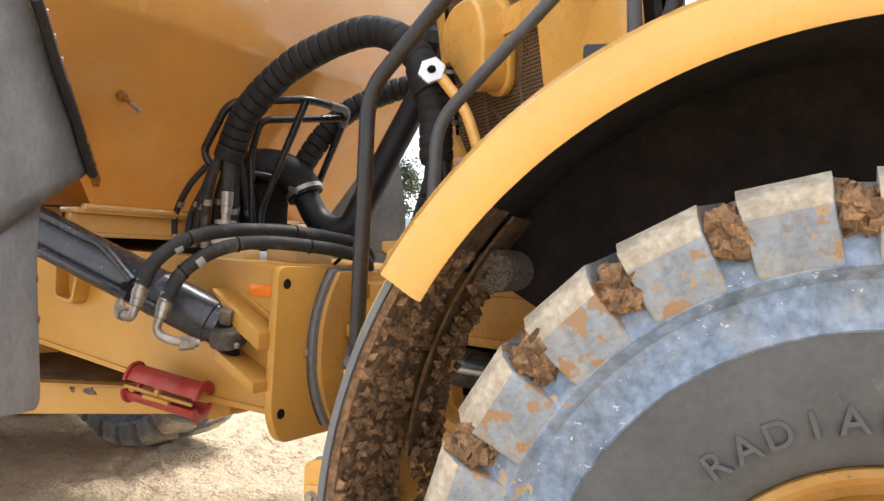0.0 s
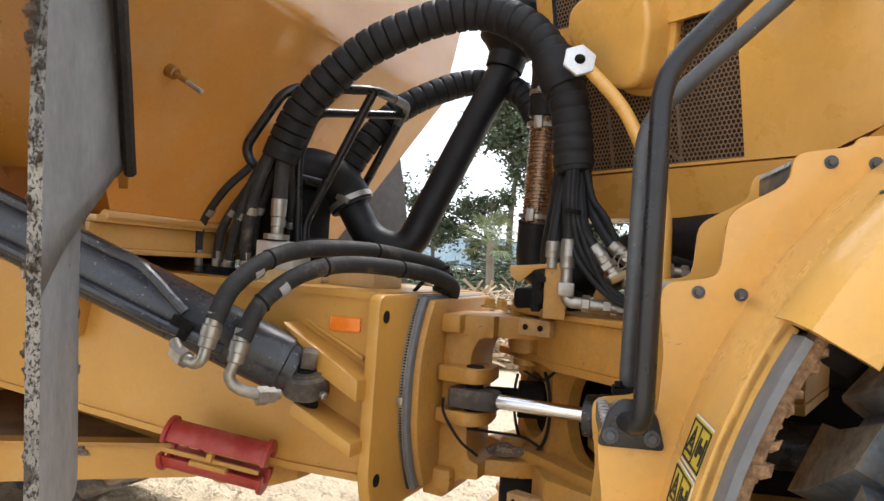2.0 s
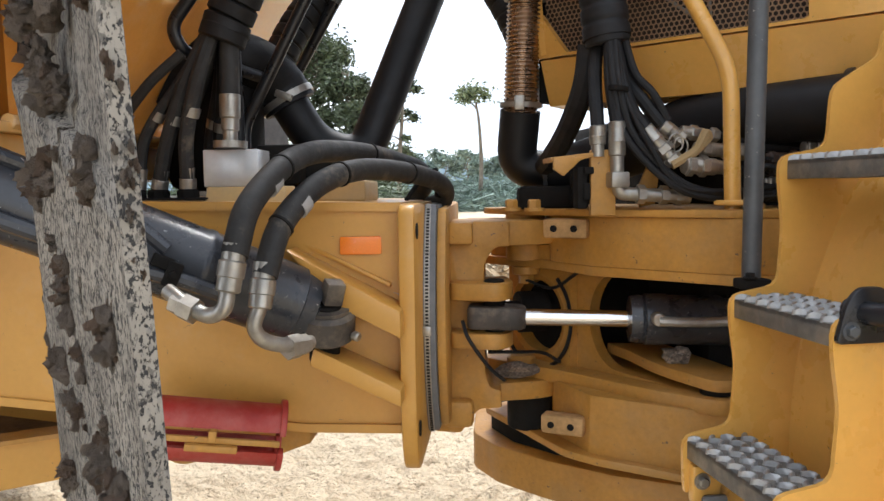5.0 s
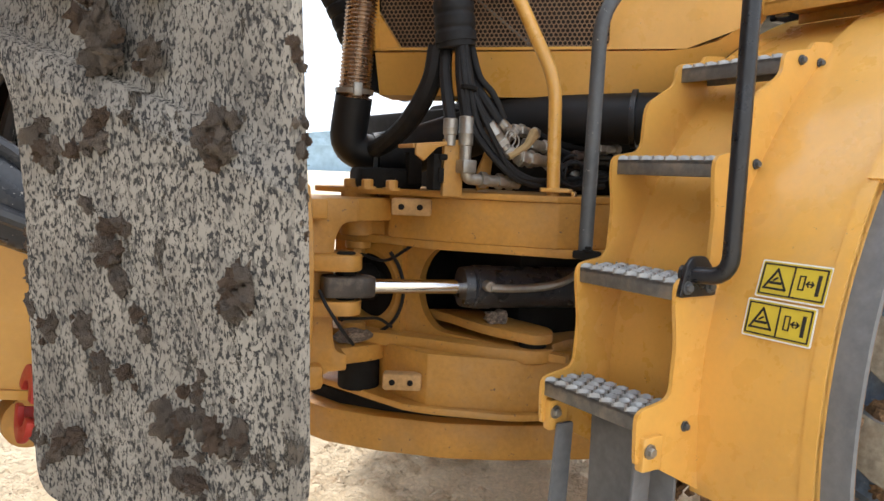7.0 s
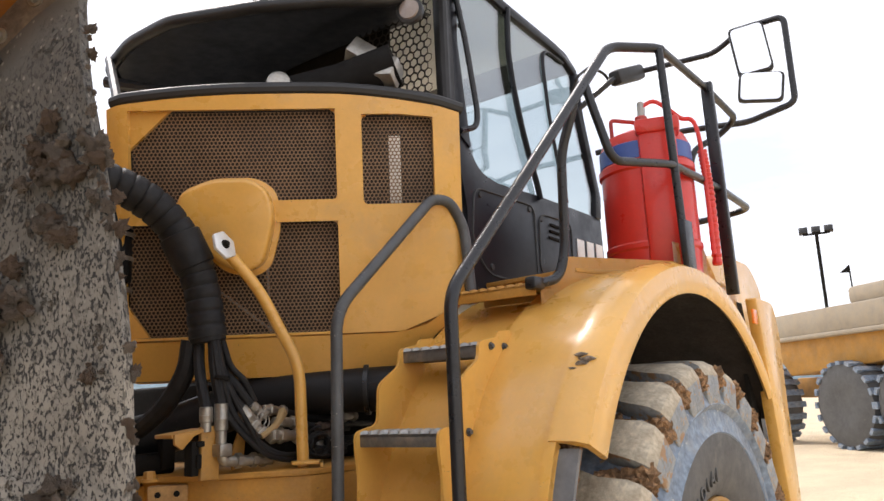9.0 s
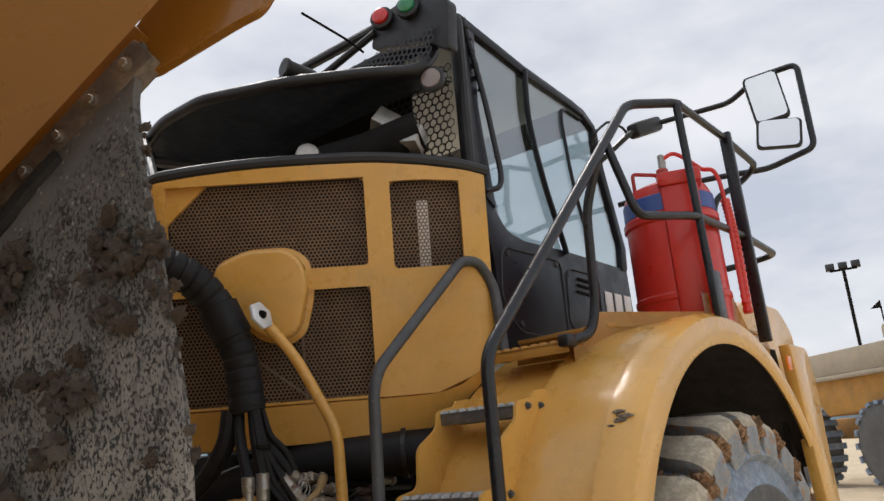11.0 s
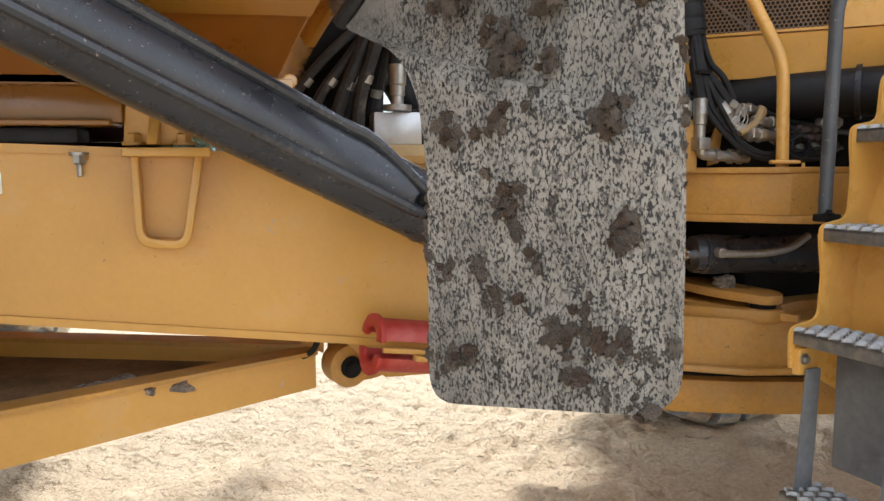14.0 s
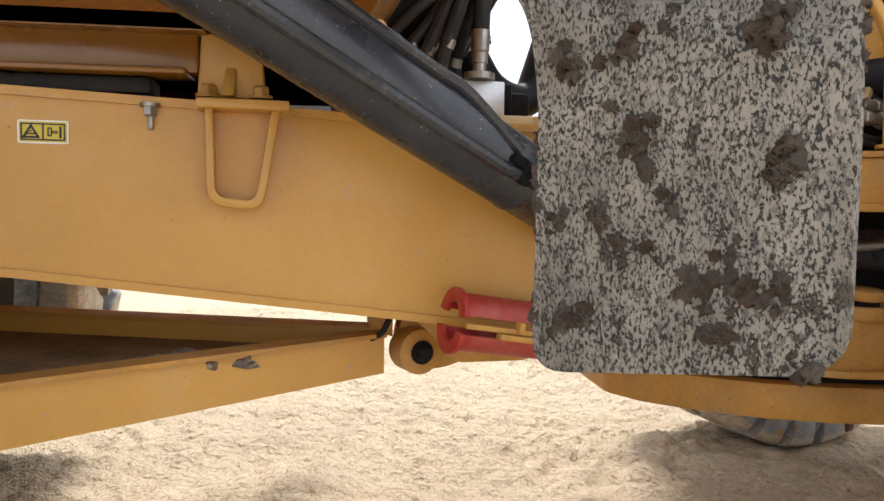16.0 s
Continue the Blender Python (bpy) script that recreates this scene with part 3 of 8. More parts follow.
# U-shaped pocket lug on the frame's side
bm = B()
pm = axes((0, -0.464 - 0.05, 0), (1, 0.112, 0), (0, 0, 1))
prism(bm, rounded([(-1.365, 1.6), (-1.36, 1.33), (-1.215, 1.315), (-1.165, 1.6), (-1.19, 1.6), (-1.233, 1.343), (-1.338, 1.355), (-1.343, 1.6)], [0, 0.05, 0.05, 0, 0, 0.03, 0.03, 0], 5), 0.1, pm, 0.006)
prism(bm, [(-1.35, 1.34), (-1.22, 1.33), (-1.18, 1.6), (-1.35, 1.6)], 0.012, axes((0, -0.464 - 0.02, 0), (1, 0.112, 0), (0, 0, 1)), 0)
prism(bm, rounded([(-1.385, 1.585), (-1.145, 1.585), (-1.145, 1.612), (-1.385, 1.612)], 0.008), 0.14, pm, 0.006)
pocket = part("lug_bracket", bm, YELLOW_SIDE, truck)
each("bracket_bolt", YELLOW_CAST, pocket, [lambda b_, x=x: bolt(b_, (x, -0.66, 1.62), (0, 0, 1), 0.022, 0.03) for x in (-1.35, -1.21)])
bm = B()
prism(bm, [(-1.38, 1.62), (-1.36, 1.95), (-1.22, 1.95), (-1.2, 1.62)], 0.05, xz(-0.63), 0.006)
prism(bm, [(-0.72, 1.62), (-0.5, 1.9), (-0.5, 1.62)], 0.03, yz(-1.29), 0.004)
part("body_support", bm, YELLOW_SIDE, truck)
bm = B()
bolt(bm, (-1.5, -0.66, 1.6), (0, 0, -1), 0.018, 0.03)
rod(bm, (-1.5, -0.66, 1.57), (-1.5, -0.66, 1.53), 0.008, 8)
part("frame_bolt", bm, STEEL, truck)

# warning label on the frame
def label_plate(name, w, h, m, parent, cells=2):
    bm_ = B()
    prism(bm_, rounded([(-w / 2, -h / 2), (w / 2, -h / 2), (w / 2, h / 2), (-w / 2, h / 2)], 0.004), 0.002, m, 0)
    plate = part(name, bm_, STICKER, parent, "yellow and black warning label")
    bm_ = B()
    prism(bm_, rounded([(-w / 2 - 0.004, -h / 2 - 0.004), (w / 2 + 0.004, -h / 2 - 0.004), (w / 2 + 0.004, h / 2 + 0.004), (-w / 2 - 0.004, h / 2 + 0.004)], 0.006), 0.0016, m @ Matrix.Translation((0, 0, -0.0006)), 0)
    part("border", bm_, WHITE, plate)
    bm_ = B()
    e = 0.0022

    def bar(a, b, t=0.004):
        a, b = Vector(a), Vector(b)
        d = (b - a).normalized() * (t / 2)
        k = Vector((-d.y, d.x))
        prism(bm_, [tuple(a - d + k), tuple(b + d + k), tuple(b + d - k), tuple(a - d - k)], 0.002, m @ Matrix.Translation((0, 0, e)), 0)

    i = 0.006
    loop = [(-w / 2 + i, -h / 2 + i), (w / 2 - i, -h / 2 + i), (w / 2 - i, h / 2 - i), (-w / 2 + i, h / 2 - i)]
    for a, b in zip(loop, loop[1:] + loop[:1]):
        bar(a, b, 0.0035)
    bar((0, -h / 2 + i), (0, h / 2 - i), 0.0035)
    s = h * 0.33
    cx = -w / 4
    tri = [(cx - s, -s * 0.8), (cx + s, -s * 0.8), (cx, s * 0.9)]
    for a, b in zip(tri, tri[1:] + tri[:1]):
        bar(a, b, 0.005)
    bar((cx - s * 0.45, -s * 0.3), (cx + s * 0.45, -s * 0.3), s * 0.22)
    bar((cx - s * 0.2, -s * 0.05), (cx + s * 0.1, s * 0.15), s * 0.15)
    rx = w / 4
    for a, b in (((-0.95, -0.55), (-0.5, -0.55)), ((-0.5, -0.55), (-0.5, 0.6)), ((-0.5, 0.6), (-0.95, 0.6)), ((-0.95, 0.6), (-0.95, -0.55))):
        bar((rx + a[0] * s, a[1] * s), (rx + b[0] * s, b[1] * s), 0.003)
    bar((rx - s * 0.3, 0), (rx + s * 0.35, 0), s * 0.12)
    for k, dx in ((-0.3, 0.2), (0.35, -0.2)):
        bar((rx + s * k, 0), (rx + s * (k + dx), s * 0.22), s * 0.1)
        bar((rx + s * k, 0), (rx + s * (k + dx), -s * 0.22), s * 0.1)
    bar((rx + s * 0.75, -s * 0.75), (rx + s * 0.75, s * 0.7), s * 0.3)
    part("pictogram", bm_, INK, plate)
    return plate


label_plate("warning_label", 0.115, 0.053, axes((-1.765, -0.464 - 0.112 * 1.772 - 0.018, 1.515), (1, 0.112, 0), (0, 0, 1)), truck)

# -- lift cylinder with its clevis --
CYL_A, CYL_B = Vector((-0.3, -0.612, 1.318)), Vector((-1.3, -1.173, 1.828))
CD = (CYL_B - CYL_A).normalized()
bm = B()
L = 2.1
revolve(bm, [(0.0, 0.07), (0.012, 0.088), (0.05, 0.092), (0.055, 0.1), (0.3, 0.101), (0.305, 0.104), (0.32, 0.104), (0.325, 0.101), (L, 0.101), (L + 0.01, 0.09)], CYL_A - CD * 0.05, CD, 36)
lift_cylinder = part("lift_cylinder", bm, CYL_BLACK, truck, "dark grey-black hydraulic lift cylinder with scuffed paint")
out_n = CD.cross(Vector((0, 0, 1))).normalized()
if out_n.y > 0:
    out_n = -out_n
up_n = out_n.cross(CD).normalized()
if up_n.z < 0:
    up_n = -up_n
bm = B()  # eye
ec, pa = Vector((-0.222, -0.6, 1.266)), Vector((0.12, -0.3, 0.94)).normalized()
revolve(bm, [(-0.042, 0.044), (-0.042, 0.068), (-0.034, 0.078), (0.03, 0.078), (0.04, 0.066), (0.04, 0.044), (0.02, 0.04), (-0.02, 0.04), (-0.042, 0.044)], ec, pa, 30)
box(bm, (0, 0, 0), (0.13, 0.11, 0.078), (0, 0, 0), 0.02, axes(CYL_A - CD * 0.035, CD, out_n))
part("cylinder_eye", bm, material("dusty_dark_steel_eye", (0.06, 0.05, 0.042), 0.6, var=0.3, vscale=12, bump=0.15, dust=DUST, dust_amount=0.05, dscale=9), lift_cylinder)
bm = B()
rod(bm, ec - pa * 0.115, ec + pa * 0.06, 0.041)
part("eye_pin", bm, DARK, lift_cylinder)
bm = B()  # lip round the pin and its square key
revolve(bm, [(0.035, 0.05), (0.035, 0.062), (0.05, 0.062), (0.05, 0.05)], ec, pa, 24)
box(bm, (0, 0, 0), (0.05, 0.045, 0.062), (0, 0, 0), 0.005, axes(ec + pa * 0.09 + Vector((0.02, -0.012, 0)), (0.8, 0.5, -0.1), (-0.4, 0.8, 0.3)))
part("pin_head", bm, bpy.data.materials["dusty_dark_steel_eye"], lift_cylinder)
bm = B()
rod(bm, ec + Vector((0.075, -0.02, -0.03)), ec + Vector((0.095, -0.03, -0.035)), 0.013, 10)
part("grease_nipple", bm, STEEL, lift_cylinder)
bm = B()  # small line along the barrel
ln = [CYL_A + CD * (0.2 + 0.1 * i) + out_n * 0.105 - up_n * 0.045 * (1 if i > 1 else 0.8) for i in range(19)]
sweep(bm, ln, 0.019, 10)
ln2 = [CYL_A + CD * (0.55 + 0.1 * i) + out_n * 0.07 + up_n * 0.085 for i in range(15)]
ln2 = [CYL_A + CD * 0.36 + out_n * 0.10 + up_n * 0.02] + ln2
sweep(bm, spline(ln2, 3), 0.018, 10)
part("cylinder_line", bm, CYL_BLACK, lift_cylinder)
bm = B()  # clamp of the line
cp = CYL_A + CD * 0.33 + out_n * 0.115 - up_n * 0.03
box(bm, (0, 0, 0), (0.035, 0.03, 0.06), (0, 0, 0), 0.004, axes(cp, CD, out_n))
box(bm, (0, 0, 0), (0.05, 0.02, 0.03), (0, 0, 0), 0.004, axes(cp + CD * 0.03 + up_n * 0.02, CD, out_n))
bolt(bm, cp + out_n * 0.015, out_n, 0.009, 0.01)
part("line_clamp", bm, DARK, lift_cylinder)

bm = B()  # clevis slabs
prism(bm, [(-0.322, 1.462), (-0.02, 1.295), (-0.02, 1.222), (-0.17, 1.3), (-0.235, 1.365)], 0.15, xz(-0.54), 0.006)
part("clevis_plate", bm, YELLOW_SIDE, truck)
bm = B()
prism(bm, [(-0.248, 1.203), (-0.02, 1.092), (-0.02, 1.046), (-0.262, 1.157)], 0.17, xz(-0.55), 0.006)
part("clevis_plate", bm, YELLOW_SIDE, truck)
bm = B()  # weld rib above the clevis
prism(bm, [(-0.36, 1.508), (-0.06, 1.358), (-0.06, 1.345), (-0.36, 1.49)], 0.03, xz(-0.497), 0.005)
part("clevis_web", bm, YELLOW_SIDE, truck)

# hoses that loop over to the cylinder
def fitting(parent, p0, p1, r, n=16):
    bm_ = B()
    p0, p1 = Vector(p0), Vector(p1)
    ll = (p1 - p0).length
    r *= 0.85
    revolve(bm_, [(0, r * 0.85), (0.004, r), (ll * 0.3, r), (ll * 0.32, r * 1.12), (ll * 0.62, r * 1.12), (ll * 0.66, r * 0.96), (ll, r * 0.96)], p0, p1 - p0, n)
    return part("hose_fitting", bm_, STEEL, parent)


bm = B()
A_HOSE = [(-0.338, -0.95, 1.475), (-0.32, -0.9, 1.58), (-0.275, -0.79, 1.668), (-0.245, -0.64, 1.708), (-0.21, -0.48, 1.722), (-0.15, -0.3, 1.722), (-0.09, -0.12, 1.706), (-0.03, 0.03, 1.68), (-0.02, 0.1, 1.63), (-0.06, 0.13, 1.58)]
hose(bm, A_HOSE, 0.03, 14)
hose_a = part("hydraulic_hose", bm, HOSE_DUSTY, truck)
bm = B()
B_HOSE = [(-0.3, -0.86, 1.42), (-0.275, -0.81, 1.53), (-0.225, -0.72, 1.612), (-0.17, -0.62, 1.655), (-0.11, -0.5, 1.67), (-0.03, -0.33, 1.663), (0.03, -0.17, 1.645), (0.06, -0.05, 1.615), (0.05, 0.0, 1.575), (0.0, 0.03, 1.56)]
hose(bm, B_HOSE, 0.03, 14)
hose_b = part("hydraulic_hose", bm, HOSE_DUSTY, truck)
fitting(hose_a, (-0.352, -0.962, 1.395), (-0.336, -0.945, 1.5), 0.032)
fitting(hose_b, (-0.31, -0.875, 1.345), (-0.3, -0.855, 1.45), 0.032)
for h_, pts in ((hose_a, [(-0.352, -0.962, 1.4), (-0.36, -0.97, 1.36), (-0.4, -0.962, 1.345), (-0.455, -0.955, 1.372), (-0.5, -0.93, 1.395)]),
                (hose_b, [(-0.31, -0.875, 1.35), (-0.322, -0.882, 1.305), (-0.305, -0.865, 1.27), (-0.265, -0.82, 1.25), (-0.225, -0.75, 1.243)])):
    bm = B()
    hose(bm, pts, 0.018, 12)
    part("elbow_pipe", bm, STEEL, h_)
bm = B()
revolve(bm, [(0, 0.03), (0.035, 0.03), (0.038, 0.026), (0.06, 0.026)], (-0.425, -0.96, 1.352), (-0.9, 0.2, 0.35), 6)
part("hex_nut", bm, STEEL, hose_a)
bm = B()
revolve(bm, [(0, 0.03), (0.035, 0.03), (0.038, 0.026), (0.06, 0.026)], (-0.265, -0.815, 1.242), (0.5, 0.8, 0.0), 6)
part("hex_nut", bm, STEEL, hose_b)
def hose_band(line, t, k, w, r):
    def mk(b_):
        p, q = Vector(line[t]), Vector(line[t + 1])
        rod(b_, p.lerp(q, k), p.lerp(q, k) + (q - p).normalized() * w, r, 14, 0.001)
    return mk


each("hose_tie", DARK, hose_a, [hose_band(A_HOSE, 2, 0, 0.008, 0.0335), hose_band(A_HOSE, 5, 0, 0.008, 0.0335)])
each("hose_tie", DARK, hose_b, [hose_band(B_HOSE, t, 0, 0.008, 0.0335) for t in (1, 3, 5)])
PRINT = material("grey_hose_print", (0.35, 0.34, 0.33), 0.6)
each("hose_label", PRINT, hose_b, [hose_band(B_HOSE, 1, 0.5, 0.035, 0.0315)])
each("hose_label", PRINT, hose_a, [hose_band(A_HOSE, 1, 0.5, 0.035, 0.0315)])
bm = B()  # clip and stay at the far end of the loop
box(bm, (0.045, -0.03, 1.622), (0.035, 0.05, 0.075), (0, 0, 20), 0.01)
tube(bm, [(-0.06, -0.12, 1.58), (-0.01, -0.06, 1.66), (0.03, 0.0, 1.68)], 0.008, 0.01, 8)
part("hose_clip", bm, DARK, hose_b)

# -- red locking sleeve under the frame --
RM = axes((-0.515, -0.66, 0.994), (0.345, 0.115, -0.06), (0, 1, 0))
bm = B()
for a0, a1, dz in ((10, 170, 0.012), (190, 350, -0.02)):
    prof = []
    n = 14
    for sgn in (1,):
        ring_o, ring_i = [], []
        for j in range(n + 1):
            a = radians(a0 + (a1 - a0) * j / n)
            ring_o.append((math.cos(a) * 0.067, math.sin(a) * 0.067 + dz))
            ring_i.append((math.cos(a) * 0.055, math.sin(a) * 0.055 + dz))
    prism(bm, ring_o + ring_i[::-1], 0.34, RM @ axes((0, 0, 0), (0, 1, 0), (0, 0, 1)), 0)
red_sleeve = part("locking_sleeve", bm, RED_DUSTY, truck, "split red steel locking sleeve with end rings")
def end_ring(e, a0, a1, dz):
    def mk(b_):
        ro = [(math.cos(radians(a0 + (a1 - a0) * j / 14)), math.sin(radians(a0 + (a1 - a0) * j / 14))) for j in range(15)]
        prism(b_, [(c * 0.079, s * 0.079 + dz) for c, s in ro] + [(c * 0.04, s * 0.04 + dz) for c, s in ro[::-1]], 0.016, RM @ axes((e, 0, 0), (0, 1, 0), (0, 0, 1)), 0.003)
    return mk


each("end_ring", RED_DUSTY, red_sleeve, [end_ring(e, *q) for e in (-0.175, 0.175) for q in ((5, 175, 0.012), (185, 355, -0.02))])
bm = B()
box(bm, (0, -0.07, -0.004), (0.34, 0.012, 0.016), (0, 0, 0), 0.003, RM)
box(bm, (0.0, -0.075, -0.022), (0.13, 0.03, 0.018), (0, 0, 0), 0.004, RM)
box(bm, (0.0, -0.075, 0.01), (0.02, 0.03, 0.03), (0, 0, 0), 0.003, RM)
part("hinge_bar", bm, YELLOW_CAST, red_sleeve)
bm = B()
prism(bm, [(-0.8, 1.02), (-0.3, 0.97), (-0.3, 0.9), (-0.42, 0.855), (-0.62, 0.85)], 0.1, xz(-0.44), 0.006)
part("sleeve_bracket", bm, YELLOW_CAST, truck)

# -- suspension A-frame --
PIV = Vector((-0.745, -0.3, 0.856))
def leg(bm_, p0, p1, h0, h1, w0, w1):
    p0, p1 = Vector(p0), Vector(p1)
    d = (p1 - p0).normalized()
    s = d.cross(Vector((0, 0, 1))).normalized()
    vs = []
    for p, h, w in ((p0, h0, w0), (p1, h1, w1)):
        vs += [bm_.verts.new(p + s * a * w / 2 + Vector((0, 0, b * h / 2))) for a, b in ((-1, -1), (1, -1), (1, 1), (-1, 1))]
    f = [bm_.faces.new([vs[i] for i in q]) for q in ((3, 2, 1, 0), (4, 5, 6, 7), (0, 1, 5, 4), (1, 2, 6, 5), (2, 3, 7, 6), (3, 0, 4, 7))]
    add_bevel(bm_, vs, 0.006)


bm = B()
leg(bm, (-0.86, -0.33, 0.852), (-2.6, -1.1, 0.74), 0.125, 0.2, 0.05, 0.06)
arm = part("suspension_arm", bm, YELLOW_SIDE, truck, "yellow welded suspension beam with dried mud on its ledge")
bm = B()
leg(bm, (-0.86, -0.27, 0.88), (-2.6, 0.25, 0.885), 0.07, 0.08, 0.05, 0.06)
part("far_leg", bm, YELLOW_SIDE, arm)
# web plate, with the shade of the truck above put into its brown
bm = B()
prism(bm, [(-0.9, -0.34), (-2.6, -1.08), (-2.6, 0.25), (-0.9, -0.26)], 0.02, axes((0, 0, 0.85), (1, 0, 0), (0, 1, 0.0)), 0)
part("web_plate", bm, material("shade_browned_plate", (0.2, 0.125, 0.06), 0.9, var=0.35, vscale=5, grain=0.2, bump=0.4, bscale=50), arm, "web plate coloured dark brown for the truck's shade")
bm = B()
leg(bm, (-0.86, -0.335, 0.918), (-2.6, -1.1, 0.843), 0.014, 0.014, 0.09, 0.1)
leg(bm, (-0.86, -0.265, 0.925), (-2.6, 0.25, 0.932), 0.016, 0.016, 0.1, 0.12)
part("arm_cap", bm, YELLOW_CAST, arm)
random.seed(31)
each("dried_mud", MUD_GREY, arm, [lambda b_, i=i, q=(-1.42 + random.uniform(-0.16, 0.16), -0.52 + random.uniform(-0.06, 0.06)): blob(b_, (q[0], q[1], 0.87), 0.015 + 0.0015 * (i % 14), (1.5, 1.2, 0.7), i, 2, 0.7) for i in range(18)])
bm = B()
revolve(bm, [(-0.05, 0.05), (-0.045, 0.075), (0.045, 0.075), (0.05, 0.05)], PIV, (0.35, -0.94, 0), 28)
part("pivot_eye", bm, YELLOW_CAST, arm)
bm = B()
bolt(bm, PIV + Vector((0.018, -0.05, 0)), (0.35, -0.94, 0), 0.026, 0.03)
part("pivot_bolt", bm, DARK, arm)
bm = B()
prism(bm, rounded([(-0.83, 0.86), (-0.8, 0.79), (-0.68, 0.78), (-0.35, 0.9), (-0.3, 1.0), (-0.8, 1.02)], [0.05, 0.05, 0.05, 0.02, 0, 0]), 0.03, axes((0.02, -0.235, 0), (1, 0.03, 0), (0, 0, 1)), 0.005)
prism(bm, rounded([(-0.83, 0.86), (-0.8, 0.79), (-0.68, 0.78), (-0.35, 0.9), (-0.3, 1.0), (-0.8, 1.02)], [0.05, 0.05, 0.05, 0.02, 0, 0]), 0.03, axes((0.02, -0.1, 0), (1, 0.03, 0), (0, 0, 1)), 0.005)
prism(bm, [(-0.9, 1.0), (-0.9, 0.93), (-0.82, 0.9), (-0.82, 1.0)], 0.22, xz(-0.2), 0.005)
part("pivot_bracket", bm, YELLOW_CAST, truck)
bm = B()
hose(bm, [(-0.83, -0.36, 0.98), (-0.86, -0.39, 0.93), (-0.9, -0.36, 0.9)], 0.01, 8)
part("grease_line", bm, RUBBER_HOSE, truck)
bm = B()
rod(bm, (-3.15, -1.0, 0.93), (-3.15, 1.0, 0.93), 0.19, 24, 0.02)
part("rear_axle", bm, YELLOW_CAST, truck)
bm = B()
rod(bm, (-4.85, -1.0, 0.93), (-4.85, 1.0, 0.93), 0.19, 24, 0.02)
part("rear_axle", bm, YELLOW_CAST, truck)

# -- body --
def fx(z):
    """The front wall's place ahead at the height z."""
    return -0.94 + 0.6 * (min(z, 2.58) - 1.79) - 0.15 * max(0.0, z - 2.58)


def by(z):
    """The belly's half width at the height z."""
    return 0.89 + 0.93 * (z - 1.79)


bm = B()
Z0, Z1, Z2 = 1.79, 2.72, 3.5
rows_ = []
for z in (Z0, 2.56, 2.6, Z1, Z2):
    w = by(z) if z <= Z1 else by(Z1) + 0.03
    wf = 0.89 + 0.3 * (min(z, 2.6) - 1.79) + 0.75 * max(0.0, z - 2.6)
    x = fx(z)
    rows_.append([(-6.6, -w, z), (x - 0.5, -w, z), (x - 0.1, -w + 0.012, z), (x, -w + 0.1, z), (x, wf - 0.1, z), (x - 0.1, wf - 0.012, z), (x - 0.5, wf, z), (-6.6, w, z)])
vv = [[bm.verts.new(p) for p in r] for r in rows_]
for a, b in zip(vv, vv[1:]):
    for i in range(7):
        bm.faces.new((a[i], a[i + 1], b[i + 1], b[i]))
bm.faces.new(vv[0])
bmesh.ops.solidify(bm, geom=bm.faces[:], thickness=0.02)
bm.normal_update()
# front wall keeps the lighter paint; other faces take the shade-darkened copy
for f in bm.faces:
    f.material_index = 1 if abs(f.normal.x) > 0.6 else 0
dump_body = part("dump_body", bm, [BODY_PAINT_SHADED, WALL_PAINT], truck, "glossy orange-yellow dump body with sloping front wall", sharp=40)
bm = B()  # lip along the lower front edge
rod(bm, (-0.9, -0.86, 1.785), (-0.9, 0.52, 1.785), 0.02, 10)
prism(bm, [(-0.9, 1.76), (0.62, 1.76), (0.62, 1.785), (-0.9, 1.785)], 0.12, yz(-0.95), 0.005)
prism(bm, [(-0.9, 1.675), (0.66, 1.675), (0.66, 1.76), (-0.9, 1.76)], 0.02, yz(-0.93), 0.004)
prism(bm, [(-0.92, 1.655), (0.68, 1.655), (0.68, 1.675), (-0.92, 1.675)], 0.16, yz(-0.95), 0.004)
part("front_sill", bm, WALL_PAINT, dump_body)
for s in (-1, 1):
    bm = B()  # long runner of the body over the frame
    box(bm, (-4.0, s * 0.6, 1.735), (5.25, 0.14, 0.105), (0, 0, 0), 0.008)
    runner = part("body_runner", bm, BODY_PAINT_SHADED, dump_body)
    each("runner_flange", BODY_PAINT_SHADED, runner, [lambda b_, s=s, q=q: box(b_, (-4.0, s * q[0], q[1]), q[2], (0, 0, 0), 0.004) for q in ((0.635, 1.795, (5.3, 0.16, 0.02)), (0.64, 1.682, (5.2, 0.15, 0.016)))])
    bm = B()
    box(bm, (-4.0, s * 0.6, 1.648), (5.0, 0.12, 0.045), (0, 0, 0), 0.01)
    part("rubber_pad", bm, RUBBER_HOSE, dump_body)
each("side_rail", BODY_PAINT_SHADED, dump_body, [lambda b_, k=k: box(b_, (-3.75, k * (by(Z1) + 0.05), 2.76), (5.0, 0.1, 0.1), (0, 0, 0), 0.02) for k in (-1, 1)])
bm = B()
pw = Vector((fx(2.27), -0.87, 2.27))
nw = Vector((1, 0, -0.57)).normalized()
rod(bm, pw - nw * 0.01, pw + nw * 0.035, 0.022, 12)
rod(bm, pw, pw + nw * 0.09, 0.0095, 10)
peg = part("lifting_peg", bm, BODY_PAINT_SHADED, dump_body)
bm = B()
rod(bm, pw + nw * 0.085, pw + nw * 0.165, 0.0085, 10)
part("peg_tip", bm, STEEL, peg)

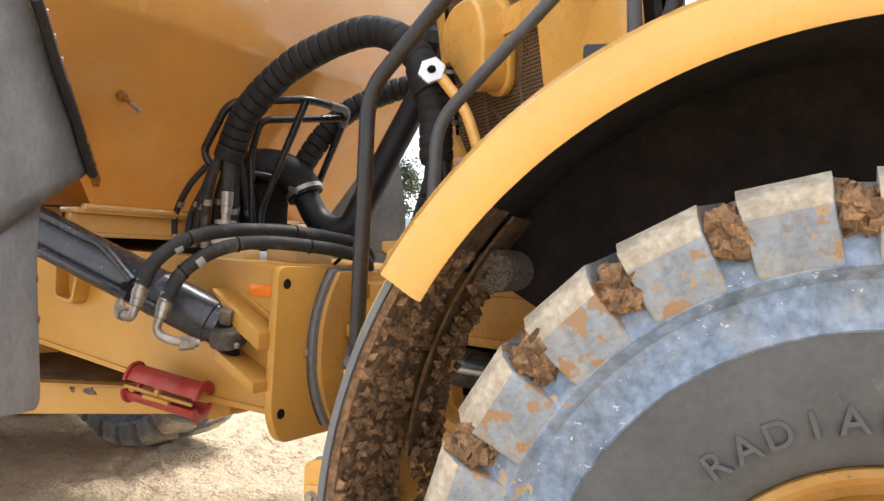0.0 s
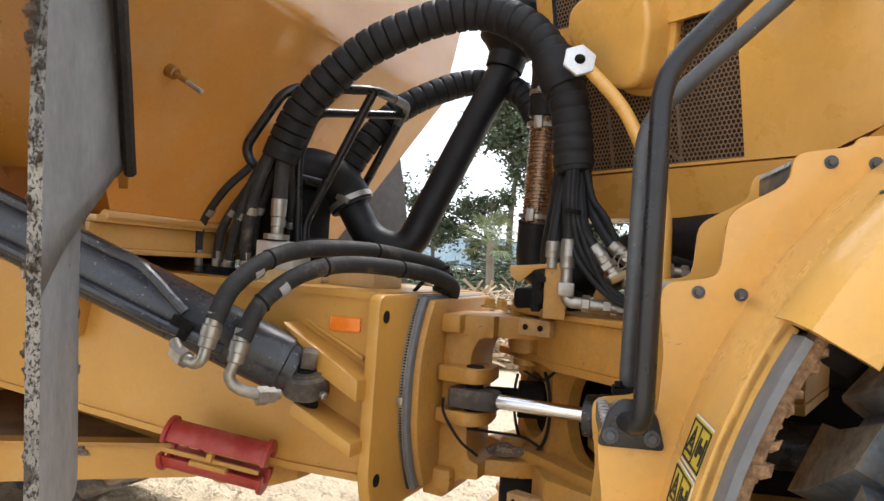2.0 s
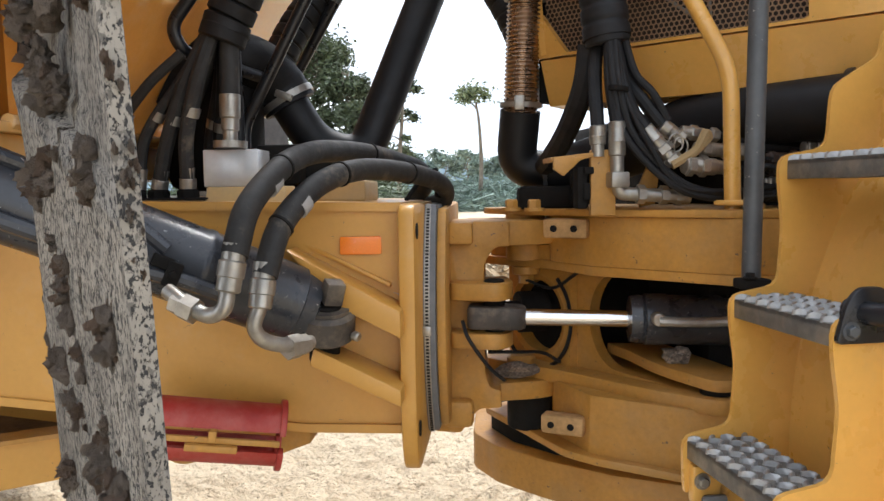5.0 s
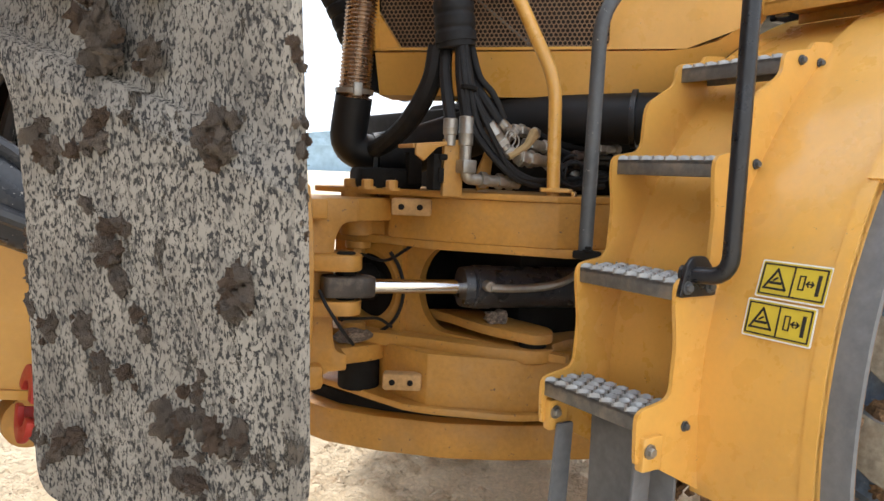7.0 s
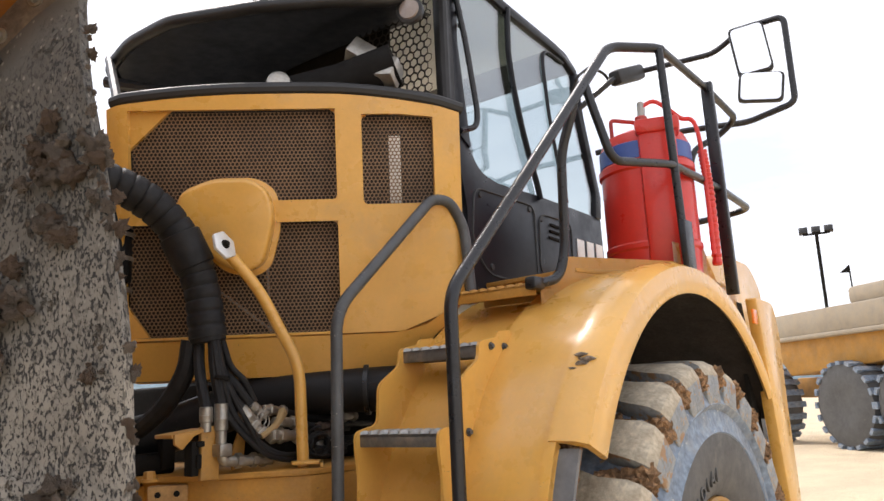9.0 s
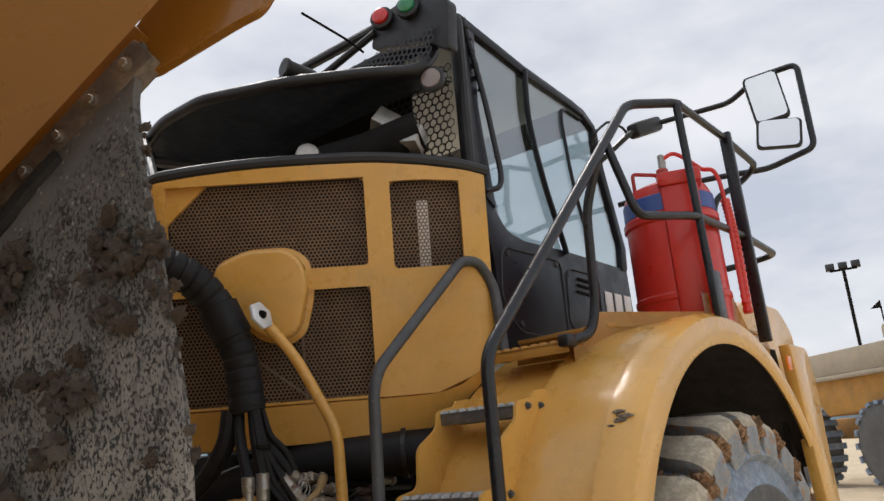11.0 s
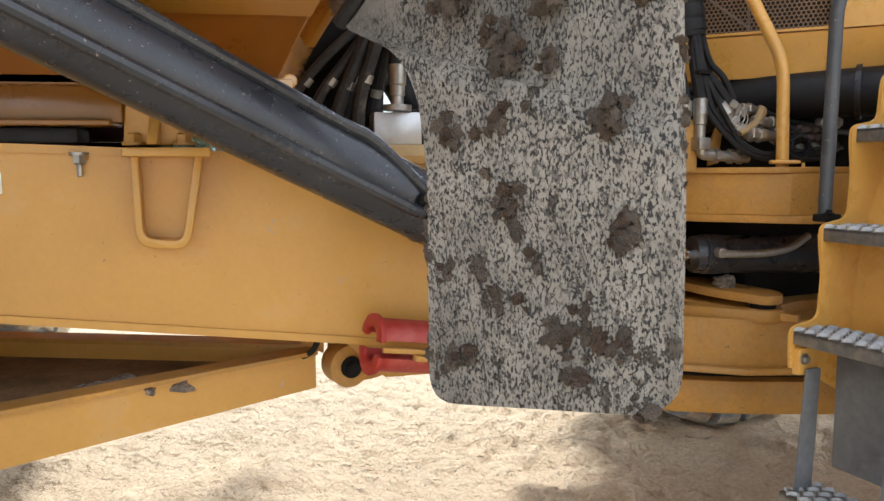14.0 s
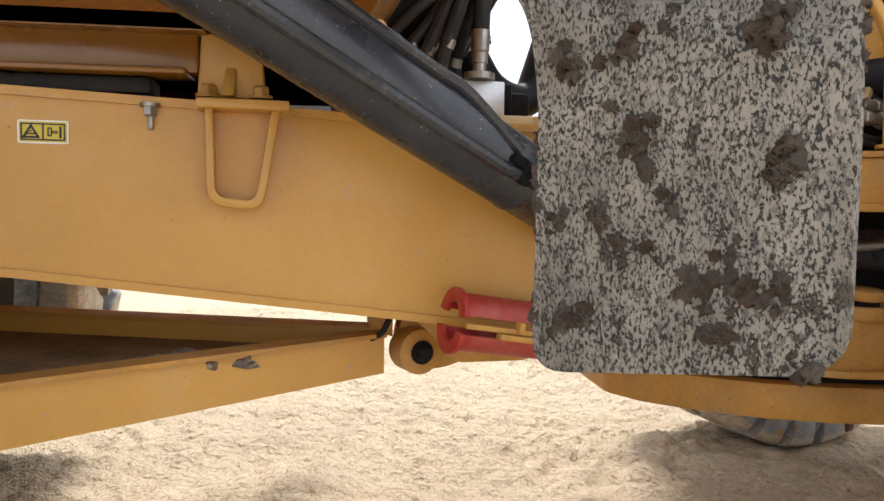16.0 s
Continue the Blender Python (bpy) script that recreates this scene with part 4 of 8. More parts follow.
# -- mud flap on the body's front edge --
FD = Vector((0.654, -0.757, 0)).normalized()
FU = Vector((-0.015, -0.065, 1))
FM = Matrix((FD, FU, FD.cross(FU))).transposed().to_4x4()  # the flap hangs a little askew
FM.translation = (-0.557, -1.152, 0)
FLAP_LINE = rounded([(-0.385, 1.955), (0.011, 2.33), (0.4, 2.66), (0.425, 2.7), (0.412, 2.58), (0.485, 2.37), (0.532, 2.15), (0.578, 1.92), (0.602, 1.5), (0.612, 1.078), (0.0, 0.988), (0.004, 1.55), (-0.025, 1.72), (-0.085, 1.815), (-0.33, 1.9)],
                    [0.02, 0.05, 0.01, 0.01, 0.05, 0.1, 0.1, 0.1, 0.1, 0.085, 0.085, 0.1, 0.05, 0.06, 0.04], 6)


def flap_bend(a, b):
    """How far the rubber leaves its lower plane: the clamped edge stands forward of it."""
    t = min(1.0, max(0.0, 1 - (2.321 + 0.925 * a - b) / 0.45))
    return -0.09 * t * t * (3 - 2 * t)


def flap_sheet():
    b_ = B()
    prism(b_, FLAP_LINE, 0.028, Matrix(), 0.004, 1)
    for k in range(27):
        bmesh.ops.bisect_plane(b_, geom=b_.verts[:] + b_.edges[:] + b_.faces[:], plane_co=(0, 1.4 + 0.05 * k, 0), plane_no=(0.3, 1, 0))
    for f in b_.faces:
        f.material_index = 1 if f.calc_center_median().z < -0.006 else 0
    for v in b_.verts:
        v.co.z += flap_bend(v.co.x, v.co.y)
    return b_


bm = flap_sheet()
bmesh.ops.transform(bm, matrix=FM, verts=bm.verts)
mud_flap = part("mud_flap", bm, [FLAP, FLAP_BACK], truck, "grey rubber mud flap caked with dried mud")
bm = B()  # clamping strip
s0, s1 = Vector((-0.39, 1.96)), Vector((0.42, 2.69))
sd = (s1 - s0).normalized()
sm = FM @ axes((s0.x, s0.y, -0.09), (sd.x, sd.y, 0), (-sd.y, sd.x, 0))
SL = (s1 - s0).length
prism(bm, [(0, -0.055), (SL, -0.055), (SL, 0.012), (0, 0.012)], 0.056, sm, 0.006)
strip = part("clamp_strip", bm, material("dirty_grey_steel_strip", (0.13, 0.1, 0.075), 0.6, var=0.4, vscale=14, grain=0.3, bump=0.4, bscale=60, dust=DUST, dust_amount=0.0, dscale=14), mud_flap)
STRIP_BOLTS = []
for i in range(11):
    for s in (1, -1):
        def mk(b_, i=i, s=s):
            bolt(b_, sm @ Vector((0.05 + i * (SL - 0.1) / 10, -0.02, 0.028 * s)), sm.to_3x3() @ Vector((0, 0, s)), 0.011, 0.012)
        STRIP_BOLTS.append(mk)
each("strip_bolt", STEEL, strip, STRIP_BOLTS)
bm = B()  # rubber roll under the strip
for s_ in (1, -1):
    sweep(bm, [sm @ Vector((SL * k_ / 12, -0.062 - 0.006 * math.sin(k_ * 1.3), 0.03 * s_)) for k_ in range(0, 10)], 0.021, 8)
part("rubber_roll", bm, material("dirty_black_rubber_roll", (0.018, 0.017, 0.018), 0.55, var=0.3, vscale=20, grain=0.4, gscale=120, bump=0.3, bscale=90), strip)
bm = B()  # yellow edge that carries the strip
prism(bm, [(-0.14, 0.006), (SL + 0.02, 0.006), (SL + 0.02, 0.055), (-0.14, 0.055)], 0.03, sm, 0.005)
part("edge_flange", bm, BODY_PAINT_SHADED, dump_body)
bm = B()  # outer corner of the spill edge above the flap
prism(bm, rounded([(0.33, 2.66), (0.43, 2.63), (0.628, 2.712), (0.678, 2.727), (0.705, 2.765), (0.8, 3.0), (0.6, 3.0)], [0.01, 0.02, 0.1, 0.02, 0.02, 0.02, 0.02]), 0.03, FM @ Matrix.Translation((0, 0, -0.11)), 0.005)
part("spill_corner", bm, BODY_PAINT_SHADED, dump_body)
# wing of the body that reaches out to the strip
bm = B()
for wq in ([(-0.84, 1.93), (-0.27, 2.72), (-1.0, 2.72), (-1.4, 1.93)], [(-0.27, 2.72), (-0.2, 2.86), (-0.6, 3.3), (-1.0, 3.3), (-1.0, 2.72)]):
    bm.faces.new([bm.verts.new((a_, -(by(min(b_, 2.72)) + 0.03 * (b_ > 2.73)) - 0.008, b_)) for a_, b_ in wq])
bmesh.ops.remove_doubles(bm, verts=bm.verts[:], dist=0.002)
bmesh.ops.recalc_face_normals(bm, faces=bm.faces)
bmesh.ops.solidify(bm, geom=bm.faces[:], thickness=-0.012)
part("front_wing", bm, BODY_PAINT_SHADED, dump_body)
# its twin on the far side
FM2 = Matrix.Translation((-0.75, 0, 0)) @ Matrix.Diagonal((1, -1, 1, 1)) @ FM
bm = flap_sheet()
bmesh.ops.transform(bm, matrix=FM2, verts=bm.verts)
for f in bm.faces:
    f.material_index = 0
bmesh.ops.recalc_face_normals(bm, faces=bm.faces)
far_flap = part("mud_flap", bm, FLAP_BACK, truck, "smooth grey rubber mud flap")
bm = B()
sm2 = Matrix.Translation((-0.75, 0, 0)) @ Matrix.Diagonal((1, -1, 1, 1)) @ sm
prism(bm, [(0, -0.055), (SL, -0.055), (SL, 0.012), (0, 0.012)], 0.056, sm2, 0.006)
bmesh.ops.recalc_face_normals(bm, faces=bm.faces)
part("clamp_strip", bm, DARK, far_flap)
# clods, each a piece of its own
random.seed(5)
CLODS = []
for i in range(10):
    b_ = B()
    blob(b_, (0, 0, 0), 1.0, (1, 1, 0.5), i * 7 + 1, 3, 0.9)
    for v_ in b_.verts:
        v_.co *= 1 + 0.35 * noise.noise(v_.co * 4.0 + Vector((i * 3.0, 0, 0))) + 0.3 * noise.noise(v_.co * 9.0) + 0.15 * noise.noise(v_.co * 17.0)
    CLODS.append(mesh_of(b_, "mud_clod", MUD_BROWN if i in (2, 6, 9) else MUD_GREY, 60))
HEAPS = [(random.uniform(0.06, 0.55), random.uniform(1.05, 2.3)) for i in range(40)]
n_ = 0
for hx_, hz_ in HEAPS:
    for k in range(random.choice((6, 9, 12, 16))):
        a_, z_ = hx_ + random.gauss(0, 0.02), hz_ + random.gauss(0, 0.02)
        r_ = random.choice((0.004, 0.006, 0.008, 0.01, 0.012, 0.015))
        if not 0.02 < a_ < 0.585:
            continue
        ob = new("mud_clod", CLODS[n_ % 10])
        ob.parent = mud_flap
        ob.matrix_local = FM @ Matrix.Translation((a_, z_, 0.014 + flap_bend(a_, z_))) @ Matrix.Rotation(random.uniform(0, 6.28), 4, "Z") @ Matrix.Diagonal((r_, r_ * random.uniform(0.8, 1.4), r_ * random.uniform(1.6, 2.8), 1))
        n_ += 1
def flap_edge(z):
    """The outer edge of the flap at the height z."""
    return 0.612 - 0.03 * (z - 1.08) if z < 1.92 else 0.578 - 0.205 * (z - 1.92)


for k in range(70):
    r_ = random.choice((0.004, 0.006, 0.008) if k % 3 else (0.006, 0.01, 0.014))
    z_ = random.choice((1.62, 1.8, 2.0, 2.15, 2.3, 2.45)) + random.gauss(0, 0.05) if k % 3 else random.uniform(1.08, 1.5)
    ob = new("mud_clod", CLODS[k % 10])
    ob.parent = mud_flap
    ob.matrix_local = FM @ Matrix.Translation((flap_edge(z_) if k % 3 else 0.004, z_, random.uniform(-0.012, 0.012) + (flap_bend(flap_edge(z_), z_) if k % 3 else 0))) @ Matrix.Rotation(random.uniform(0, 6.28), 4, "Z") @ Matrix.Diagonal((r_, r_ * 1.3, r_, 1))

# -- hitch: seal ring, yoke --
def boot(grow):
    """The seal's outline across the truck: a gently bowed near side."""
    pts_ = []
    for k in range(25):
        a = radians(180 - 36 + 3 * k)
        pts_.append((0.24 + (0.6 + grow) * math.cos(a), 1.215 + (0.6 + grow) * math.sin(a)))
    return pts_ + [(0.4, 1.215 - 0.352), (0.4, 1.215 + 0.352)]


bm = B()
prism(bm, boot(0.0), 0.056, yz(0.021), 0.006)
seal = part("hitch_seal", bm, FLAP_BACK, truck, "grey rubber seal behind the hitch plate")
bm = B()
prism(bm, boot(0.004), 0.016, yz(0.024), 0)
band = part("seal_band", bm, STEEL, seal)
bm = B()
for j in range(70):
    a = radians(146 + j)
    c = Vector((0.024, 0.24 + 0.6045 * math.cos(a), 1.215 + 0.6045 * math.sin(a)))
    box(bm, c, (0.009, 0.002, 0.006), (math.degrees(a) - 180, 0, 0), 0)
tagged(part("band_slot", bm, DARK, band), kind="stuff")
bm = B()
box(bm, (0.024, -0.372, 1.2), (0.026, 0.016, 0.03), (0, 0, 0), 0.004)
part("band_screw", bm, STEEL, band)

bm = B()  # yoke: hub, column, arms, foot
prism(bm, rounded([(0.055, 0.93), (0.055, 1.508), (0.27, 1.508), (0.27, 1.425), (0.22, 1.425), (0.188, 1.37), (0.188, 1.02), (0.2, 0.965), (0.24, 0.955), (0.24, 0.895), (0.165, 0.892), (0.105, 0.81), (0.02, 0.815), (0.02, 0.86)], [0.01, 0.01, 0.01, 0.01, 0.06, 0.08, 0.05, 0.03, 0.01, 0.01, 0.02, 0.01, 0.01, 0.01]), 0.26, xz(0.02), 0.012)
prism(bm, rounded([(0.12, -0.06), (0.4, 0.02), (0.48, 0.12), (0.4, 0.24), (0.12, 0.24)], [0.01, 0.1, 0.1, 0.1, 0.01]), 0.062, xy(0.925), 0.008)
prism(bm, rounded([(0.12, -0.1), (0.42, -0.02), (0.5, 0.1), (0.42, 0.22), (0.12, 0.24)], [0.01, 0.1, 0.1, 0.1, 0.01]), 0.082, xy(1.4665), 0.008)
prism(bm, [(max(y_, -0.335), z_) for y_, z_ in boot(-0.02)], 0.03, yz(0.064), 0.01)
yoke = part("hitch_yoke", bm, YELLOW_CAST, truck, "dusty yellow cast hitch yoke")
each("yoke_stop", YELLOW_CAST, yoke, [
    lambda b_: box(b_, (0.115, -0.125, 1.472), (0.075, 0.07, 0.07), (0, 0, 0), 0.008),
    lambda b_: box(b_, (0.1, -0.12, 0.885), (0.1, 0.08, 0.09), (0, 0, 0), 0.02)])
for zc, zt in ((1.29, 0.055), (1.135, 0.05)):
    bm = B()  # ears that hold the steering rod
    prism(bm, rounded([(0.08, -0.02), (0.08, -0.19), (0.24, -0.23), (0.285, -0.15), (0.26, 0.02)], [0.01, 0.03, 0.05, 0.05, 0.01]), zt, xy(zc), 0.01)
    part("rod_ear", bm, YELLOW_CAST, yoke)
bm = B()
rod(bm, (0.22, -0.15, 1.1), (0.22, -0.15, 1.325), 0.033)
part("rod_pin", bm, DARK, yoke)

# steering cylinder
ROD_A, ROD_B = Vector((0.235, -0.16, 1.207)), Vector((0.66, -0.17, 1.2))
SDV = (ROD_B - ROD_A).normalized()
bm = B()
rod(bm, ROD_A + SDV * 0.06, ROD_B + SDV * 0.1, 0.026, 24)
steer_rod = part("steering_rod", bm, CHROME, truck, "polished chrome steering rod")
bm = B()
prism(bm, rounded([(-0.1, -0.055), (0.05, -0.055), (0.085, -0.035), (0.085, 0.035), (0.05, 0.055), (-0.1, 0.055)], 0.03), 0.072, axes(ROD_A, SDV, (0, 1, 0)), 0.01)
part("rod_end", bm, bpy.data.materials["dusty_dark_steel_eye"], steer_rod)
bm = B()
revolve(bm, [(-0.02, 0.04), (-0.02, 0.072), (0.012, 0.076), (0.02, 0.072), (0.025, 0.08), (0.09, 0.08), (0.095, 0.077), (0.7, 0.077), (0.71, 0.06)], ROD_B, SDV, 32)
barrel = part("steering_cylinder", bm, CYL_BLACK, truck, "black steering cylinder with a steel side line")
bm = B()
rod(bm, (0.71, -0.24, 1.215), (0.71, -0.29, 1.215), 0.02, 12)
hose(bm, [(0.71, -0.285, 1.212), (0.78, -0.29, 1.21), (0.9, -0.288, 1.212), (1.0, -0.28, 1.23), (1.1, -0.24, 1.27)], 0.015, 10)
part("cylinder_line", bm, STEEL, barrel)
each("grease_line", RUBBER_HOSE, truck, [
    lambda b_: hose(b_, [(0.12, -0.2, 1.2), (0.14, -0.235, 1.15), (0.2, -0.22, 1.06), (0.25, -0.16, 1.0)], 0.006, 6),
    lambda b_: hose(b_, [(0.2, -0.15, 1.09), (0.3, -0.1, 1.08), (0.38, -0.02, 1.06), (0.44, 0.02, 1.02)], 0.006, 6),
    lambda b_: hose(b_, [(0.33, 0.12, 1.29), (0.42, 0.06, 1.27), (0.5, 0.0, 1.33)], 0.006, 6)])

# -- front hitch boxes --
def plate_hole(bm_, m, half_w, half_h, r_, thick, shift=(0, 0), n=40):
    """An upright plate with a round opening and its flared rim."""
    lo, hi = [], []
    for i_ in range(n):
        a = 2 * math.pi * i_ / n
        c_, s_ = math.cos(a), math.sin(a)
        k = min(half_w / max(1e-6, abs(c_)), half_h / max(1e-6, abs(s_)))
        for lst, z_, g in ((lo, -thick / 2, 1.0), (hi, thick / 2, 1.0)):
            lst.append([bm_.verts.new(m @ Vector((shift[0] + c_ * q, shift[1] + s_ * q, z_ + e))) for q, e in ((k, 0), (r_ + 0.03, 0), (r_ + 0.02, 0.006 if z_ > 0 else 0), (r_, 0))])
    for i_ in range(n):
        j_ = (i_ + 1) % n
        for q in range(3):
            bm_.faces.new((hi[i_][q], hi[j_][q], hi[j_][q + 1], hi[i_][q + 1]))
            bm_.faces.new((lo[i_][q + 1], lo[j_][q + 1], lo[j_][q], lo[i_][q]))
        bm_.faces.new((hi[i_][3], hi[j_][3], lo[j_][3], lo[i_][3]))
        bm_.faces.new((lo[i_][0], lo[j_][0], hi[j_][0], hi[i_][0]))
    bmesh.ops.recalc_face_normals(bm_, faces=bm_.faces)


bm = B()  # upper box
prism(bm, [(0.4, 0.35), (0.41, 0.0), (0.522, -0.185), (0.868, -0.46), (1.3, -0.5), (1.5, 0.5), (0.6, 0.6)], 0.155, xy(1.444), 0.006)
upper_box = part("upper_hitch_box", bm, YELLOW_CAST, truck)
bm = B()
prism(bm, [(0.18, 0.27), (0.2, 0.2), (0.5, -0.2), (0.86, -0.46), (1.3, -0.5), (1.5, 0.5), (0.6, 0.6)], 0.022, xy(1.533), 0.004)
part("top_flange", bm, YELLOW_CAST, upper_box)
bm = B()
prism(bm, [(0.17, 0.28), (0.3, 0.12), (0.42, 0.02), (0.52, -0.18), (0.9, -0.48), (1.3, -0.52), (1.5, 0.5), (0.6, 0.6), (0.25, 0.5)], 0.03, xy(1.352), 0.004)
prism(bm, rounded([(0.2, 0.29), (0.31, 0.14), (0.42, 0.04), (0.5, 0.4), (0.3, 0.45)], 0.02), 0.055, xy(1.39), 0.006)
part("lower_jaw", bm, YELLOW_CAST, upper_box)
bm = B()
rod(bm, (0.33, 0.14, 1.31), (0.33, 0.14, 1.34), 0.05, 20)
rod(bm, (0.33, 0.14, 1.275), (0.33, 0.14, 1.31), 0.028, 6)
part("hitch_pin", bm, YELLOW_CAST, upper_box)
bm = B()
rod(bm, (0.3, 0.12, 1.54), (0.3, 0.12, 1.575), 0.035, 20)
part("pin_cap", bm, YELLOW_CAST, upper_box)
bm = B()
rod(bm, (0.33, 0.14, 1.36), (0.33, 0.14, 1.53), 0.07, 24)
part("pin_bush", bm, YELLOW_CAST, upper_box)


def stop_pad(c):
    bm_ = B()
    box(bm_, (0, 0, 0), (0.14, 0.06, 0.06), (0, 0, 0), 0.008, axes(c, (0.9, -0.35, 0), (0.35, 0.9, 0)))
    ob = part("stop_pad", bm_, TIMBER, upper_box, "bolted pale wooden-looking stop pad")
    each("pad_hole", DARK, ob, [lambda b_, dx=dx: revolve(b_, [(0, 0.011), (0.003, 0.011)], axes(c, (0.9, -0.35, 0), (0.35, 0.9, 0)) @ Vector((dx, -0.031, 0)), Vector((-0.35, -0.9, 0)), 12) for dx in (-0.035, 0.03)])


stop_pad((0.45, -0.155, 1.485))
stop_pad((0.44, -0.14, 0.855))

bm = B()  # lower box with its ears
prism(bm, [(0.41, 0.35), (0.42, 0.0), (0.515, -0.19), (0.77, -0.34), (1.3, -0.42), (1.5, 0.5), (0.6, 0.6)], 0.19, xy(0.868), 0.006)
lower_box = part("lower_hitch_box", bm, YELLOW_CAST, truck)
bm = B()
prism(bm, rounded([(0.165, 0.2), (0.3, 0.09), (0.42, 0.0), (0.53, -0.11), (0.72, -0.29), (0.86, -0.385), (0.94, -0.36), (0.96, -0.28), (1.1, -0.2), (1.4, -0.2), (1.5, 0.5), (0.5, 0.6), (0.25, 0.45)], [0.02, 0.03, 0.03, 0.03, 0.05, 0.05, 0.05, 0.04, 0.05, 0, 0, 0, 0.03]), 0.05, xy(0.975), 0.008)
part("ear_plate", bm, YELLOW_CAST, lower_box)
bm = B()
prism(bm, rounded([(0.6, 0.08), (0.66, -0.03), (0.72, -0.2), (0.85, -0.38), (0.93, -0.36), (0.96, -0.27), (0.88, -0.12), (0.8, 0.05)], [0.02, 0.03, 0.1, 0.05, 0.05, 0.06, 0.05, 0.02]), 0.034, axes((0, 0, 1.055), (1, 0, 0.0), (0, 1, 0.05)), 0.006)
part("ear_plate", bm, YELLOW_CAST, lower_box)
bm = B()
rod(bm, (0.875, -0.3, 0.905), (0.875, -0.3, 1.04), 0.05)
rod(bm, (0.875, -0.3, 0.86), (0.875, -0.3, 0.89), 0.028, 6)
part("ear_pin", bm, DARK, lower_box)
bm = B()
blob(bm, (0.785, -0.17, 1.085), 0.034, (1.2, 1, 0.8), 3, 3, 0.6)
part("caked_stone", bm, MUD_GREY, lower_box, "lump of dried mud on the ear plate")
bm = B()
prism(bm, rounded([(0.17, 0.34), (0.28, 0.14), (0.44, -0.16), (0.53, -0.235), (0.77, -0.37), (1.3, -0.45), (1.5, 0.6), (0.5, 0.6)], 0.03), 0.026, xy(0.762), 0.005)
part("lower_flange", bm, YELLOW_CAST, lower_box)
bm = B()
rod(bm, (0.34, 0.12, 0.77), (0.34, 0.12, 0.93), 0.08, 24)
part("hitch_pin", bm, DARK, lower_box)
bm = B()
rod(bm, (0.31, 0.1, 0.97), (0.31, 0.1, 1.03), 0.05, 16, 0.01)
part("pin_cap", bm, YELLOW_CAST, lower_box)
bm = B()  # clod and grease on the plate
blob(bm, (0.3, 0.06, 0.985), 0.05, (1.4, 1, 0.6), 8, 2, 0.6)
part("caked_mud", bm, MUD_GREY, lower_box)
# upright web with the round opening for the drive shaft
bm = B()
WEB = axes((0.415, 0.145, 1.16), (0.61, -0.79, 0), (0, 0, 1))
plate_hole(bm, WEB, 0.165, 0.21, 0.128, 0.06, (-0.03, 0.0))
part("shaft_web", bm, YELLOW_CAST, lower_box)
bm = B()  # side web with the wide opening behind the cylinder
arc = [(0.14 + 0.125 * math.cos(radians(d)), 1.175 + 0.165 * math.sin(radians(d))) for d in range(95, 266, 10)]
prism(bm, [(0.6, 0.96), (-0.05, 0.96), (-0.05, 1.36), (0.6, 1.36), (0.6, 1.345)] + arc + [(0.6, 0.985)], 0.05, axes((0.545, 0.03, 0), (0.7, -0.71, 0), (0, 0, 1)), 0)
part("side_web", bm, YELLOW_CAST, lower_box)
bm = B()  # drive shaft behind the openings
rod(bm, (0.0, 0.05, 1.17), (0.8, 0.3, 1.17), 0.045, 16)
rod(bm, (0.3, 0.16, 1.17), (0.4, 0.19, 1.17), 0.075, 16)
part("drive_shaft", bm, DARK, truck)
bm = B()  # added near-black tube for the shade behind the round opening
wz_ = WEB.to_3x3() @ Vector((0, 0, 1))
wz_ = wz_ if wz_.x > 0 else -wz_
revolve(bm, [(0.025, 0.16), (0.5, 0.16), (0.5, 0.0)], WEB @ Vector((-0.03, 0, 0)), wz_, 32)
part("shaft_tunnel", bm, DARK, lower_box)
# added near-black block, the shade inside the side web's opening
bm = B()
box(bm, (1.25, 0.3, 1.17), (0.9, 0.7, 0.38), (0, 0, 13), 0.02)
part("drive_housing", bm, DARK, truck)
bm = B()
prism(bm, rounded([(0.13, 0.8), (0.13, 0.3), (0.22, 0.14), (0.38, 0.0), (0.6, -0.14), (0.82, -0.22), (1.5, -0.36), (2.4, -0.26), (2.6, 0.9)], 0.03), 0.14, xy(0.615), 0.012)
belly = part("belly_guard", bm, YELLOW_CAST, truck)
# near-black slab added for the shaded gap above the guard
bm = B()
prism(bm, [(0.2, 0.78), (0.2, 0.34), (0.28, 0.18), (0.42, 0.05), (0.62, -0.08), (0.84, -0.16), (1.5, -0.3), (2.4, -0.2), (2.6, 0.86)], 0.05, xy(0.71), 0.004)
part("guard_top", bm, DARK, belly)
bm = B()  # harness looped round the web
hose(bm, [WEB @ Vector((-0.03 + 0.185 * math.cos(radians(d)), 0.0 + 0.185 * math.sin(radians(d)), 0.045)) for d in range(150, 430, 20)], 0.007, 6)
part("cable_loop", bm, RUBBER_HOSE, truck)

# -- hoses above the hitch --
bm = B()  # folded stand of the couplings
box(bm, T3(-0.128, -0.285, 1.625), (0.075, 0.02, 0.19), (0, 0, 10), 0.004)
box(bm, T3(-0.1, -0.24, 1.6), (0.02, 0.1, 0.14), (0, 0, 10), 0.004)
box(bm, T3(-0.205, -0.235, 1.7), (0.15, 0.12, 0.014), (0, -6, 8), 0.003)
prism(bm, [(-0.28, 1.7), (-0.28, 1.665), (-0.25, 1.645), (-0.2, 1.69), (-0.165, 1.7)], 0.012, TM @ xz(-0.297), 0.002)
prism(bm, [(0.0, 1.62), (0.035, 1.7), (0.065, 1.69), (0.05, 1.56), (0.0, 1.55)], 0.012, TM @ xz(-0.25), 0.003)
part("coupling_stand", bm, YELLOW_CAST, upper_box)
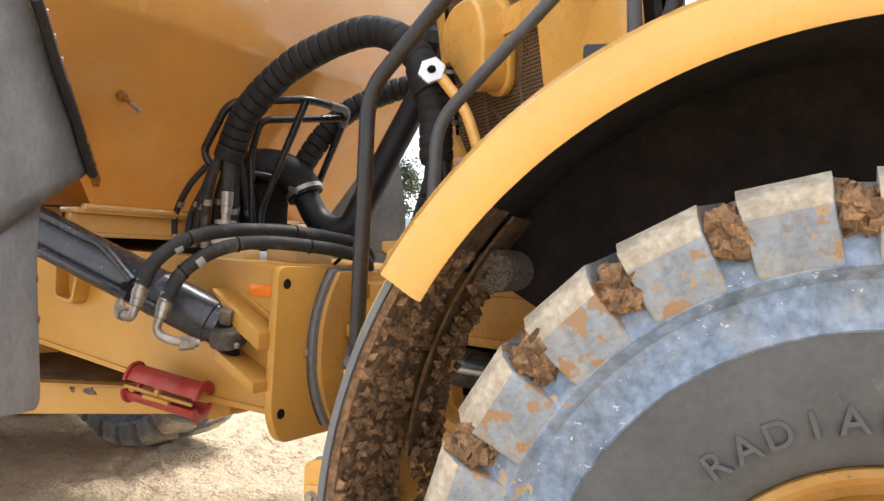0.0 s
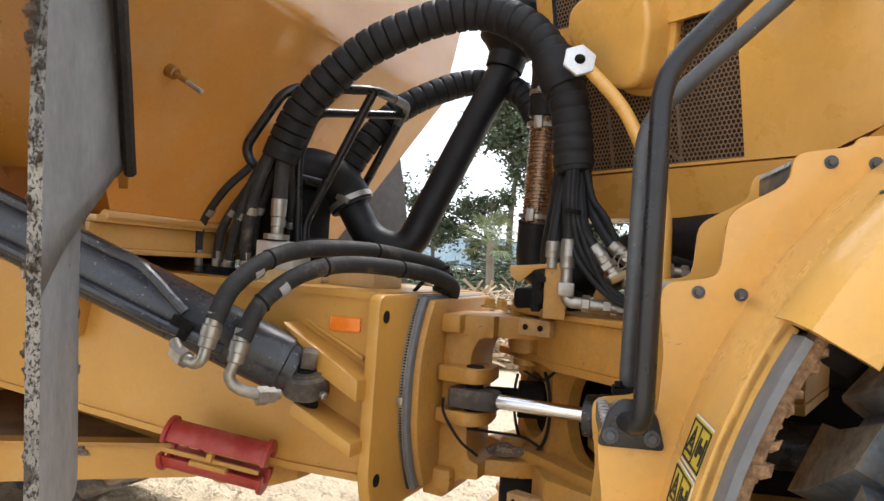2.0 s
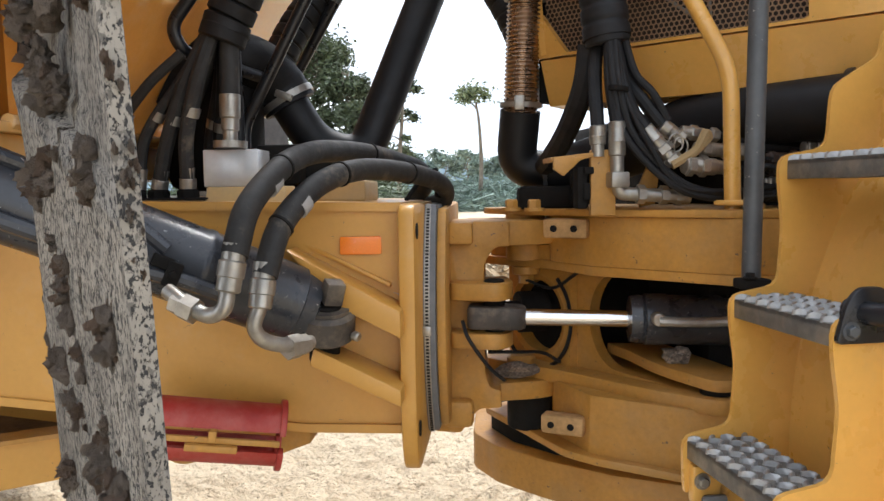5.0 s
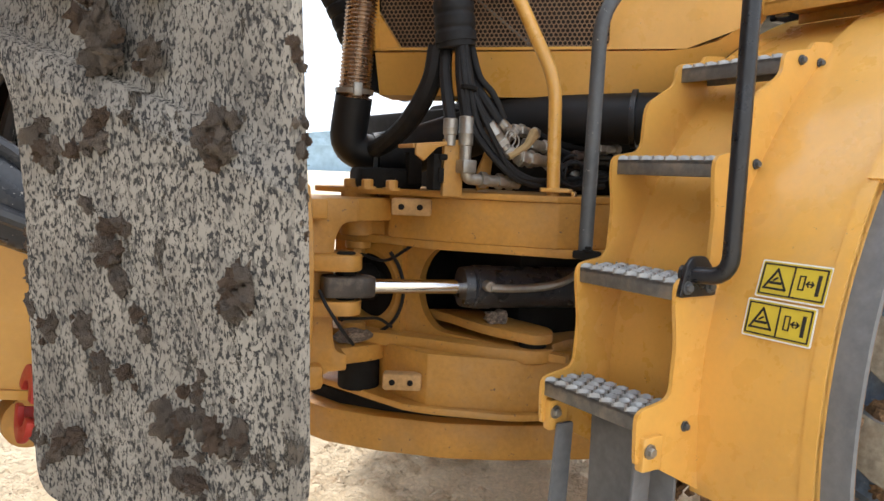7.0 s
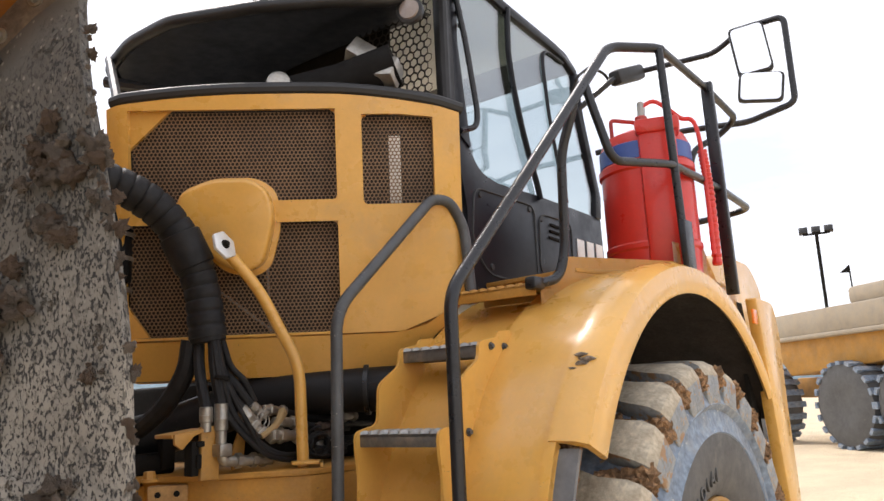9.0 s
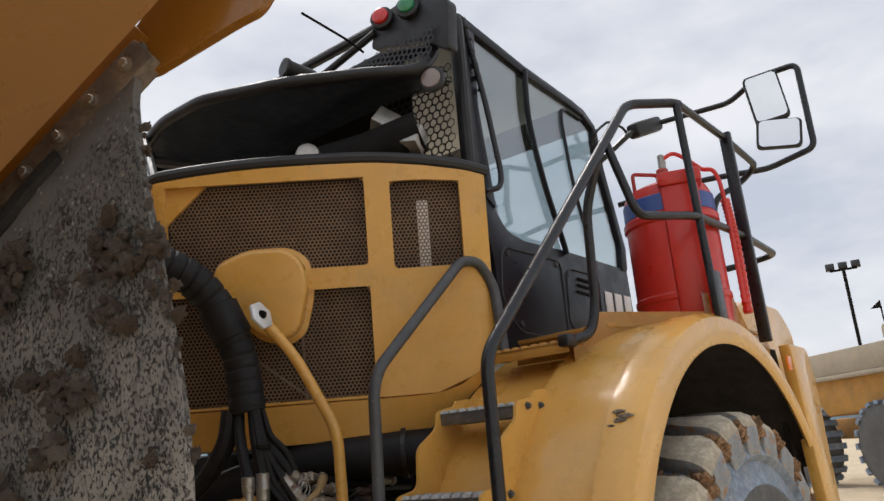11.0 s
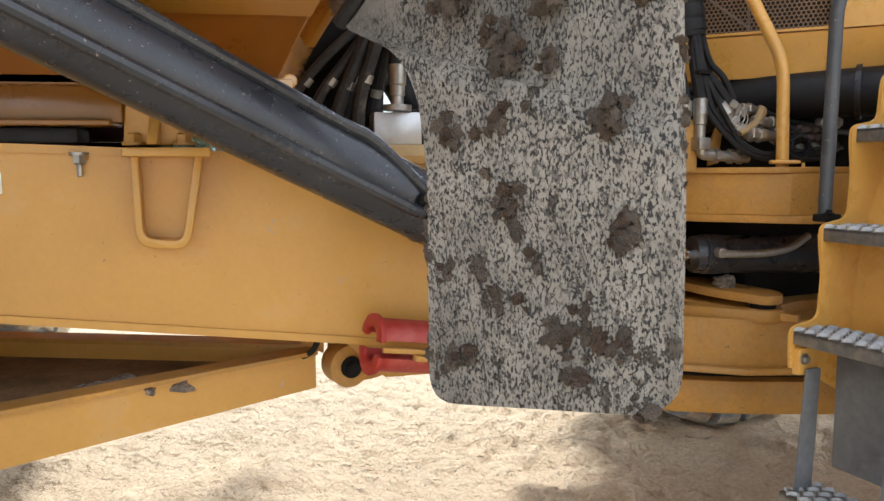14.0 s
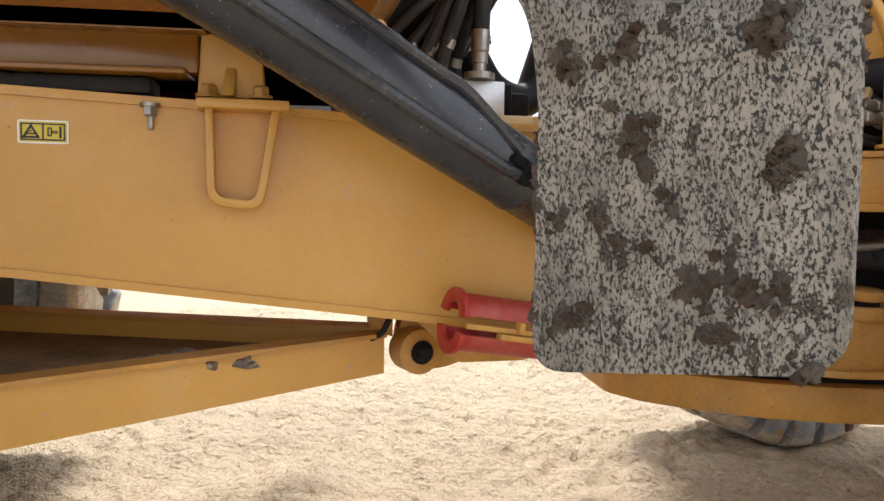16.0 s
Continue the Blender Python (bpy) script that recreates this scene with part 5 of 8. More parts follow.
bm = B()
box(bm, T3(-0.19, -0.27, 1.61), (0.03, 0.05, 0.12), (0, 0, 10), 0.004)
box(bm, T3(-0.175, -0.3, 1.66), (0.028, 0.02, 0.02), (0, 0, 10), 0.004)
box(bm, T3(-0.18, -0.295, 1.6), (0.02, 0.02, 0.05), (0, 0, 10), 0.004)
part("pressure_switch", bm, DARK, upper_box)
each("stand_bolt", YELLOW_CAST, upper_box, [lambda b_, q=q: bolt(b_, T3(*q), (0, 0, 1), 0.02, 0.03) for q in ((-0.36, -0.12, 1.544), (-0.31, -0.2, 1.544))])


def wrap_hose(pts, r, pitch=0.052):
    """A hose sleeved in overlapping spiral wrap: each turn stands a little proud."""
    line = spline(pts, 24)
    d = [0.0]
    for a, b in zip(line, line[1:]):
        d.append(d[-1] + (b - a).length)
    n = int(d[-1] / 0.0065)
    fine, j = [], 0
    for i in range(n + 1):
        s = d[-1] * i / n
        while j < len(d) - 2 and d[j + 1] < s:
            j += 1
        fine.append(line[j].lerp(line[j + 1], (s - d[j]) / max(1e-6, d[j + 1] - d[j])))

    def rad(t):
        ph = (t * d[-1] / pitch) % 1.0
        edge = min(ph, 1 - ph)
        return r * (0.86 + 0.14 * min(1, edge * 9) + 0.015 * math.sin(t * 40))

    bm_ = B()
    sweep(bm_, fine, rad, 20)
    return part("wrapped_hose", bm_, RUBBER_HOSE, truck, "thick black hose bundle in spiral wrap", sharp=50)


BIG = [(-0.563, -0.33, 2.075), (-0.545, -0.326, 2.135), (-0.45, -0.33, 2.29), (-0.25, -0.28, 2.485), (0.0, -0.22, 2.605), (0.18, -0.19, 2.63), (0.36, -0.2, 2.55), (0.47, -0.215, 2.42), (0.535, -0.23, 2.25), (0.562, -0.24, 2.05)]
hose_near = wrap_hose(BIG, 0.07)
FAR = [(-0.58, 0.13, 1.9), (-0.54, 0.17, 2.1), (-0.43, 0.25, 2.31), (-0.306, 0.33, 2.43), (-0.13, 0.47, 2.535), (0.05, 0.49, 2.525), (0.171, 0.45, 2.45), (0.26, 0.4, 2.32), (0.36, 0.36, 2.1)]
hose_far = wrap_hose(FAR, 0.06)
bm = B()  # strap and hexagon plate
sp, sq = Vector((0.455, -0.213, 2.445)), Vector((0.515, -0.225, 2.32))
rod(bm, sp, sq, 0.079, 24)
strap = part("hose_strap", bm, RUBBER_HOSE, hose_near)
bm = B()
hx = axes((0.582, -0.335, 2.392), (0.93, 0.36, 0), (-0.15, 0.3, 0.95))
prism(bm, [(math.cos(radians(60 * i + 20)) * 0.058, math.sin(radians(60 * i + 20)) * 0.062) for i in range(6)], 0.014, hx, 0.003)
hexp = part("clamp_plate", bm, ZINC_PLATE, hose_near, "hexagonal white zinc plate")
bm = B()
nn = hx.to_3x3() @ Vector((0, 0, 1))
nn = nn if nn.y < 0 else -nn
bolt(bm, hx.translation + nn * 0.007, nn, 0.012, 0.014)
part("plate_bolt", bm, DARK, hexp)
for p0, p1, r, own in (((-0.575, -0.332, 2.055), (-0.559, -0.33, 2.1), 0.07, hose_near), ((0.565, -0.24, 2.03), (0.56, -0.24, 2.065), 0.066, hose_near)):
    bm = B()
    rod(bm, p0, p1, r, 20, 0.006)
    part("end_collar", bm, RUBBER_HOSE, own)

# tails of the near bundle at the front end, with their steel couplings
def coupling(p0, p1, r, hexes=(0.0, 0.62), mat=None):
    """A steel hose coupling: a crimped sleeve between hexagon nuts."""
    p0, p1 = Vector(p0), Vector(p1)
    d_, ll = (p1 - p0).normalized(), (p1 - p0).length
    b_ = B()
    revolve(b_, [(0, r * 0.8), (0.003, r), (ll * 0.34, r), (ll * 0.36, r * 1.06), (ll * 0.4, r), (ll * 0.6, r * 0.98), (ll * 0.62, r * 0.8), (ll, r * 0.78)], p0, d_, 16)
    ob_ = part("steel_coupling", b_, mat or STEEL, hose_near)
    for h_ in hexes:
        b_ = B()
        q = p0 + d_ * (ll * h_)
        revolve(b_, [(0, r * 1.1), (0.003, r * 1.28), (0.022, r * 1.28), (0.025, r * 1.1)], q, d_, 6)
        part("hex_nut", b_, mat or STEEL, ob_)
    return ob_


def front_tail(pts, r, mat=None):
    b_ = B()
    hose(b_, pts, r, 10)
    return part("hose_tail", b_, mat or RUBBER_HOSE, hose_near)


COL = Vector((0.565, -0.25, 2.04))  # foot of the wrapped bundle
front_tail([COL + Vector((-0.03, 0.03, 0)), (0.525, -0.25, 1.93), T3(-0.144, -0.29, 1.78)], 0.021)
coupling(T3(-0.144, -0.29, 1.79), T3(-0.144, -0.29, 1.7), 0.024, ())
front_tail([COL + Vector((0.0, -0.03, 0)), (0.565, -0.3, 1.92), T3(-0.093, -0.31, 1.79)], 0.021)
coupling(T3(-0.093, -0.31, 1.8), T3(-0.093, -0.31, 1.64), 0.025, ())
front_tail([COL + Vector((0.02, 0.0, 0)), (0.6, -0.27, 1.92), T3(-0.045, -0.3, 1.83), T3(-0.012, -0.32, 1.775)], 0.022)
coupling(T3(-0.014, -0.32, 1.78), T3(0.065, -0.34, 1.682), 0.024, (0.55, 0.86))
front_tail([COL + Vector((0.035, 0.02, 0)), (0.625, -0.24, 1.93), T3(0.0, -0.28, 1.86), T3(0.047, -0.3, 1.79)], 0.02)
coupling(T3(0.045, -0.3, 1.79), T3(0.105, -0.31, 1.745), 0.023, (0.7,))
front_tail([COL + Vector((0.045, -0.01, 0)), (0.64, -0.27, 1.94), T3(0.02, -0.3, 1.88), T3(0.062, -0.31, 1.8)], 0.012)
for pts, r in (([COL + Vector((0.01, -0.04, 0)), (0.585, -0.32, 1.9), (0.625, -0.33, 1.76), T3(0.04, -0.36, 1.65), T3(0.13, -0.37, 1.6), T3(0.27, -0.37, 1.585), T3(0.5, -0.36, 1.6)], 0.012),
               ([COL + Vector((-0.005, -0.04, 0)), (0.57, -0.32, 1.9), (0.6, -0.33, 1.76), T3(0.02, -0.36, 1.64), T3(0.12, -0.37, 1.585), T3(0.28, -0.37, 1.57), T3(0.5, -0.36, 1.58)], 0.011),
               ([COL + Vector((0.02, -0.03, 0)), (0.6, -0.32, 1.88), T3(-0.01, -0.36, 1.72), T3(0.06, -0.37, 1.62), T3(0.16, -0.375, 1.595), T3(0.3, -0.375, 1.6), T3(0.5, -0.36, 1.62)], 0.009)):
    front_tail(pts, r)
# thick hose that swings down to the black elbow
front_tail([COL + Vector((-0.05, 0.06, 0)), (0.5, -0.17, 1.92), (0.46, -0.08, 1.8), (0.42, 0.06, 1.72), (0.4, 0.2, 1.69)], 0.036)
# couplings that run along behind the post
coupling(T3(0.1, -0.31, 1.77), T3(0.22, -0.3, 1.758), 0.018, (0.25, 0.8))
coupling(T3(0.13, -0.34, 1.72), T3(0.29, -0.33, 1.708), 0.02, (0.12, 0.55, 0.85))
coupling(T3(0.085, -0.36, 1.672), T3(0.25, -0.35, 1.66), 0.025, (0.05, 0.3, 0.85))
coupling(T3(0.35, -0.34, 1.686), T3(0.47, -0.33, 1.691), 0.017, (0.1, 0.7), BROWN_PIPE)
coupling(T3(0.47, -0.34, 1.72), T3(0.6, -0.33, 1.72), 0.018, (0.05, 0.3, 0.75))
coupling(T3(0.35, -0.35, 1.655), T3(0.47, -0.34, 1.66), 0.016, (0.1, 0.75), BROWN_PIPE)
coupling(T3(0.34, -0.35, 1.62), T3(0.47, -0.34, 1.625), 0.013, (0.1, 0.75))
for pts, r in (([T3(0.215, -0.3, 1.758), T3(0.32, -0.28, 1.735), T3(0.42, -0.27, 1.72), T3(0.62, -0.25, 1.7)], 0.014), ([T3(0.285, -0.33, 1.708), T3(0.36, -0.32, 1.69), T3(0.6, -0.28, 1.67)], 0.015),
               ([T3(0.245, -0.35, 1.66), T3(0.34, -0.34, 1.635), T3(0.62, -0.3, 1.62)], 0.017), ([T3(0.46, -0.33, 1.69), T3(0.55, -0.32, 1.69), T3(0.75, -0.28, 1.68)], 0.013)):
    front_tail(pts, r)
bm = B()  # elbow block and pipe at the foot of the couplings
box(bm, T3(-0.093, -0.315, 1.632), (0.055, 0.055, 0.045), (0, 0, 13), 0.006)
sweep(bm, fillet([T3(-0.093, -0.315, 1.63), T3(-0.088, -0.315, 1.592), T3(0.12, -0.33, 1.58)], 0.02), 0.02, 14)
for k_ in (-0.04, 0.03, 0.075):
    revolve(bm, [(0, 0.02), (0.002, 0.028), (0.024, 0.028), (0.026, 0.02)], T3(k_, -0.322, 1.588 - 0.05 * k_), T3(1, -0.05, -0.05) - T3(0, 0, 0), 6)
part("elbow_coupling", bm, STEEL, hose_near)
each("safety_clip", STEEL, hose_near, [lambda b_, q=q: sweep(b_, [T3(q[0] + 0.022 * math.cos(a_ * 0.5236), -0.335, q[1] + 0.026 * math.sin(a_ * 0.5236)) for a_ in range(13)], 0.003, 6) for q in ((0.075, 1.735), (0.09, 1.725))])
bm = B()  # canvas tie
tube(bm, [T3(0.05, -0.36, 1.67), T3(0.12, -0.37, 1.71), T3(0.15, -0.365, 1.765), T3(0.165, -0.36, 1.75), T3(0.1, -0.365, 1.69)], 0.013, 0.02, 8)
part("cloth_tie", bm, material("tan_cloth_strip", (0.36, 0.25, 0.12), 0.9), hose_near)
bm = B()  # ties round the thin hoses
rod(bm, (0.582, -0.32, 1.885), (0.584, -0.32, 1.9), 0.03, 14, 0.002)
part("cable_tie", bm, DARK, hose_near)

# yellow bent post that carries the hose
bm = B()
tube(bm, [(0.6, -0.31, 2.38), (0.735, -0.315, 2.235), (0.885, -0.36, 1.93), (0.9, -0.36, 1.37)], 0.023, 0.08, 16)
post = part("hose_post", bm, YELLOW, truck, "bent yellow tube post")
bm = B()
rod(bm, (0.899, -0.36, 1.555), (0.899, -0.36, 1.57), 0.05, 20, 0.003)
box(bm, (0.905, -0.37, 1.562), (0.1, 0.1, 0.012), (0, 0, -35), 0.004)
box(bm, (0.905, -0.37, 1.36), (0.12, 0.1, 0.02), (0, 0, -35), 0.004)
box(bm, (0.955, -0.4, 1.46), (0.012, 0.08, 0.2), (0, 0, -35), 0.004)
part("post_clamp", bm, YELLOW, post)

# -- hose ends, valve block and guard on the rear half --
bm = B()
box(bm, (-0.555, -0.285, 1.685), (0.165, 0.14, 0.11), (0, 0, 3), 0.004)
valve_block = part("valve_block", bm, ALU, truck, "pale machined aluminium valve block")
bm = B()
prism(bm, [(-0.28, 1.575), (-0.28, 1.63), (-0.37, 1.63), (-0.4, 1.575)], 0.24, yz(-0.5), 0.004)
prism(bm, rounded([(-0.25, 1.58), (-0.25, 1.645), (0.0, 1.645), (0.0, 1.58)], 0.01), 0.2, yz(-0.27), 0.01)
part("block_bracket", bm, material("cream_yellow_plate", (0.6, 0.42, 0.17), 0.6, dust=DUST, dust_amount=0.2), truck)
bm = B()
revolve(bm, [(0, 0.05), (0.02, 0.05), (0.022, 0.022), (0.05, 0.022), (0.052, 0.026), (0.085, 0.026), (0.09, 0.03), (0.155, 0.031), (0.16, 0.024)], (-0.553, -0.345, 1.745), (0.02, 0.0, 1), 18)
part("hose_fitting", bm, STEEL, valve_block)
bm = B()
hose(bm, [(-0.55, -0.345, 1.9), (-0.548, -0.345, 2.0), (-0.55, -0.34, 2.12)], 0.029, 12)
part("block_hose", bm, HOSE_DUSTY, valve_block)
TAIL2 = [([(-0.58, -0.36, 2.1), (-0.63, -0.38, 1.95), (-0.68, -0.36, 1.78), (-0.69, -0.34, 1.62)], 0.023),
         ([(-0.6, -0.34, 2.1), (-0.68, -0.36, 1.93), (-0.75, -0.34, 1.76), (-0.79, -0.32, 1.62)], 0.023),
         ([(-0.6, -0.33, 2.08), (-0.71, -0.34, 1.93), (-0.82, -0.33, 1.78), (-0.85, -0.32, 1.62)], 0.018),
         ([(-0.59, -0.3, 2.1), (-0.66, -0.28, 1.95), (-0.72, -0.26, 1.8), (-0.74, -0.22, 1.62)], 0.022),
         ([(-0.68, -0.37, 2.02), (-0.79, -0.38, 1.92), (-0.9, -0.36, 1.78), (-0.92, -0.34, 1.62)], 0.016),
         ([(-0.57, -0.31, 2.08), (-0.6, -0.26, 1.9), (-0.63, -0.22, 1.76), (-0.62, -0.18, 1.63)], 0.024),
         ([(-0.58, -0.28, 2.08), (-0.63, -0.22, 1.92), (-0.68, -0.17, 1.77), (-0.69, -0.14, 1.63)], 0.022),
         ([(-0.58, -0.25, 2.06), (-0.62, -0.16, 1.9), (-0.65, -0.1, 1.76), (-0.66, -0.06, 1.63)], 0.02)]
for pts, r in TAIL2:
    bm = B()
    hose(bm, pts, r, 10)
    ob = part("hose_tail", bm, HOSE_DUSTY, truck)
    a, b = Vector(pts[-1]), Vector(pts[-2])
    fitting(ob, a - (b - a).normalized() * 0.02, a + (b - a).normalized() * 0.07, r * 1.15, 12)
    bm = B()
    m_ = Vector(pts[1]).lerp(Vector(pts[2]), 0.5)
    dd = (Vector(pts[2]) - Vector(pts[1])).normalized()
    rod(bm, m_, m_ + dd * 0.03, r * 1.06, 12, 0.001)
    part("hose_label", bm, STEEL, ob)
bm = B()
for x, y in ((-0.69, -0.34), (-0.79, -0.32), (-0.86, -0.33), (-0.74, -0.22)):
    rod(bm, (x, y, 1.575), (x, y, 1.625), 0.035, 8, 0.006)
box(bm, (-0.76, -0.28, 1.59), (0.3, 0.22, 0.02), (0, 0, 0), 0.003)
part("manifold_foot", bm, DARK, truck)

# added dark box that blacks out the sky between the hose tails
bm = B()
box(bm, (-0.73, 0.02, 1.8), (0.3, 0.22, 0.36), (0, 0, 0), 0.05)
part("swivel_block", bm, DARK, truck)
# black tube guard over the hoses
each("guard_tube", RAIL_BLACK, tagged(new("tube_guard"), "black bent tube guard over the hoses"), [
    lambda b_: tube(b_, [(-0.56, -0.02, 2.0), (-0.69, -0.34, 2.03), (-0.715, -0.36, 2.1), (-0.525, -0.385, 2.325), (-0.29, -0.09, 2.375), (-0.3, 0.22, 2.375), (-0.545, 0.29, 2.0)], 0.0195, 0.075, 14),
    lambda b_: tube(b_, [(-0.3, -0.1, 2.37), (-0.6, -0.075, 1.83), (-0.6, -0.075, 1.66)], 0.0195, 0.04, 14),
    lambda b_: tube(b_, [(-0.6, -0.12, 1.68), (-0.59, -0.17, 2.1), (-0.495, -0.205, 2.265), (-0.315, 0.18, 2.33)], 0.018, 0.05, 14)])
tube_guard = bpy.data.objects["tube_guard"]
tube_guard.parent = truck
bm = B()
tube(bm, [(-0.293, 0.06, 2.375), (-0.3, 0.22, 2.375), (-0.35, 0.234, 2.299)], 0.0215, 0.075, 12)
part("guard_patch", bm, RAIL_GREY, tube_guard)
bm = B()
box(bm, (-0.47, -0.1, 1.7), (0.14, 0.1, 0.13), (0, 0, 0), 0.01)
box(bm, (-0.42, 0.05, 1.68), (0.22, 0.2, 0.14), (0, 0, 0), 0.02)
box(bm, (-0.52, -0.2, 1.65), (0.04, 0.07, 0.13), (0, 0, 0), 0.006)
part("rotary_joint", bm, DARK, truck)

# big black pipe from the front half to the body
bm = B()
sweep(bm, fillet([(0.085, 0.47, 2.65), (0.067, 0.448, 2.6), (-0.098, 0.326, 2.162), (-0.255, 0.21, 1.735), (-0.42, 0.17, 1.775), (-0.535, 0.15, 1.97)], 0.085, 10), 0.069, 24)
exhaust_tube = part("exhaust_tube", bm, PIPE_BLACK, truck, "matt black exhaust tube with an elbow")
bm = B()
sweep(bm, spline([(-0.505, 0.155, 1.92), (-0.545, 0.14, 1.99), (-0.6, 0.07, 2.05), (-0.68, -0.01, 2.06), (-0.79, -0.05, 2.02), (-0.9, -0.06, 1.95)], 6), 0.097, 24)
part("rubber_elbow", bm, RUBBER_HOSE, exhaust_tube)
bm = B()
cdir = Vector((-0.5, -0.1, 0.86)).normalized()
revolve(bm, [(0, 0.098), (0.0, 0.103), (0.024, 0.103), (0.024, 0.098)], (-0.51, 0.153, 1.93), cdir, 28)
band = part("band_clamp", bm, STEEL, exhaust_tube)
bm = B()
box(bm, (-0.5, 0.05, 1.945), (0.06, 0.02, 0.025), (0, 20, 0), 0.003)
part("clamp_screw", bm, STEEL, band)
bm = B()
revolve(bm, [(0.0, 0.069), (0.005, 0.084), (0.07, 0.088), (0.1, 0.115), (0.13, 0.15), (0.19, 0.155), (0.22, 0.13), (0.3, 0.12)], (0.06, 0.443, 2.58), (0.2, 0.15, 0.97), 28)
part("ball_joint", bm, PIPE_BLACK, exhaust_tube)
bm = B()  # black hood bracket above
prism(bm, rounded([(0.0, 2.8), (0.02, 3.0), (0.14, 3.05), (0.4, 3.0), (0.42, 2.8)], [0.02, 0.08, 0.06, 0.08, 0.02]), 0.1, axes((0, 0.5, 0), (1, 0.0, 0), (0, 0, 1)), 0.01)
part("pipe_cover", bm, GUARD_BLACK, truck)

# upright exhaust with bellows
bm = B()
rod(bm, (0.337, 0.19, 2.31), (0.352, 0.185, 2.85), 0.07, 28)
riser = part("exhaust_riser", bm, PIPE_BLACK, truck, "black upright exhaust pipe with a brown corrugated section")
bm = B()
n_ = 220
sweep(bm, [Vector((0.316, 0.215, 1.88)).lerp(Vector((0.338, 0.19, 2.32)), i / n_) for i in range(n_ + 1)], lambda t: 0.06 + 0.003 * math.sin(t * 2 * math.pi * 30), 28)
part("bellows", bm, COPPER, riser, "shiny brown corrugated metal bellows", sharp=60)
for x_, y_, z_ in ((0.317, 0.214, 1.9), (0.336, 0.192, 2.27), (0.34, 0.19, 2.4), (0.344, 0.19, 2.5)):
    bm = B()
    revolve(bm, [(0, 0.07), (0, 0.0745), (0.018, 0.0745), (0.018, 0.07)], (x_, y_, z_), (0.04, -0.04, 1), 28)
    ob = part("band_clamp", bm, STEEL, riser)
    bm = B()
    box(bm, (x_ - 0.005, y_ - 0.08, z_ + 0.01), (0.034, 0.022, 0.05 if z_ < 2.35 else 0.022), (0, 0, 0), 0.004)
    part("clamp_screw", bm, STEEL, ob)
bm = B()
sweep(bm, fillet([(0.317, 0.214, 1.89), (0.298, 0.262, 1.68), (0.5, 0.245, 1.675)], 0.09, 10), 0.072, 24)
part("lower_elbow", bm, PIPE_BLACK, riser)
for q_ in (0.0, 0.05):
    bm = B()
    revolve(bm, [(0, 0.073), (0, 0.078), (0.015, 0.078), (0.015, 0.073)], (0.4 + q_, 0.252, 1.665), (1.0, -0.1, 0.05), 28)
    part("elbow_band", bm, RAIL_GREY, riser)
bm = B()
box(bm, (0.42, 0.1, 1.58), (0.24, 0.2, 0.08), (0, 0, 0), 0.02)
box(bm, (0.5, 0.0, 1.62), (0.05, 0.05, 0.12), (0, 0, 0), 0.004)
part("control_valve", bm, DARK, upper_box)

# added near-black blocks for the shade behind the couplings; coiled wires
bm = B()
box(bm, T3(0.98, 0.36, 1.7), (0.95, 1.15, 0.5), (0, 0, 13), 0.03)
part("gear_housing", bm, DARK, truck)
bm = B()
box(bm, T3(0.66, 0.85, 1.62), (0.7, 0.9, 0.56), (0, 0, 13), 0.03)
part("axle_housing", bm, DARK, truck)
random.seed(14)
for k in range(8):
    c_ = Vector((0.325 + 0.004 * k, -0.385 + 0.006 * k, 1.628 + random.uniform(-0.012, 0.012)))
    ra, rb, ph = random.uniform(0.04, 0.062), random.uniform(0.03, 0.05), random.uniform(0, 1)
    bm = B()
    loop = [T3(c_.x + ra * math.cos(2 * math.pi * (i / 8 + ph)), c_.y + 0.012 * math.sin(i * 1.7), c_.z + rb * math.sin(2 * math.pi * (i / 8 + ph))) for i in range(10)]
    hose(bm, loop + [T3(c_.x + 0.12, c_.y + 0.02, c_.z - 0.02), T3(c_.x + 0.3, c_.y + 0.06, c_.z)], 0.0055, 6, 5)
    part("coiled_wire", bm, RUBBER_HOSE, hose_near)

# black cross pipe under the radiator shroud
bm = B()
sweep(bm, fillet([(0.42, 0.255, 1.664), (0.56, 0.24, 1.69), T3(0.3, -0.1, 1.83), T3(0.75, -0.72, 1.83)], 0.13, 10), 0.094, 28)
cross_pipe = part("intake_pipe", bm, PIPE_BLACK, truck)
# added black block that stands for the darkness under the shroud
bm = B()
box(bm, T3(0.8, 0.36, 1.73), (0.3, 1.1, 0.76), (0, 0, 13), 0.03)
part("engine_block", bm, PIPE_BLACK, truck)
bm = B()
pdir = (T3(0.75, -0.72, 1.83) - T3(0.3, -0.1, 1.83)).normalized()
for k in (0.42, 0.56):
    revolve(bm, [(0, 0.102), (0, 0.107), (0.02, 0.107), (0.02, 0.102)], T3(0.3, -0.1, 1.83) + pdir * k, pdir, 28)
box(bm, T3(0.52, -0.53, 1.84), (0.08, 0.03, 0.04), (0, 0, -40), 0.004)
part("band_clamp", bm, RAIL_BLACK, cross_pipe)

# -- wheels --
WR = 0.965  # outer radius


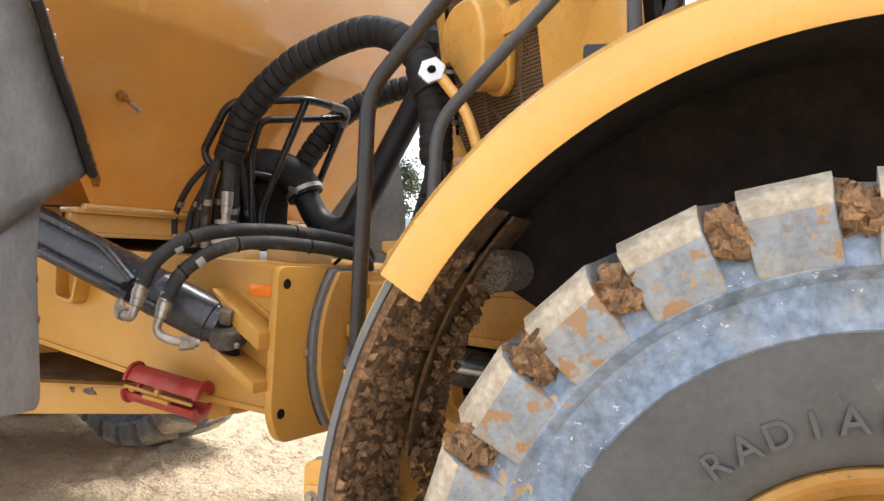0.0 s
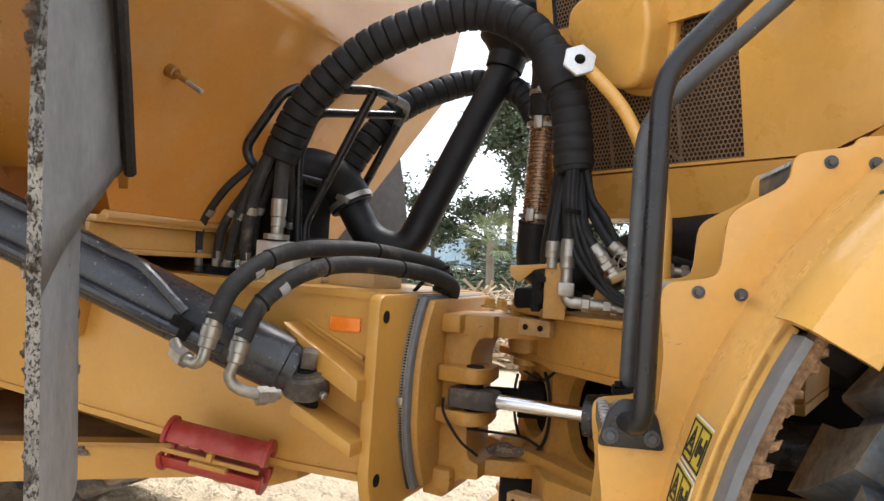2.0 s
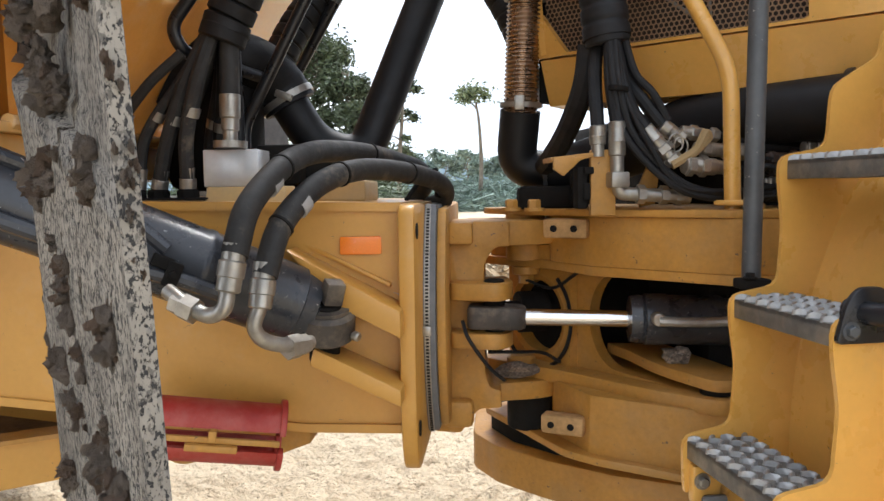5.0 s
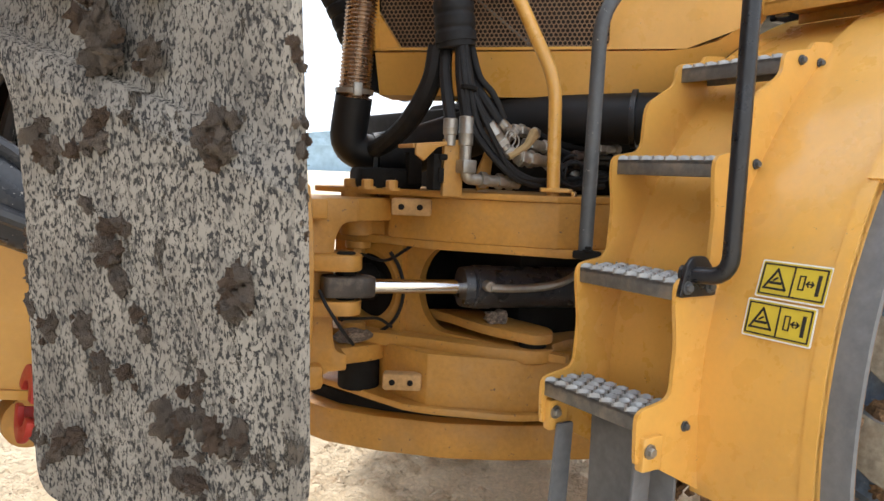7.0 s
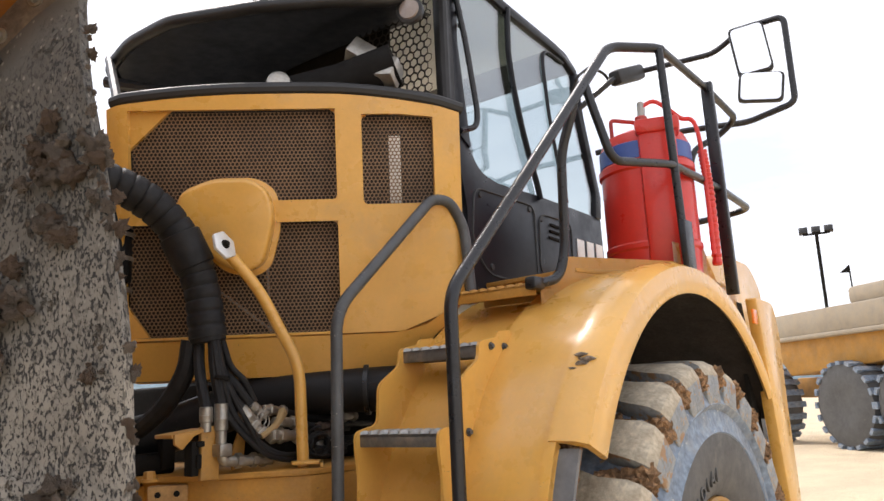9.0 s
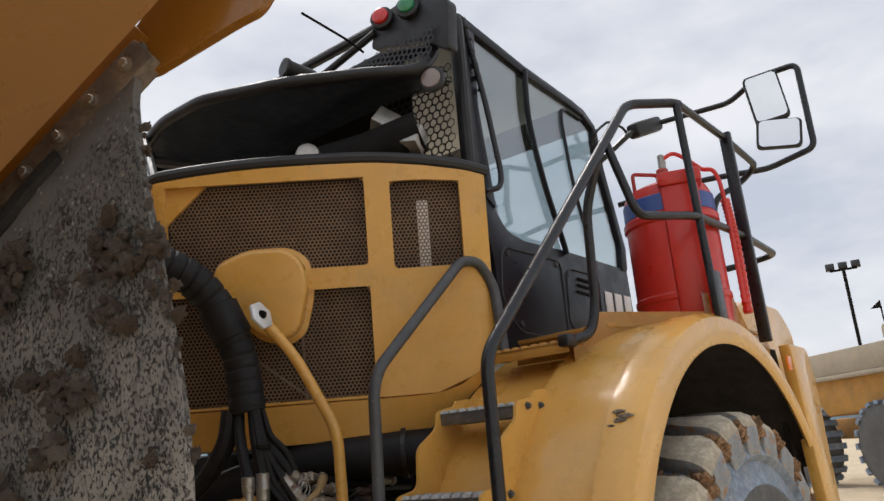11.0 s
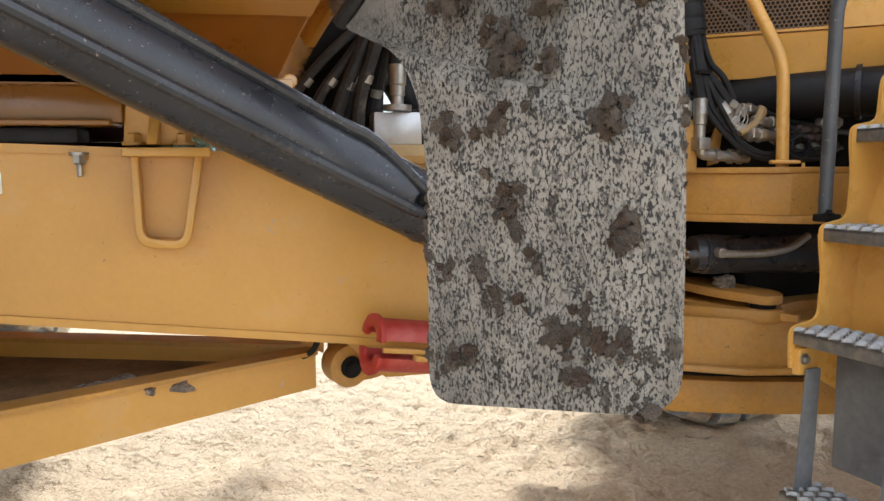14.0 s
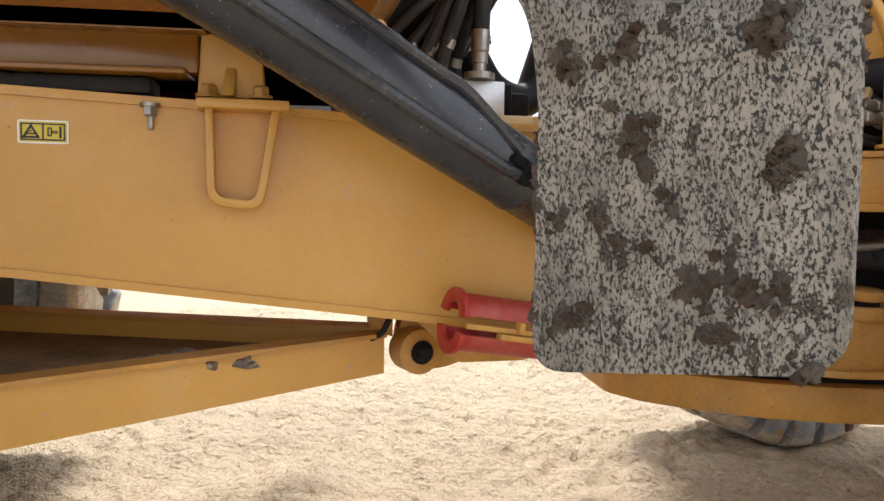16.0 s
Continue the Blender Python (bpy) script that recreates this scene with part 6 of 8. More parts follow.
def tyre_wheel(m, detailed, outward=-1):
    """A wide earthmover wheel. Its axle runs along y; outward is the side that shows."""
    bm_ = B()
    w = 0.36
    half_ = [(w - 0.11, 0.405), (w - 0.045, 0.412), (w - 0.02, 0.445), (w - 0.004, 0.55), (w, 0.62), (w - 0.004, 0.66), (w + 0.002, 0.665), (w - 0.012, 0.7), (w - 0.018, 0.755), (w - 0.006, 0.765), (w + 0.006, 0.78), (w - 0.004, 0.8), (w - 0.035, 0.87), (w - 0.05, 0.89), (w - 0.12, 0.902)]
    prof = [(-y, r) for y, r in half_] + [(y, r) for y, r in half_[::-1]]
    revolve(bm_, prof, (0, 0, 0), (0, 1, 0), 72)
    for f in bm_.faces:
        c_ = f.calc_center_median()
        if math.hypot(c_.x, c_.z) < 0.655:
            f.material_index = 1
    wheel = part("wheel", bm_, [TYRE, SIDEWALL], truck, "large blue-grey tyre with muddy lugs on a yellow rim", m)
    # lugs
    n = 24

    def lug_mesh(side):
        b_ = B()
        half = math.pi / n * 0.7
        pts = []
        for y, r_in, r_out, a_mid, a_half in ((side * (w + 0.006), 0.785, 0.83, 0.0, half * 0.9), (side * (w + 0.002), 0.785, WR - 0.065, 0.0, half * 0.97), (side * (w - 0.02), 0.8, WR - 0.025, 0.004, half * 1.0), (side * (w - 0.06), 0.83, WR - 0.003, 0.01, half), (side * 0.19, 0.87, WR, 0.03, half * 0.86), (side * 0.03, 0.88, WR, 0.11, half * 0.62)):
            ring = []
            for a, r in ((a_mid - a_half * 1.08, r_in), (a_mid + a_half * 1.08, r_in), (a_mid + a_half, r_out), (a_mid - a_half, r_out)):
                ring.append(b_.verts.new((math.sin(a) * r, y, math.cos(a) * r)))
            pts.append(ring)
        for p, q in zip(pts, pts[1:]):
            for i in range(4):
                b_.faces.new((p[i], p[(i + 1) % 4], q[(i + 1) % 4], q[i]))
        b_.faces.new(pts[0][::-1]), b_.faces.new(pts[-1])
        b_.normal_update()
        add_bevel(b_, b_.verts[:], 0.017, 3)
        b_.normal_update()
        for f in b_.faces:  # the tread face and shoulder carry a film of pale mud
            f.material_index = 1 if abs(f.normal.z) > 0.3 else 0
        return mesh_of(b_, "lug", [LUG, LUG_TOP], 50)

    for side in (-1, 1):
        me = lug_mesh(side)
        for i in range(n):
            ob = new("lug", me)
            ob.parent = wheel
            ob.matrix_local = pose(0, 0, 0, 0, 360 / n * (i + (0.5 if side > 0 else 0)), 0)
    # rim
    bm_ = B()
    o = outward
    revolve(bm_, [(o * 0.24, 0.415), (o * 0.325, 0.408), (o * 0.335, 0.395), (o * 0.325, 0.38), (o * 0.29, 0.372), (o * 0.285, 0.35), (o * 0.31, 0.342), (o * 0.305, 0.325), (o * 0.2, 0.315), (o * 0.16, 0.29), (o * 0.15, 0.2), (o * 0.19, 0.17), (o * 0.27, 0.165), (o * 0.29, 0.13), (o * 0.29, 0.0)], (0, 0, 0), (0, 1, 0), 48)
    part("rim", bm_, YELLOW_CAST, wheel)
    each("wheel_nut", YELLOW_CAST, wheel, [lambda b_, a=2 * math.pi * i / 20: bolt(b_, (math.cos(a) * 0.25, o * 0.155, math.sin(a) * 0.25), (0, o, 0), 0.014, 0.02) for i in range(20)])
    if detailed:
        # mud packed between the lugs, and raised lettering
        bm_ = B()
        random.seed(3)
        for side in (-1,):
            for i in range(n):
                a0_ = 2 * math.pi * (i + 0.5) / n + 0.01
                for k in range(34):
                    a = a0_ + random.uniform(-0.034, 0.034)
                    y = side * (random.uniform(0.14, w - 0.03) if k % 2 else w - random.uniform(0.012, 0.03))
                    r = random.uniform(0.88, 0.92) if k % 2 else random.uniform(0.84, 0.92)
                    blob(bm_, (math.sin(a) * r, y, math.cos(a) * r), random.uniform(0.014, 0.03), (1, 1.0, 1), i * 34 + k, 2, 0.9)
        tagged(part("packed_mud", bm_, MUD, wheel, "brown mud packed between the lugs"), kind="stuff")
        for i, ch in enumerate("RADIAL"):
            cu = bpy.data.curves.new("letter", "FONT")
            cu.body, cu.size, cu.extrude, cu.align_x, cu.bevel_depth = ch, 0.075, 0.004, "CENTER", 0.0012
            tmp = new("letter_shape", cu)
            me = bpy.data.meshes.new_from_object(tmp)
            bpy.data.objects.remove(tmp)
            me.materials.append(SIDEWALL)
            ob = new("letter", me)
            ob.parent = wheel
            a = radians(131.5 - 7.4 * i)  # about the axle, from straight ahead
            rr = 0.478
            ob.matrix_local = Matrix.Translation((math.cos(a) * rr, o * 0.352, math.sin(a) * rr)) @ Euler((radians(90), -(a - math.pi / 2), 0)).to_matrix().to_4x4()
    return wheel


AX_U, AX_Z = 1.355, 0.92
front_near = tyre_wheel(TM @ pose(AX_U, -1.28, AX_Z), True)
tyre_wheel(TM @ pose(AX_U, 1.28, AX_Z, 0, 5, 0), False, 1)
for x in (-3.15, -4.9):
    tyre_wheel(pose(x, 1.28, AX_Z, 0, 3, 0), False, 1)
    tyre_wheel(pose(x, -1.28, AX_Z, 0, 8, 0), False, -1)

# -- fender with its ladder --
FC = (1.413, 0.996)


def arc_pt(deg, r):
    return (FC[0] + r * math.cos(radians(deg)), FC[1] + r * math.sin(radians(deg)))


def shell(bm_, d0, d1, r, v0, v1, t=0.012, n=28):
    lo, hi = [], []
    for i in range(n + 1):
        d = d0 + (d1 - d0) * i / n
        for lst, rr in ((lo, r - t), (hi, r)):
            u_, z_ = arc_pt(d, rr)
            lst.append((bm_.verts.new((u_, v0, z_)), bm_.verts.new((u_, v1, z_))))
    for i in range(n):
        bm_.faces.new((hi[i][0], hi[i + 1][0], hi[i + 1][1], hi[i][1]))
        bm_.faces.new((lo[i][1], lo[i + 1][1], lo[i + 1][0], lo[i][0]))
        for k in (0, 1):
            bm_.faces.new((lo[i][k], lo[i + 1][k], hi[i + 1][k], hi[i][k]))
    for i in (0, n):
        bm_.faces.new((lo[i][0], lo[i][1], hi[i][1], hi[i][0]))


def swept(bm_, sect, d0, d1, n=40):
    """A closed section of (across, radius) points swept round the wheel's centre."""
    rings = []
    for i in range(n + 1):
        d = d0 + (d1 - d0) * i / n
        rings.append([bm_.verts.new((arc_pt(d, r)[0], v, arc_pt(d, r)[1])) for v, r in sect])
    k = len(sect)
    for a, b in zip(rings, rings[1:]):
        for j in range(k):
            bm_.faces.new((a[j], a[(j + 1) % k], b[(j + 1) % k], b[j]))
    bm_.faces.new(rings[0][::-1]), bm_.faces.new(rings[-1])


bm = B()
shell(bm, 60, 190, 1.3, -1.49, -1.13)
fender = part("fender", bm, YELLOW, truck, "rounded yellow front fender with scraped paint", TM, 40)
bm = B()  # outer lip, with a front leg
swept(bm, [(-1.464, 1.312), (-1.55, 1.309), (-1.595, 1.285), (-1.61, 1.185), (-1.597, 1.17), (-1.583, 1.18), (-1.573, 1.255), (-1.52, 1.288), (-1.464, 1.295)], 36, 151, 48)
part("fender_lip", bm, YELLOW, fender, "", None, 50)
bm = B()  # closing plate below the lip and outer flange
swept(bm, [(-1.455, 1.306), (-1.49, 1.306), (-1.49, 1.272), (-1.455, 1.272)], 151, 190, 14)
part("lower_flange", bm, YELLOW, fender)
bm = B()  # rubber guard behind it
swept(bm, [(-1.56, 1.278), (-1.46, 1.278), (-1.46, 1.262), (-1.56, 1.262)], 151.5, 208, 20)
part("rubber_guard", bm, FLAP_BACK, fender, "grey rubber splash guard strip")
bm = B()
swept(bm, [(-1.55, 1.26), (-1.13, 1.26), (-1.13, 1.24), (-1.55, 1.24)], 140, 208, 24)
part("mud_liner", bm, MUD, fender, "inner guard plastered with brown mud")
bm = B()
swept(bm, [(-1.14, 1.225), (-0.92, 1.225), (-0.92, 1.215), (-1.14, 1.215)], 140, 176, 16)
part("inner_panel", bm, MUD, fender)
bm = B()
random.seed(8)
for i in range(1100):
    d, v_ = random.uniform(146, 204), random.uniform(-1.54, -0.93)
    u_, z_ = arc_pt(d, 1.237 if v_ < -1.16 else 1.188)
    blob(bm, (u_, v_, z_), random.choice((0.006, 0.009, 0.013, 0.018)), (1, 1, 1), i, 1, 0.8)
tagged(part("caked_mud", bm, MUD, fender, "brown mud caked inside the splash guard"), kind="stuff")
bm = B()  # inner wall of the wheel arch, its shade put into the colour
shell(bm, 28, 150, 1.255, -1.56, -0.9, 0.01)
part("arch_liner", bm, material("mud_stained_shaded_liner", (0.02, 0.014, 0.011), 0.9, var=0.5, vscale=5, grain=0.3, bump=0.5, bscale=40), fender, "mud-stained inside of the wheel arch, blackened for its shade")
# added near-black sheet for the shade deep in the arch
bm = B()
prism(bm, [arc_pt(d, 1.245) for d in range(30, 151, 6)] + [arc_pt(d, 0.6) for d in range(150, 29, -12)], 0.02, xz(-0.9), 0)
part("arch_wall", bm, bpy.data.materials["mud_stained_shaded_liner"], fender)
bm = B()  # front skirt of the fender, across a dark gap
prism(bm, rounded([(2.345, 2.22), (2.68, 2.21), (2.75, 2.04), (2.73, 1.67), (2.76, 1.0), (2.56, 1.0), (2.425, 1.68), (2.385, 2.03)], [0.02, 0.05, 0.06, 0.1, 0.02, 0.02, 0.1, 0.1]), 0.06, xz(-1.57), 0.012)
part("front_skirt", bm, YELLOW, fender)
# added near-black strip that paints the shade in the gap
bm = B()
prism(bm, [(2.3, 2.2), (2.4, 2.2), (2.44, 2.03), (2.48, 1.68), (2.6, 1.0), (2.5, 1.0), (2.36, 1.68), (2.32, 2.03)], 0.02, xz(-1.5), 0)
part("gap_seal", bm, DARK, fender)
bm = B()
box(bm, (2.27, -1.602, 2.11), (0.07, 0.012, 0.075), (0, 4, 0), 0.003)
part("marker_reflector", bm, ORANGE, fender, "small orange reflector")
bm = B()  # mud-coated end of the cross tube behind the guard
rod(bm, (0.41, -1.1, 1.627), (0.45, -0.7, 1.627), 0.062, 24, 0.01)
part("cross_tube", bm, MUD_GREY, fender, "mud-coated round tube end")
bm = B()  # scrapes with bare dark metal
for i, (du, dz, r) in enumerate(((0.455, 1.88, 0.02), (0.44, 1.868, 0.016), (0.47, 1.893, 0.018), (0.425, 1.855, 0.01))):
    th = math.atan2(dz - FC[1], du - FC[0])
    u_, z_ = FC[0] + 1.309 * math.cos(th), FC[1] + 1.309 * math.sin(th)
    blob(bm, (u_, -1.53 + 0.014 * i, z_), r, (0.8, 1.5, 0.5), i, 2, 0.5)
part("scrape_mark", bm, MUD_GREY, fender)
for k, (w_, h_, z_) in enumerate(((0.178, 0.088, 1.374), (0.178, 0.088, 1.276))):
    th = math.asin((z_ - FC[1]) / 1.3)
    u_ = FC[0] - 1.3 * math.cos(th)
    nrm = Vector((-math.cos(th), 0, math.sin(th)))
    mm = axes(Vector((u_, -1.362 + 0.014 * k, z_)) + nrm * 0.003, (0, -1, 0), (math.sin(th), 0, math.cos(th)))
    label_plate("warning_label", w_, h_, mm, fender)

# ladder
bm = B()
shell(bm, 98, 190, 1.265, -1.15, -0.72, 0.012, 30)
ladder = part("ladder", bm, YELLOW, truck, "yellow fender ladder with serrated grey treads", TM, 40)
STEPS = [(-0.035, 1.02), (0.078, 1.348), (0.195, 1.667), (0.45, 1.96)]
for v_ in (-1.15, -0.785):
    bm = B()
    front, back = [], []
    line = []
    for i, (su, sz) in enumerate(STEPS):
        line += [(su - 0.085, sz - 0.05), (su - 0.085, sz + 0.01), (su + 0.035, sz + 0.03), (su + 0.045, sz + (0.17 if i < 3 else 0.05))]
    line.append((0.6, 2.02))
    inner = [arc_pt(d, 1.255) for d in range(126, 196, 5)]
    prism(bm, rounded([(-0.115, 0.88)] + line, 0.03, 3) + inner, 0.012, xz(v_), 0)
    part("stringer", bm, YELLOW, ladder)
def grip_strip(b_, su, sz, v0, v1, ph):
    """A wavy upright crest that runs along a tread."""
    n = int((v1 - v0) / 0.006)
    rings = []
    for i in range(n + 1):
        v_ = v0 + (v1 - v0) * i / n
        w_ = 2 * math.pi * (v_ - v0) / 0.045 + ph
        u_, h_ = su + 0.011 * math.sin(w_), 0.006 + 0.007 * abs(math.cos(w_))
        rings.append([b_.verts.new((u_ + a, v_, sz + z)) for a, z in ((-0.005, -0.002), (-0.0025, h_), (0.0025, h_), (0.005, -0.002))])
    for p, q in zip(rings, rings[1:]):
        for k in range(4):
            b_.faces.new((p[k], p[(k + 1) % 4], q[(k + 1) % 4], q[k]))
    b_.faces.new(rings[0][::-1]), b_.faces.new(rings[-1])


def tread(su, sz, depth, v0, v1, mat=None, label="serrated grey steel tread"):
    b_ = B()
    box(b_, (su, (v0 + v1) / 2, sz - 0.006), (depth, v1 - v0, 0.012), (0, 0, 0), 0.002)
    box(b_, (su - depth / 2 + 0.004, (v0 + v1) / 2, sz - 0.022), (0.008, v1 - v0, 0.044), (0, 0, 0), 0.002)
    box(b_, (su + depth / 2 - 0.004, (v0 + v1) / 2, sz - 0.022), (0.008, v1 - v0, 0.044), (0, 0, 0), 0.002)
    ob = part("tread", b_, mat or TREAD, ladder, label)
    for k in range(4):
        b_ = B()
        grip_strip(b_, su - depth / 2 + 0.014 + (depth - 0.028) * k / 3, sz, v0 + 0.004, v1 - 0.004, math.pi * (k % 2))
        part("grip_strip", b_, mat or GALV, ob, sharp=60)
    return ob


for i, (su, sz) in enumerate(STEPS):
    tread(su, sz, 0.15 if i < 2 else 0.13, -1.144, -0.79)
tread(0.8, 2.2, 0.2, -1.21, -0.84, YELLOW_CAST, "serrated yellow top tread")
BOLTS = [(su + du, sz - 0.005) for su, sz in STEPS[2:] for du in (-0.008, 0.08)] + [(-0.07, 0.94), (0.06, 0.97)]
each("step_bolt", RAIL_GREY, ladder, [lambda b_, q=q: bolt(b_, (q[0], -1.157, q[1]), (0, -1, 0), 0.0095, 0.012) for q in BOLTS])
# hanging bottom step
each("step_strap", FLAP_BACK, ladder, [lambda b_, v_=v_: prism(b_, rounded([(-0.09, 0.9), (-0.03, 0.9), (-0.05, 0.5), (-0.12, 0.5)], 0.01), 0.012, xz(v_), 0.003) for v_ in (-1.13, -0.83)], "grey flexible strap of the hanging step")
tread(-0.085, 0.5, 0.16, -1.15, -0.81)
bm = B()
prism(bm, [(-1.14, 0.96), (-0.82, 0.96), (-0.82, 0.55), (-1.14, 0.55)], 0.012, yz(0.06), 0.003)
part("kick_plate", bm, FLAP_BACK, ladder)
for v_ in (-1.157, -0.8):
    bm = B()
    box(bm, (-0.07, v_, 0.92), (0.07, 0.03, 0.09), (0, 0, 0), 0.006)
    ob = part("strap_bracket", bm, YELLOW, ladder)
    bm = B()
    bolt(bm, (-0.085, v_ - 0.016, 0.93), (0, -1, 0), 0.013, 0.014)
    part("bracket_bolt", bm, STEEL, ob)
# hand rails
bm = B()
tube(bm, [(0.086, -0.72, 1.37), (0.09, -0.73, 2.11), (0.59, -0.81, 2.6), (0.67, -0.84, 2.6), (0.74, -0.86, 2.5), (0.76, -0.87, 2.16)], 0.0225, 0.09, 14)
rail_a = part("hand_rail", bm, RAIL_GREY, truck, "worn grey tubular hand rail", TM)
bm = B()
box(bm, (0.08, -0.735, 1.375), (0.07, 0.06, 0.025), (0, 0, 0), 0.006)
bolt(bm, (0.06, -0.76, 1.39), (0, 0, 1), 0.011, 0.012)
part("rail_foot", bm, DARK, rail_a)
bm = B()
tube(bm, [(0.04, -1.13, 1.372), (0.076, -1.25, 1.372), (0.076, -1.255, 2.11), (1.18, -1.4, 3.3), (1.42, -1.53, 3.335), (1.46, -1.545, 3.335)], 0.0225, 0.07, 14)
rail_b = part("hand_rail", bm, RAIL_BLACK, truck, "black tubular hand rail worn grey at grip height", TM)
bm = B()
prism(bm, rounded([(-0.01, 1.315), (0.135, 1.315), (0.115, 1.39), (0.085, 1.42), (0.035, 1.42), (0.01, 1.39)], 0.015), 0.014, xz(-1.163), 0.003)
foot = part("rail_foot", bm, RAIL_BLACK, rail_b)
each("foot_bolt", RAIL_GREY, foot, [lambda b_, q=q: bolt(b_, (q, -1.17, 1.34), (0, -1, 0), 0.012, 0.012) for q in (0.018, 0.106)])

bm = B()
tube(bm, [(0.72, -1.215, 2.2), (0.86, -1.235, 2.23), (0.89, -1.255, 2.35), (0.865, -1.285, 2.75), (0.87, -1.36, 2.95)], 0.02, 0.07, 12)
box(bm, (0.7, -1.21, 2.2), (0.08, 0.05, 0.05), (0, 0, 0), 0.01)
part("inner_stay", bm, RAIL_BLACK, rail_b)

# deck rails
bm = B()
tube(bm, [(0.96, -1.375, 3.05), (1.0, -1.45, 2.71), (1.42, -1.55, 2.765), (2.14, -1.55, 2.78), (2.63, -1.55, 2.76), (2.66, -1.42, 2.75), (2.61, -1.3, 2.73), (2.5, -1.0, 2.7)], 0.019, 0.07, 12)
tube(bm, [(1.46, -1.545, 3.335), (2.08, -1.55, 3.33), (2.6, -1.55, 3.3), (2.63, -1.42, 3.22), (2.55, -1.3, 3.16), (2.5, -1.26, 2.95), (2.5, -1.26, 2.4)], 0.019, 0.07, 12)
deck_rail = part("deck_rail", bm, RAIL_BLACK, truck, "black tubular deck rail", TM)
bm = B()
rod(bm, (1.43, -1.545, 3.33), (1.47, -1.555, 2.3), 0.019, 14)
part("rail_post", bm, RAIL_BLACK, deck_rail)
bm = B()
box(bm, (2.095, -1.555, 2.79), (0.035, 0.06, 1.14), (0, -1.6, 0), 0.006)
part("rail_post", bm, RAIL_BLACK, deck_rail)
bm = B()
box(bm, (1.485, -1.56, 2.39), (0.1, 0.03, 0.24), (0, 0, 0), 0.005)
part("post_bracket", bm, RAIL_BLACK, deck_rail)

# deck and the fender's inner side
bm = B()
SIDE = [(0.76, -1.2, 2.2), (0.97, -1.23, 2.335), (1.17, -1.28, 2.344), (1.455, -1.5, 2.33)]
FACE = [(1.456, -1.5, 2.42), (1.86, -1.51, 2.43), (2.02, -1.51, 2.27), (2.3, -1.51, 2.25)]
for line in (SIDE, FACE):
    top_ = [bm.verts.new(q) for q in line]
    low_ = [bm.verts.new((q[0], q[1], min(q[2] - 0.02, FC[1] + math.sqrt(1.27 ** 2 - (q[0] - FC[0]) ** 2)))) for q in line]
    for k in range(len(line) - 1):
        bm.faces.new((low_[k], low_[k + 1], top_[k + 1], top_[k]))
bmesh.ops.solidify(bm, geom=bm.faces[:], thickness=0.014)
deck = part("deck", bm, YELLOW, truck, "", TM)
bm = B()
prism(bm, [(1.0, -1.24), (1.17, -1.285), (1.45, -1.49), (2.3, -1.5), (2.5, -1.4), (2.5, -0.75), (1.05, -0.75)], 0.02, xy(2.28), 0.004)
part("deck_plate", bm, YELLOW_CAST, deck)
bm = B()  # box at the deck's front
prism(bm, rounded([(2.55, 2.0), (2.55, 2.5), (2.9, 2.57), (3.45, 2.56), (3.65, 2.42), (3.72, 2.0)], 0.08), 0.5, xz(-1.05), 0.03)
part("front_box", bm, YELLOW, deck)

# -- radiator shroud: one leaning plane set askew behind the cab --
HD, HN = Vector((-0.676, 0.737, 0)), Vector((-0.737, -0.676, 0))
HUP = HN * 0.18 + Vector((0, 0, 1))
HO = Vector((0.42, -0.43, 2.078)) - HN * 0.032


def hood(s_, z_, off=0.0):
    """A place on the shroud's face: along it, up, and out of it."""
    return HO + HD * s_ + HUP * (z_ - 2.078) + HN * off


HOLES = [(-0.41, -0.11, 2.6, 2.975), (0.0, 0.84, 2.625, 3.0), (0.0, 0.865, 2.08, 2.535)]


def hood_top(s_):
    return 3.063 - 0.19 * max(0.0, 0.12 - s_) ** 2 - 0.12 * max(0.0, s_ - 0.3) ** 2


def bulge(s_):
    """The panel curls back at its two ends."""
    return -0.5 * max(0.0, -s_ - 0.42) ** 1.3 - 0.9 * max(0.0, s_ - 0.86) ** 1.2


bm = B()
ss_ = [-0.52, -0.5, -0.47, -0.44, -0.41, -0.26, -0.11, -0.06, 0.0, 0.14, 0.28, 0.42, 0.56, 0.7, 0.84, 0.865, 0.89, 0.92]
zs_ = [2.07, 2.08, 2.2, 2.32, 2.535, 2.6, 2.625, 2.8, 2.975, 3.0, 3.05]
grid_ = {}
for s_ in ss_:
    for z_ in zs_:
        zz = z_
        if z_ == 3.05:
            zz = hood_top(s_)
        elif z_ >= 2.975:
            zz = min(z_, hood_top(s_) - (0.05 if z_ < 3 else 0.025))
        if z_ < 2.3 and s_ < -0.3:
            zz = max(z_, 2.07 + 0.14 * ((-s_ - 0.3) / 0.22) ** 1.3 + {2.07: 0.0, 2.08: 0.012, 2.2: 0.04}[z_])
        grid_[s_, z_] = bm.verts.new(hood(s_, zz, bulge(s_)))
for s0_, s1_ in zip(ss_, ss_[1:]):
    for z0_, z1_ in zip(zs_, zs_[1:]):
        if any(h0 - 1e-6 <= s0_ and s1_ <= h1 + 1e-6 and h2 - 1e-6 <= z0_ and z1_ <= h3 + 1e-6 for h0, h1, h2, h3 in HOLES):
            continue
        bm.faces.new((grid_[s0_, z0_], grid_[s1_, z0_], grid_[s1_, z1_], grid_[s0_, z1_]))
bmesh.ops.recalc_face_normals(bm, faces=bm.faces)
bmesh.ops.solidify(bm, geom=bm.faces[:], thickness=0.03)
HMX = axes(HO, HD, HUP)


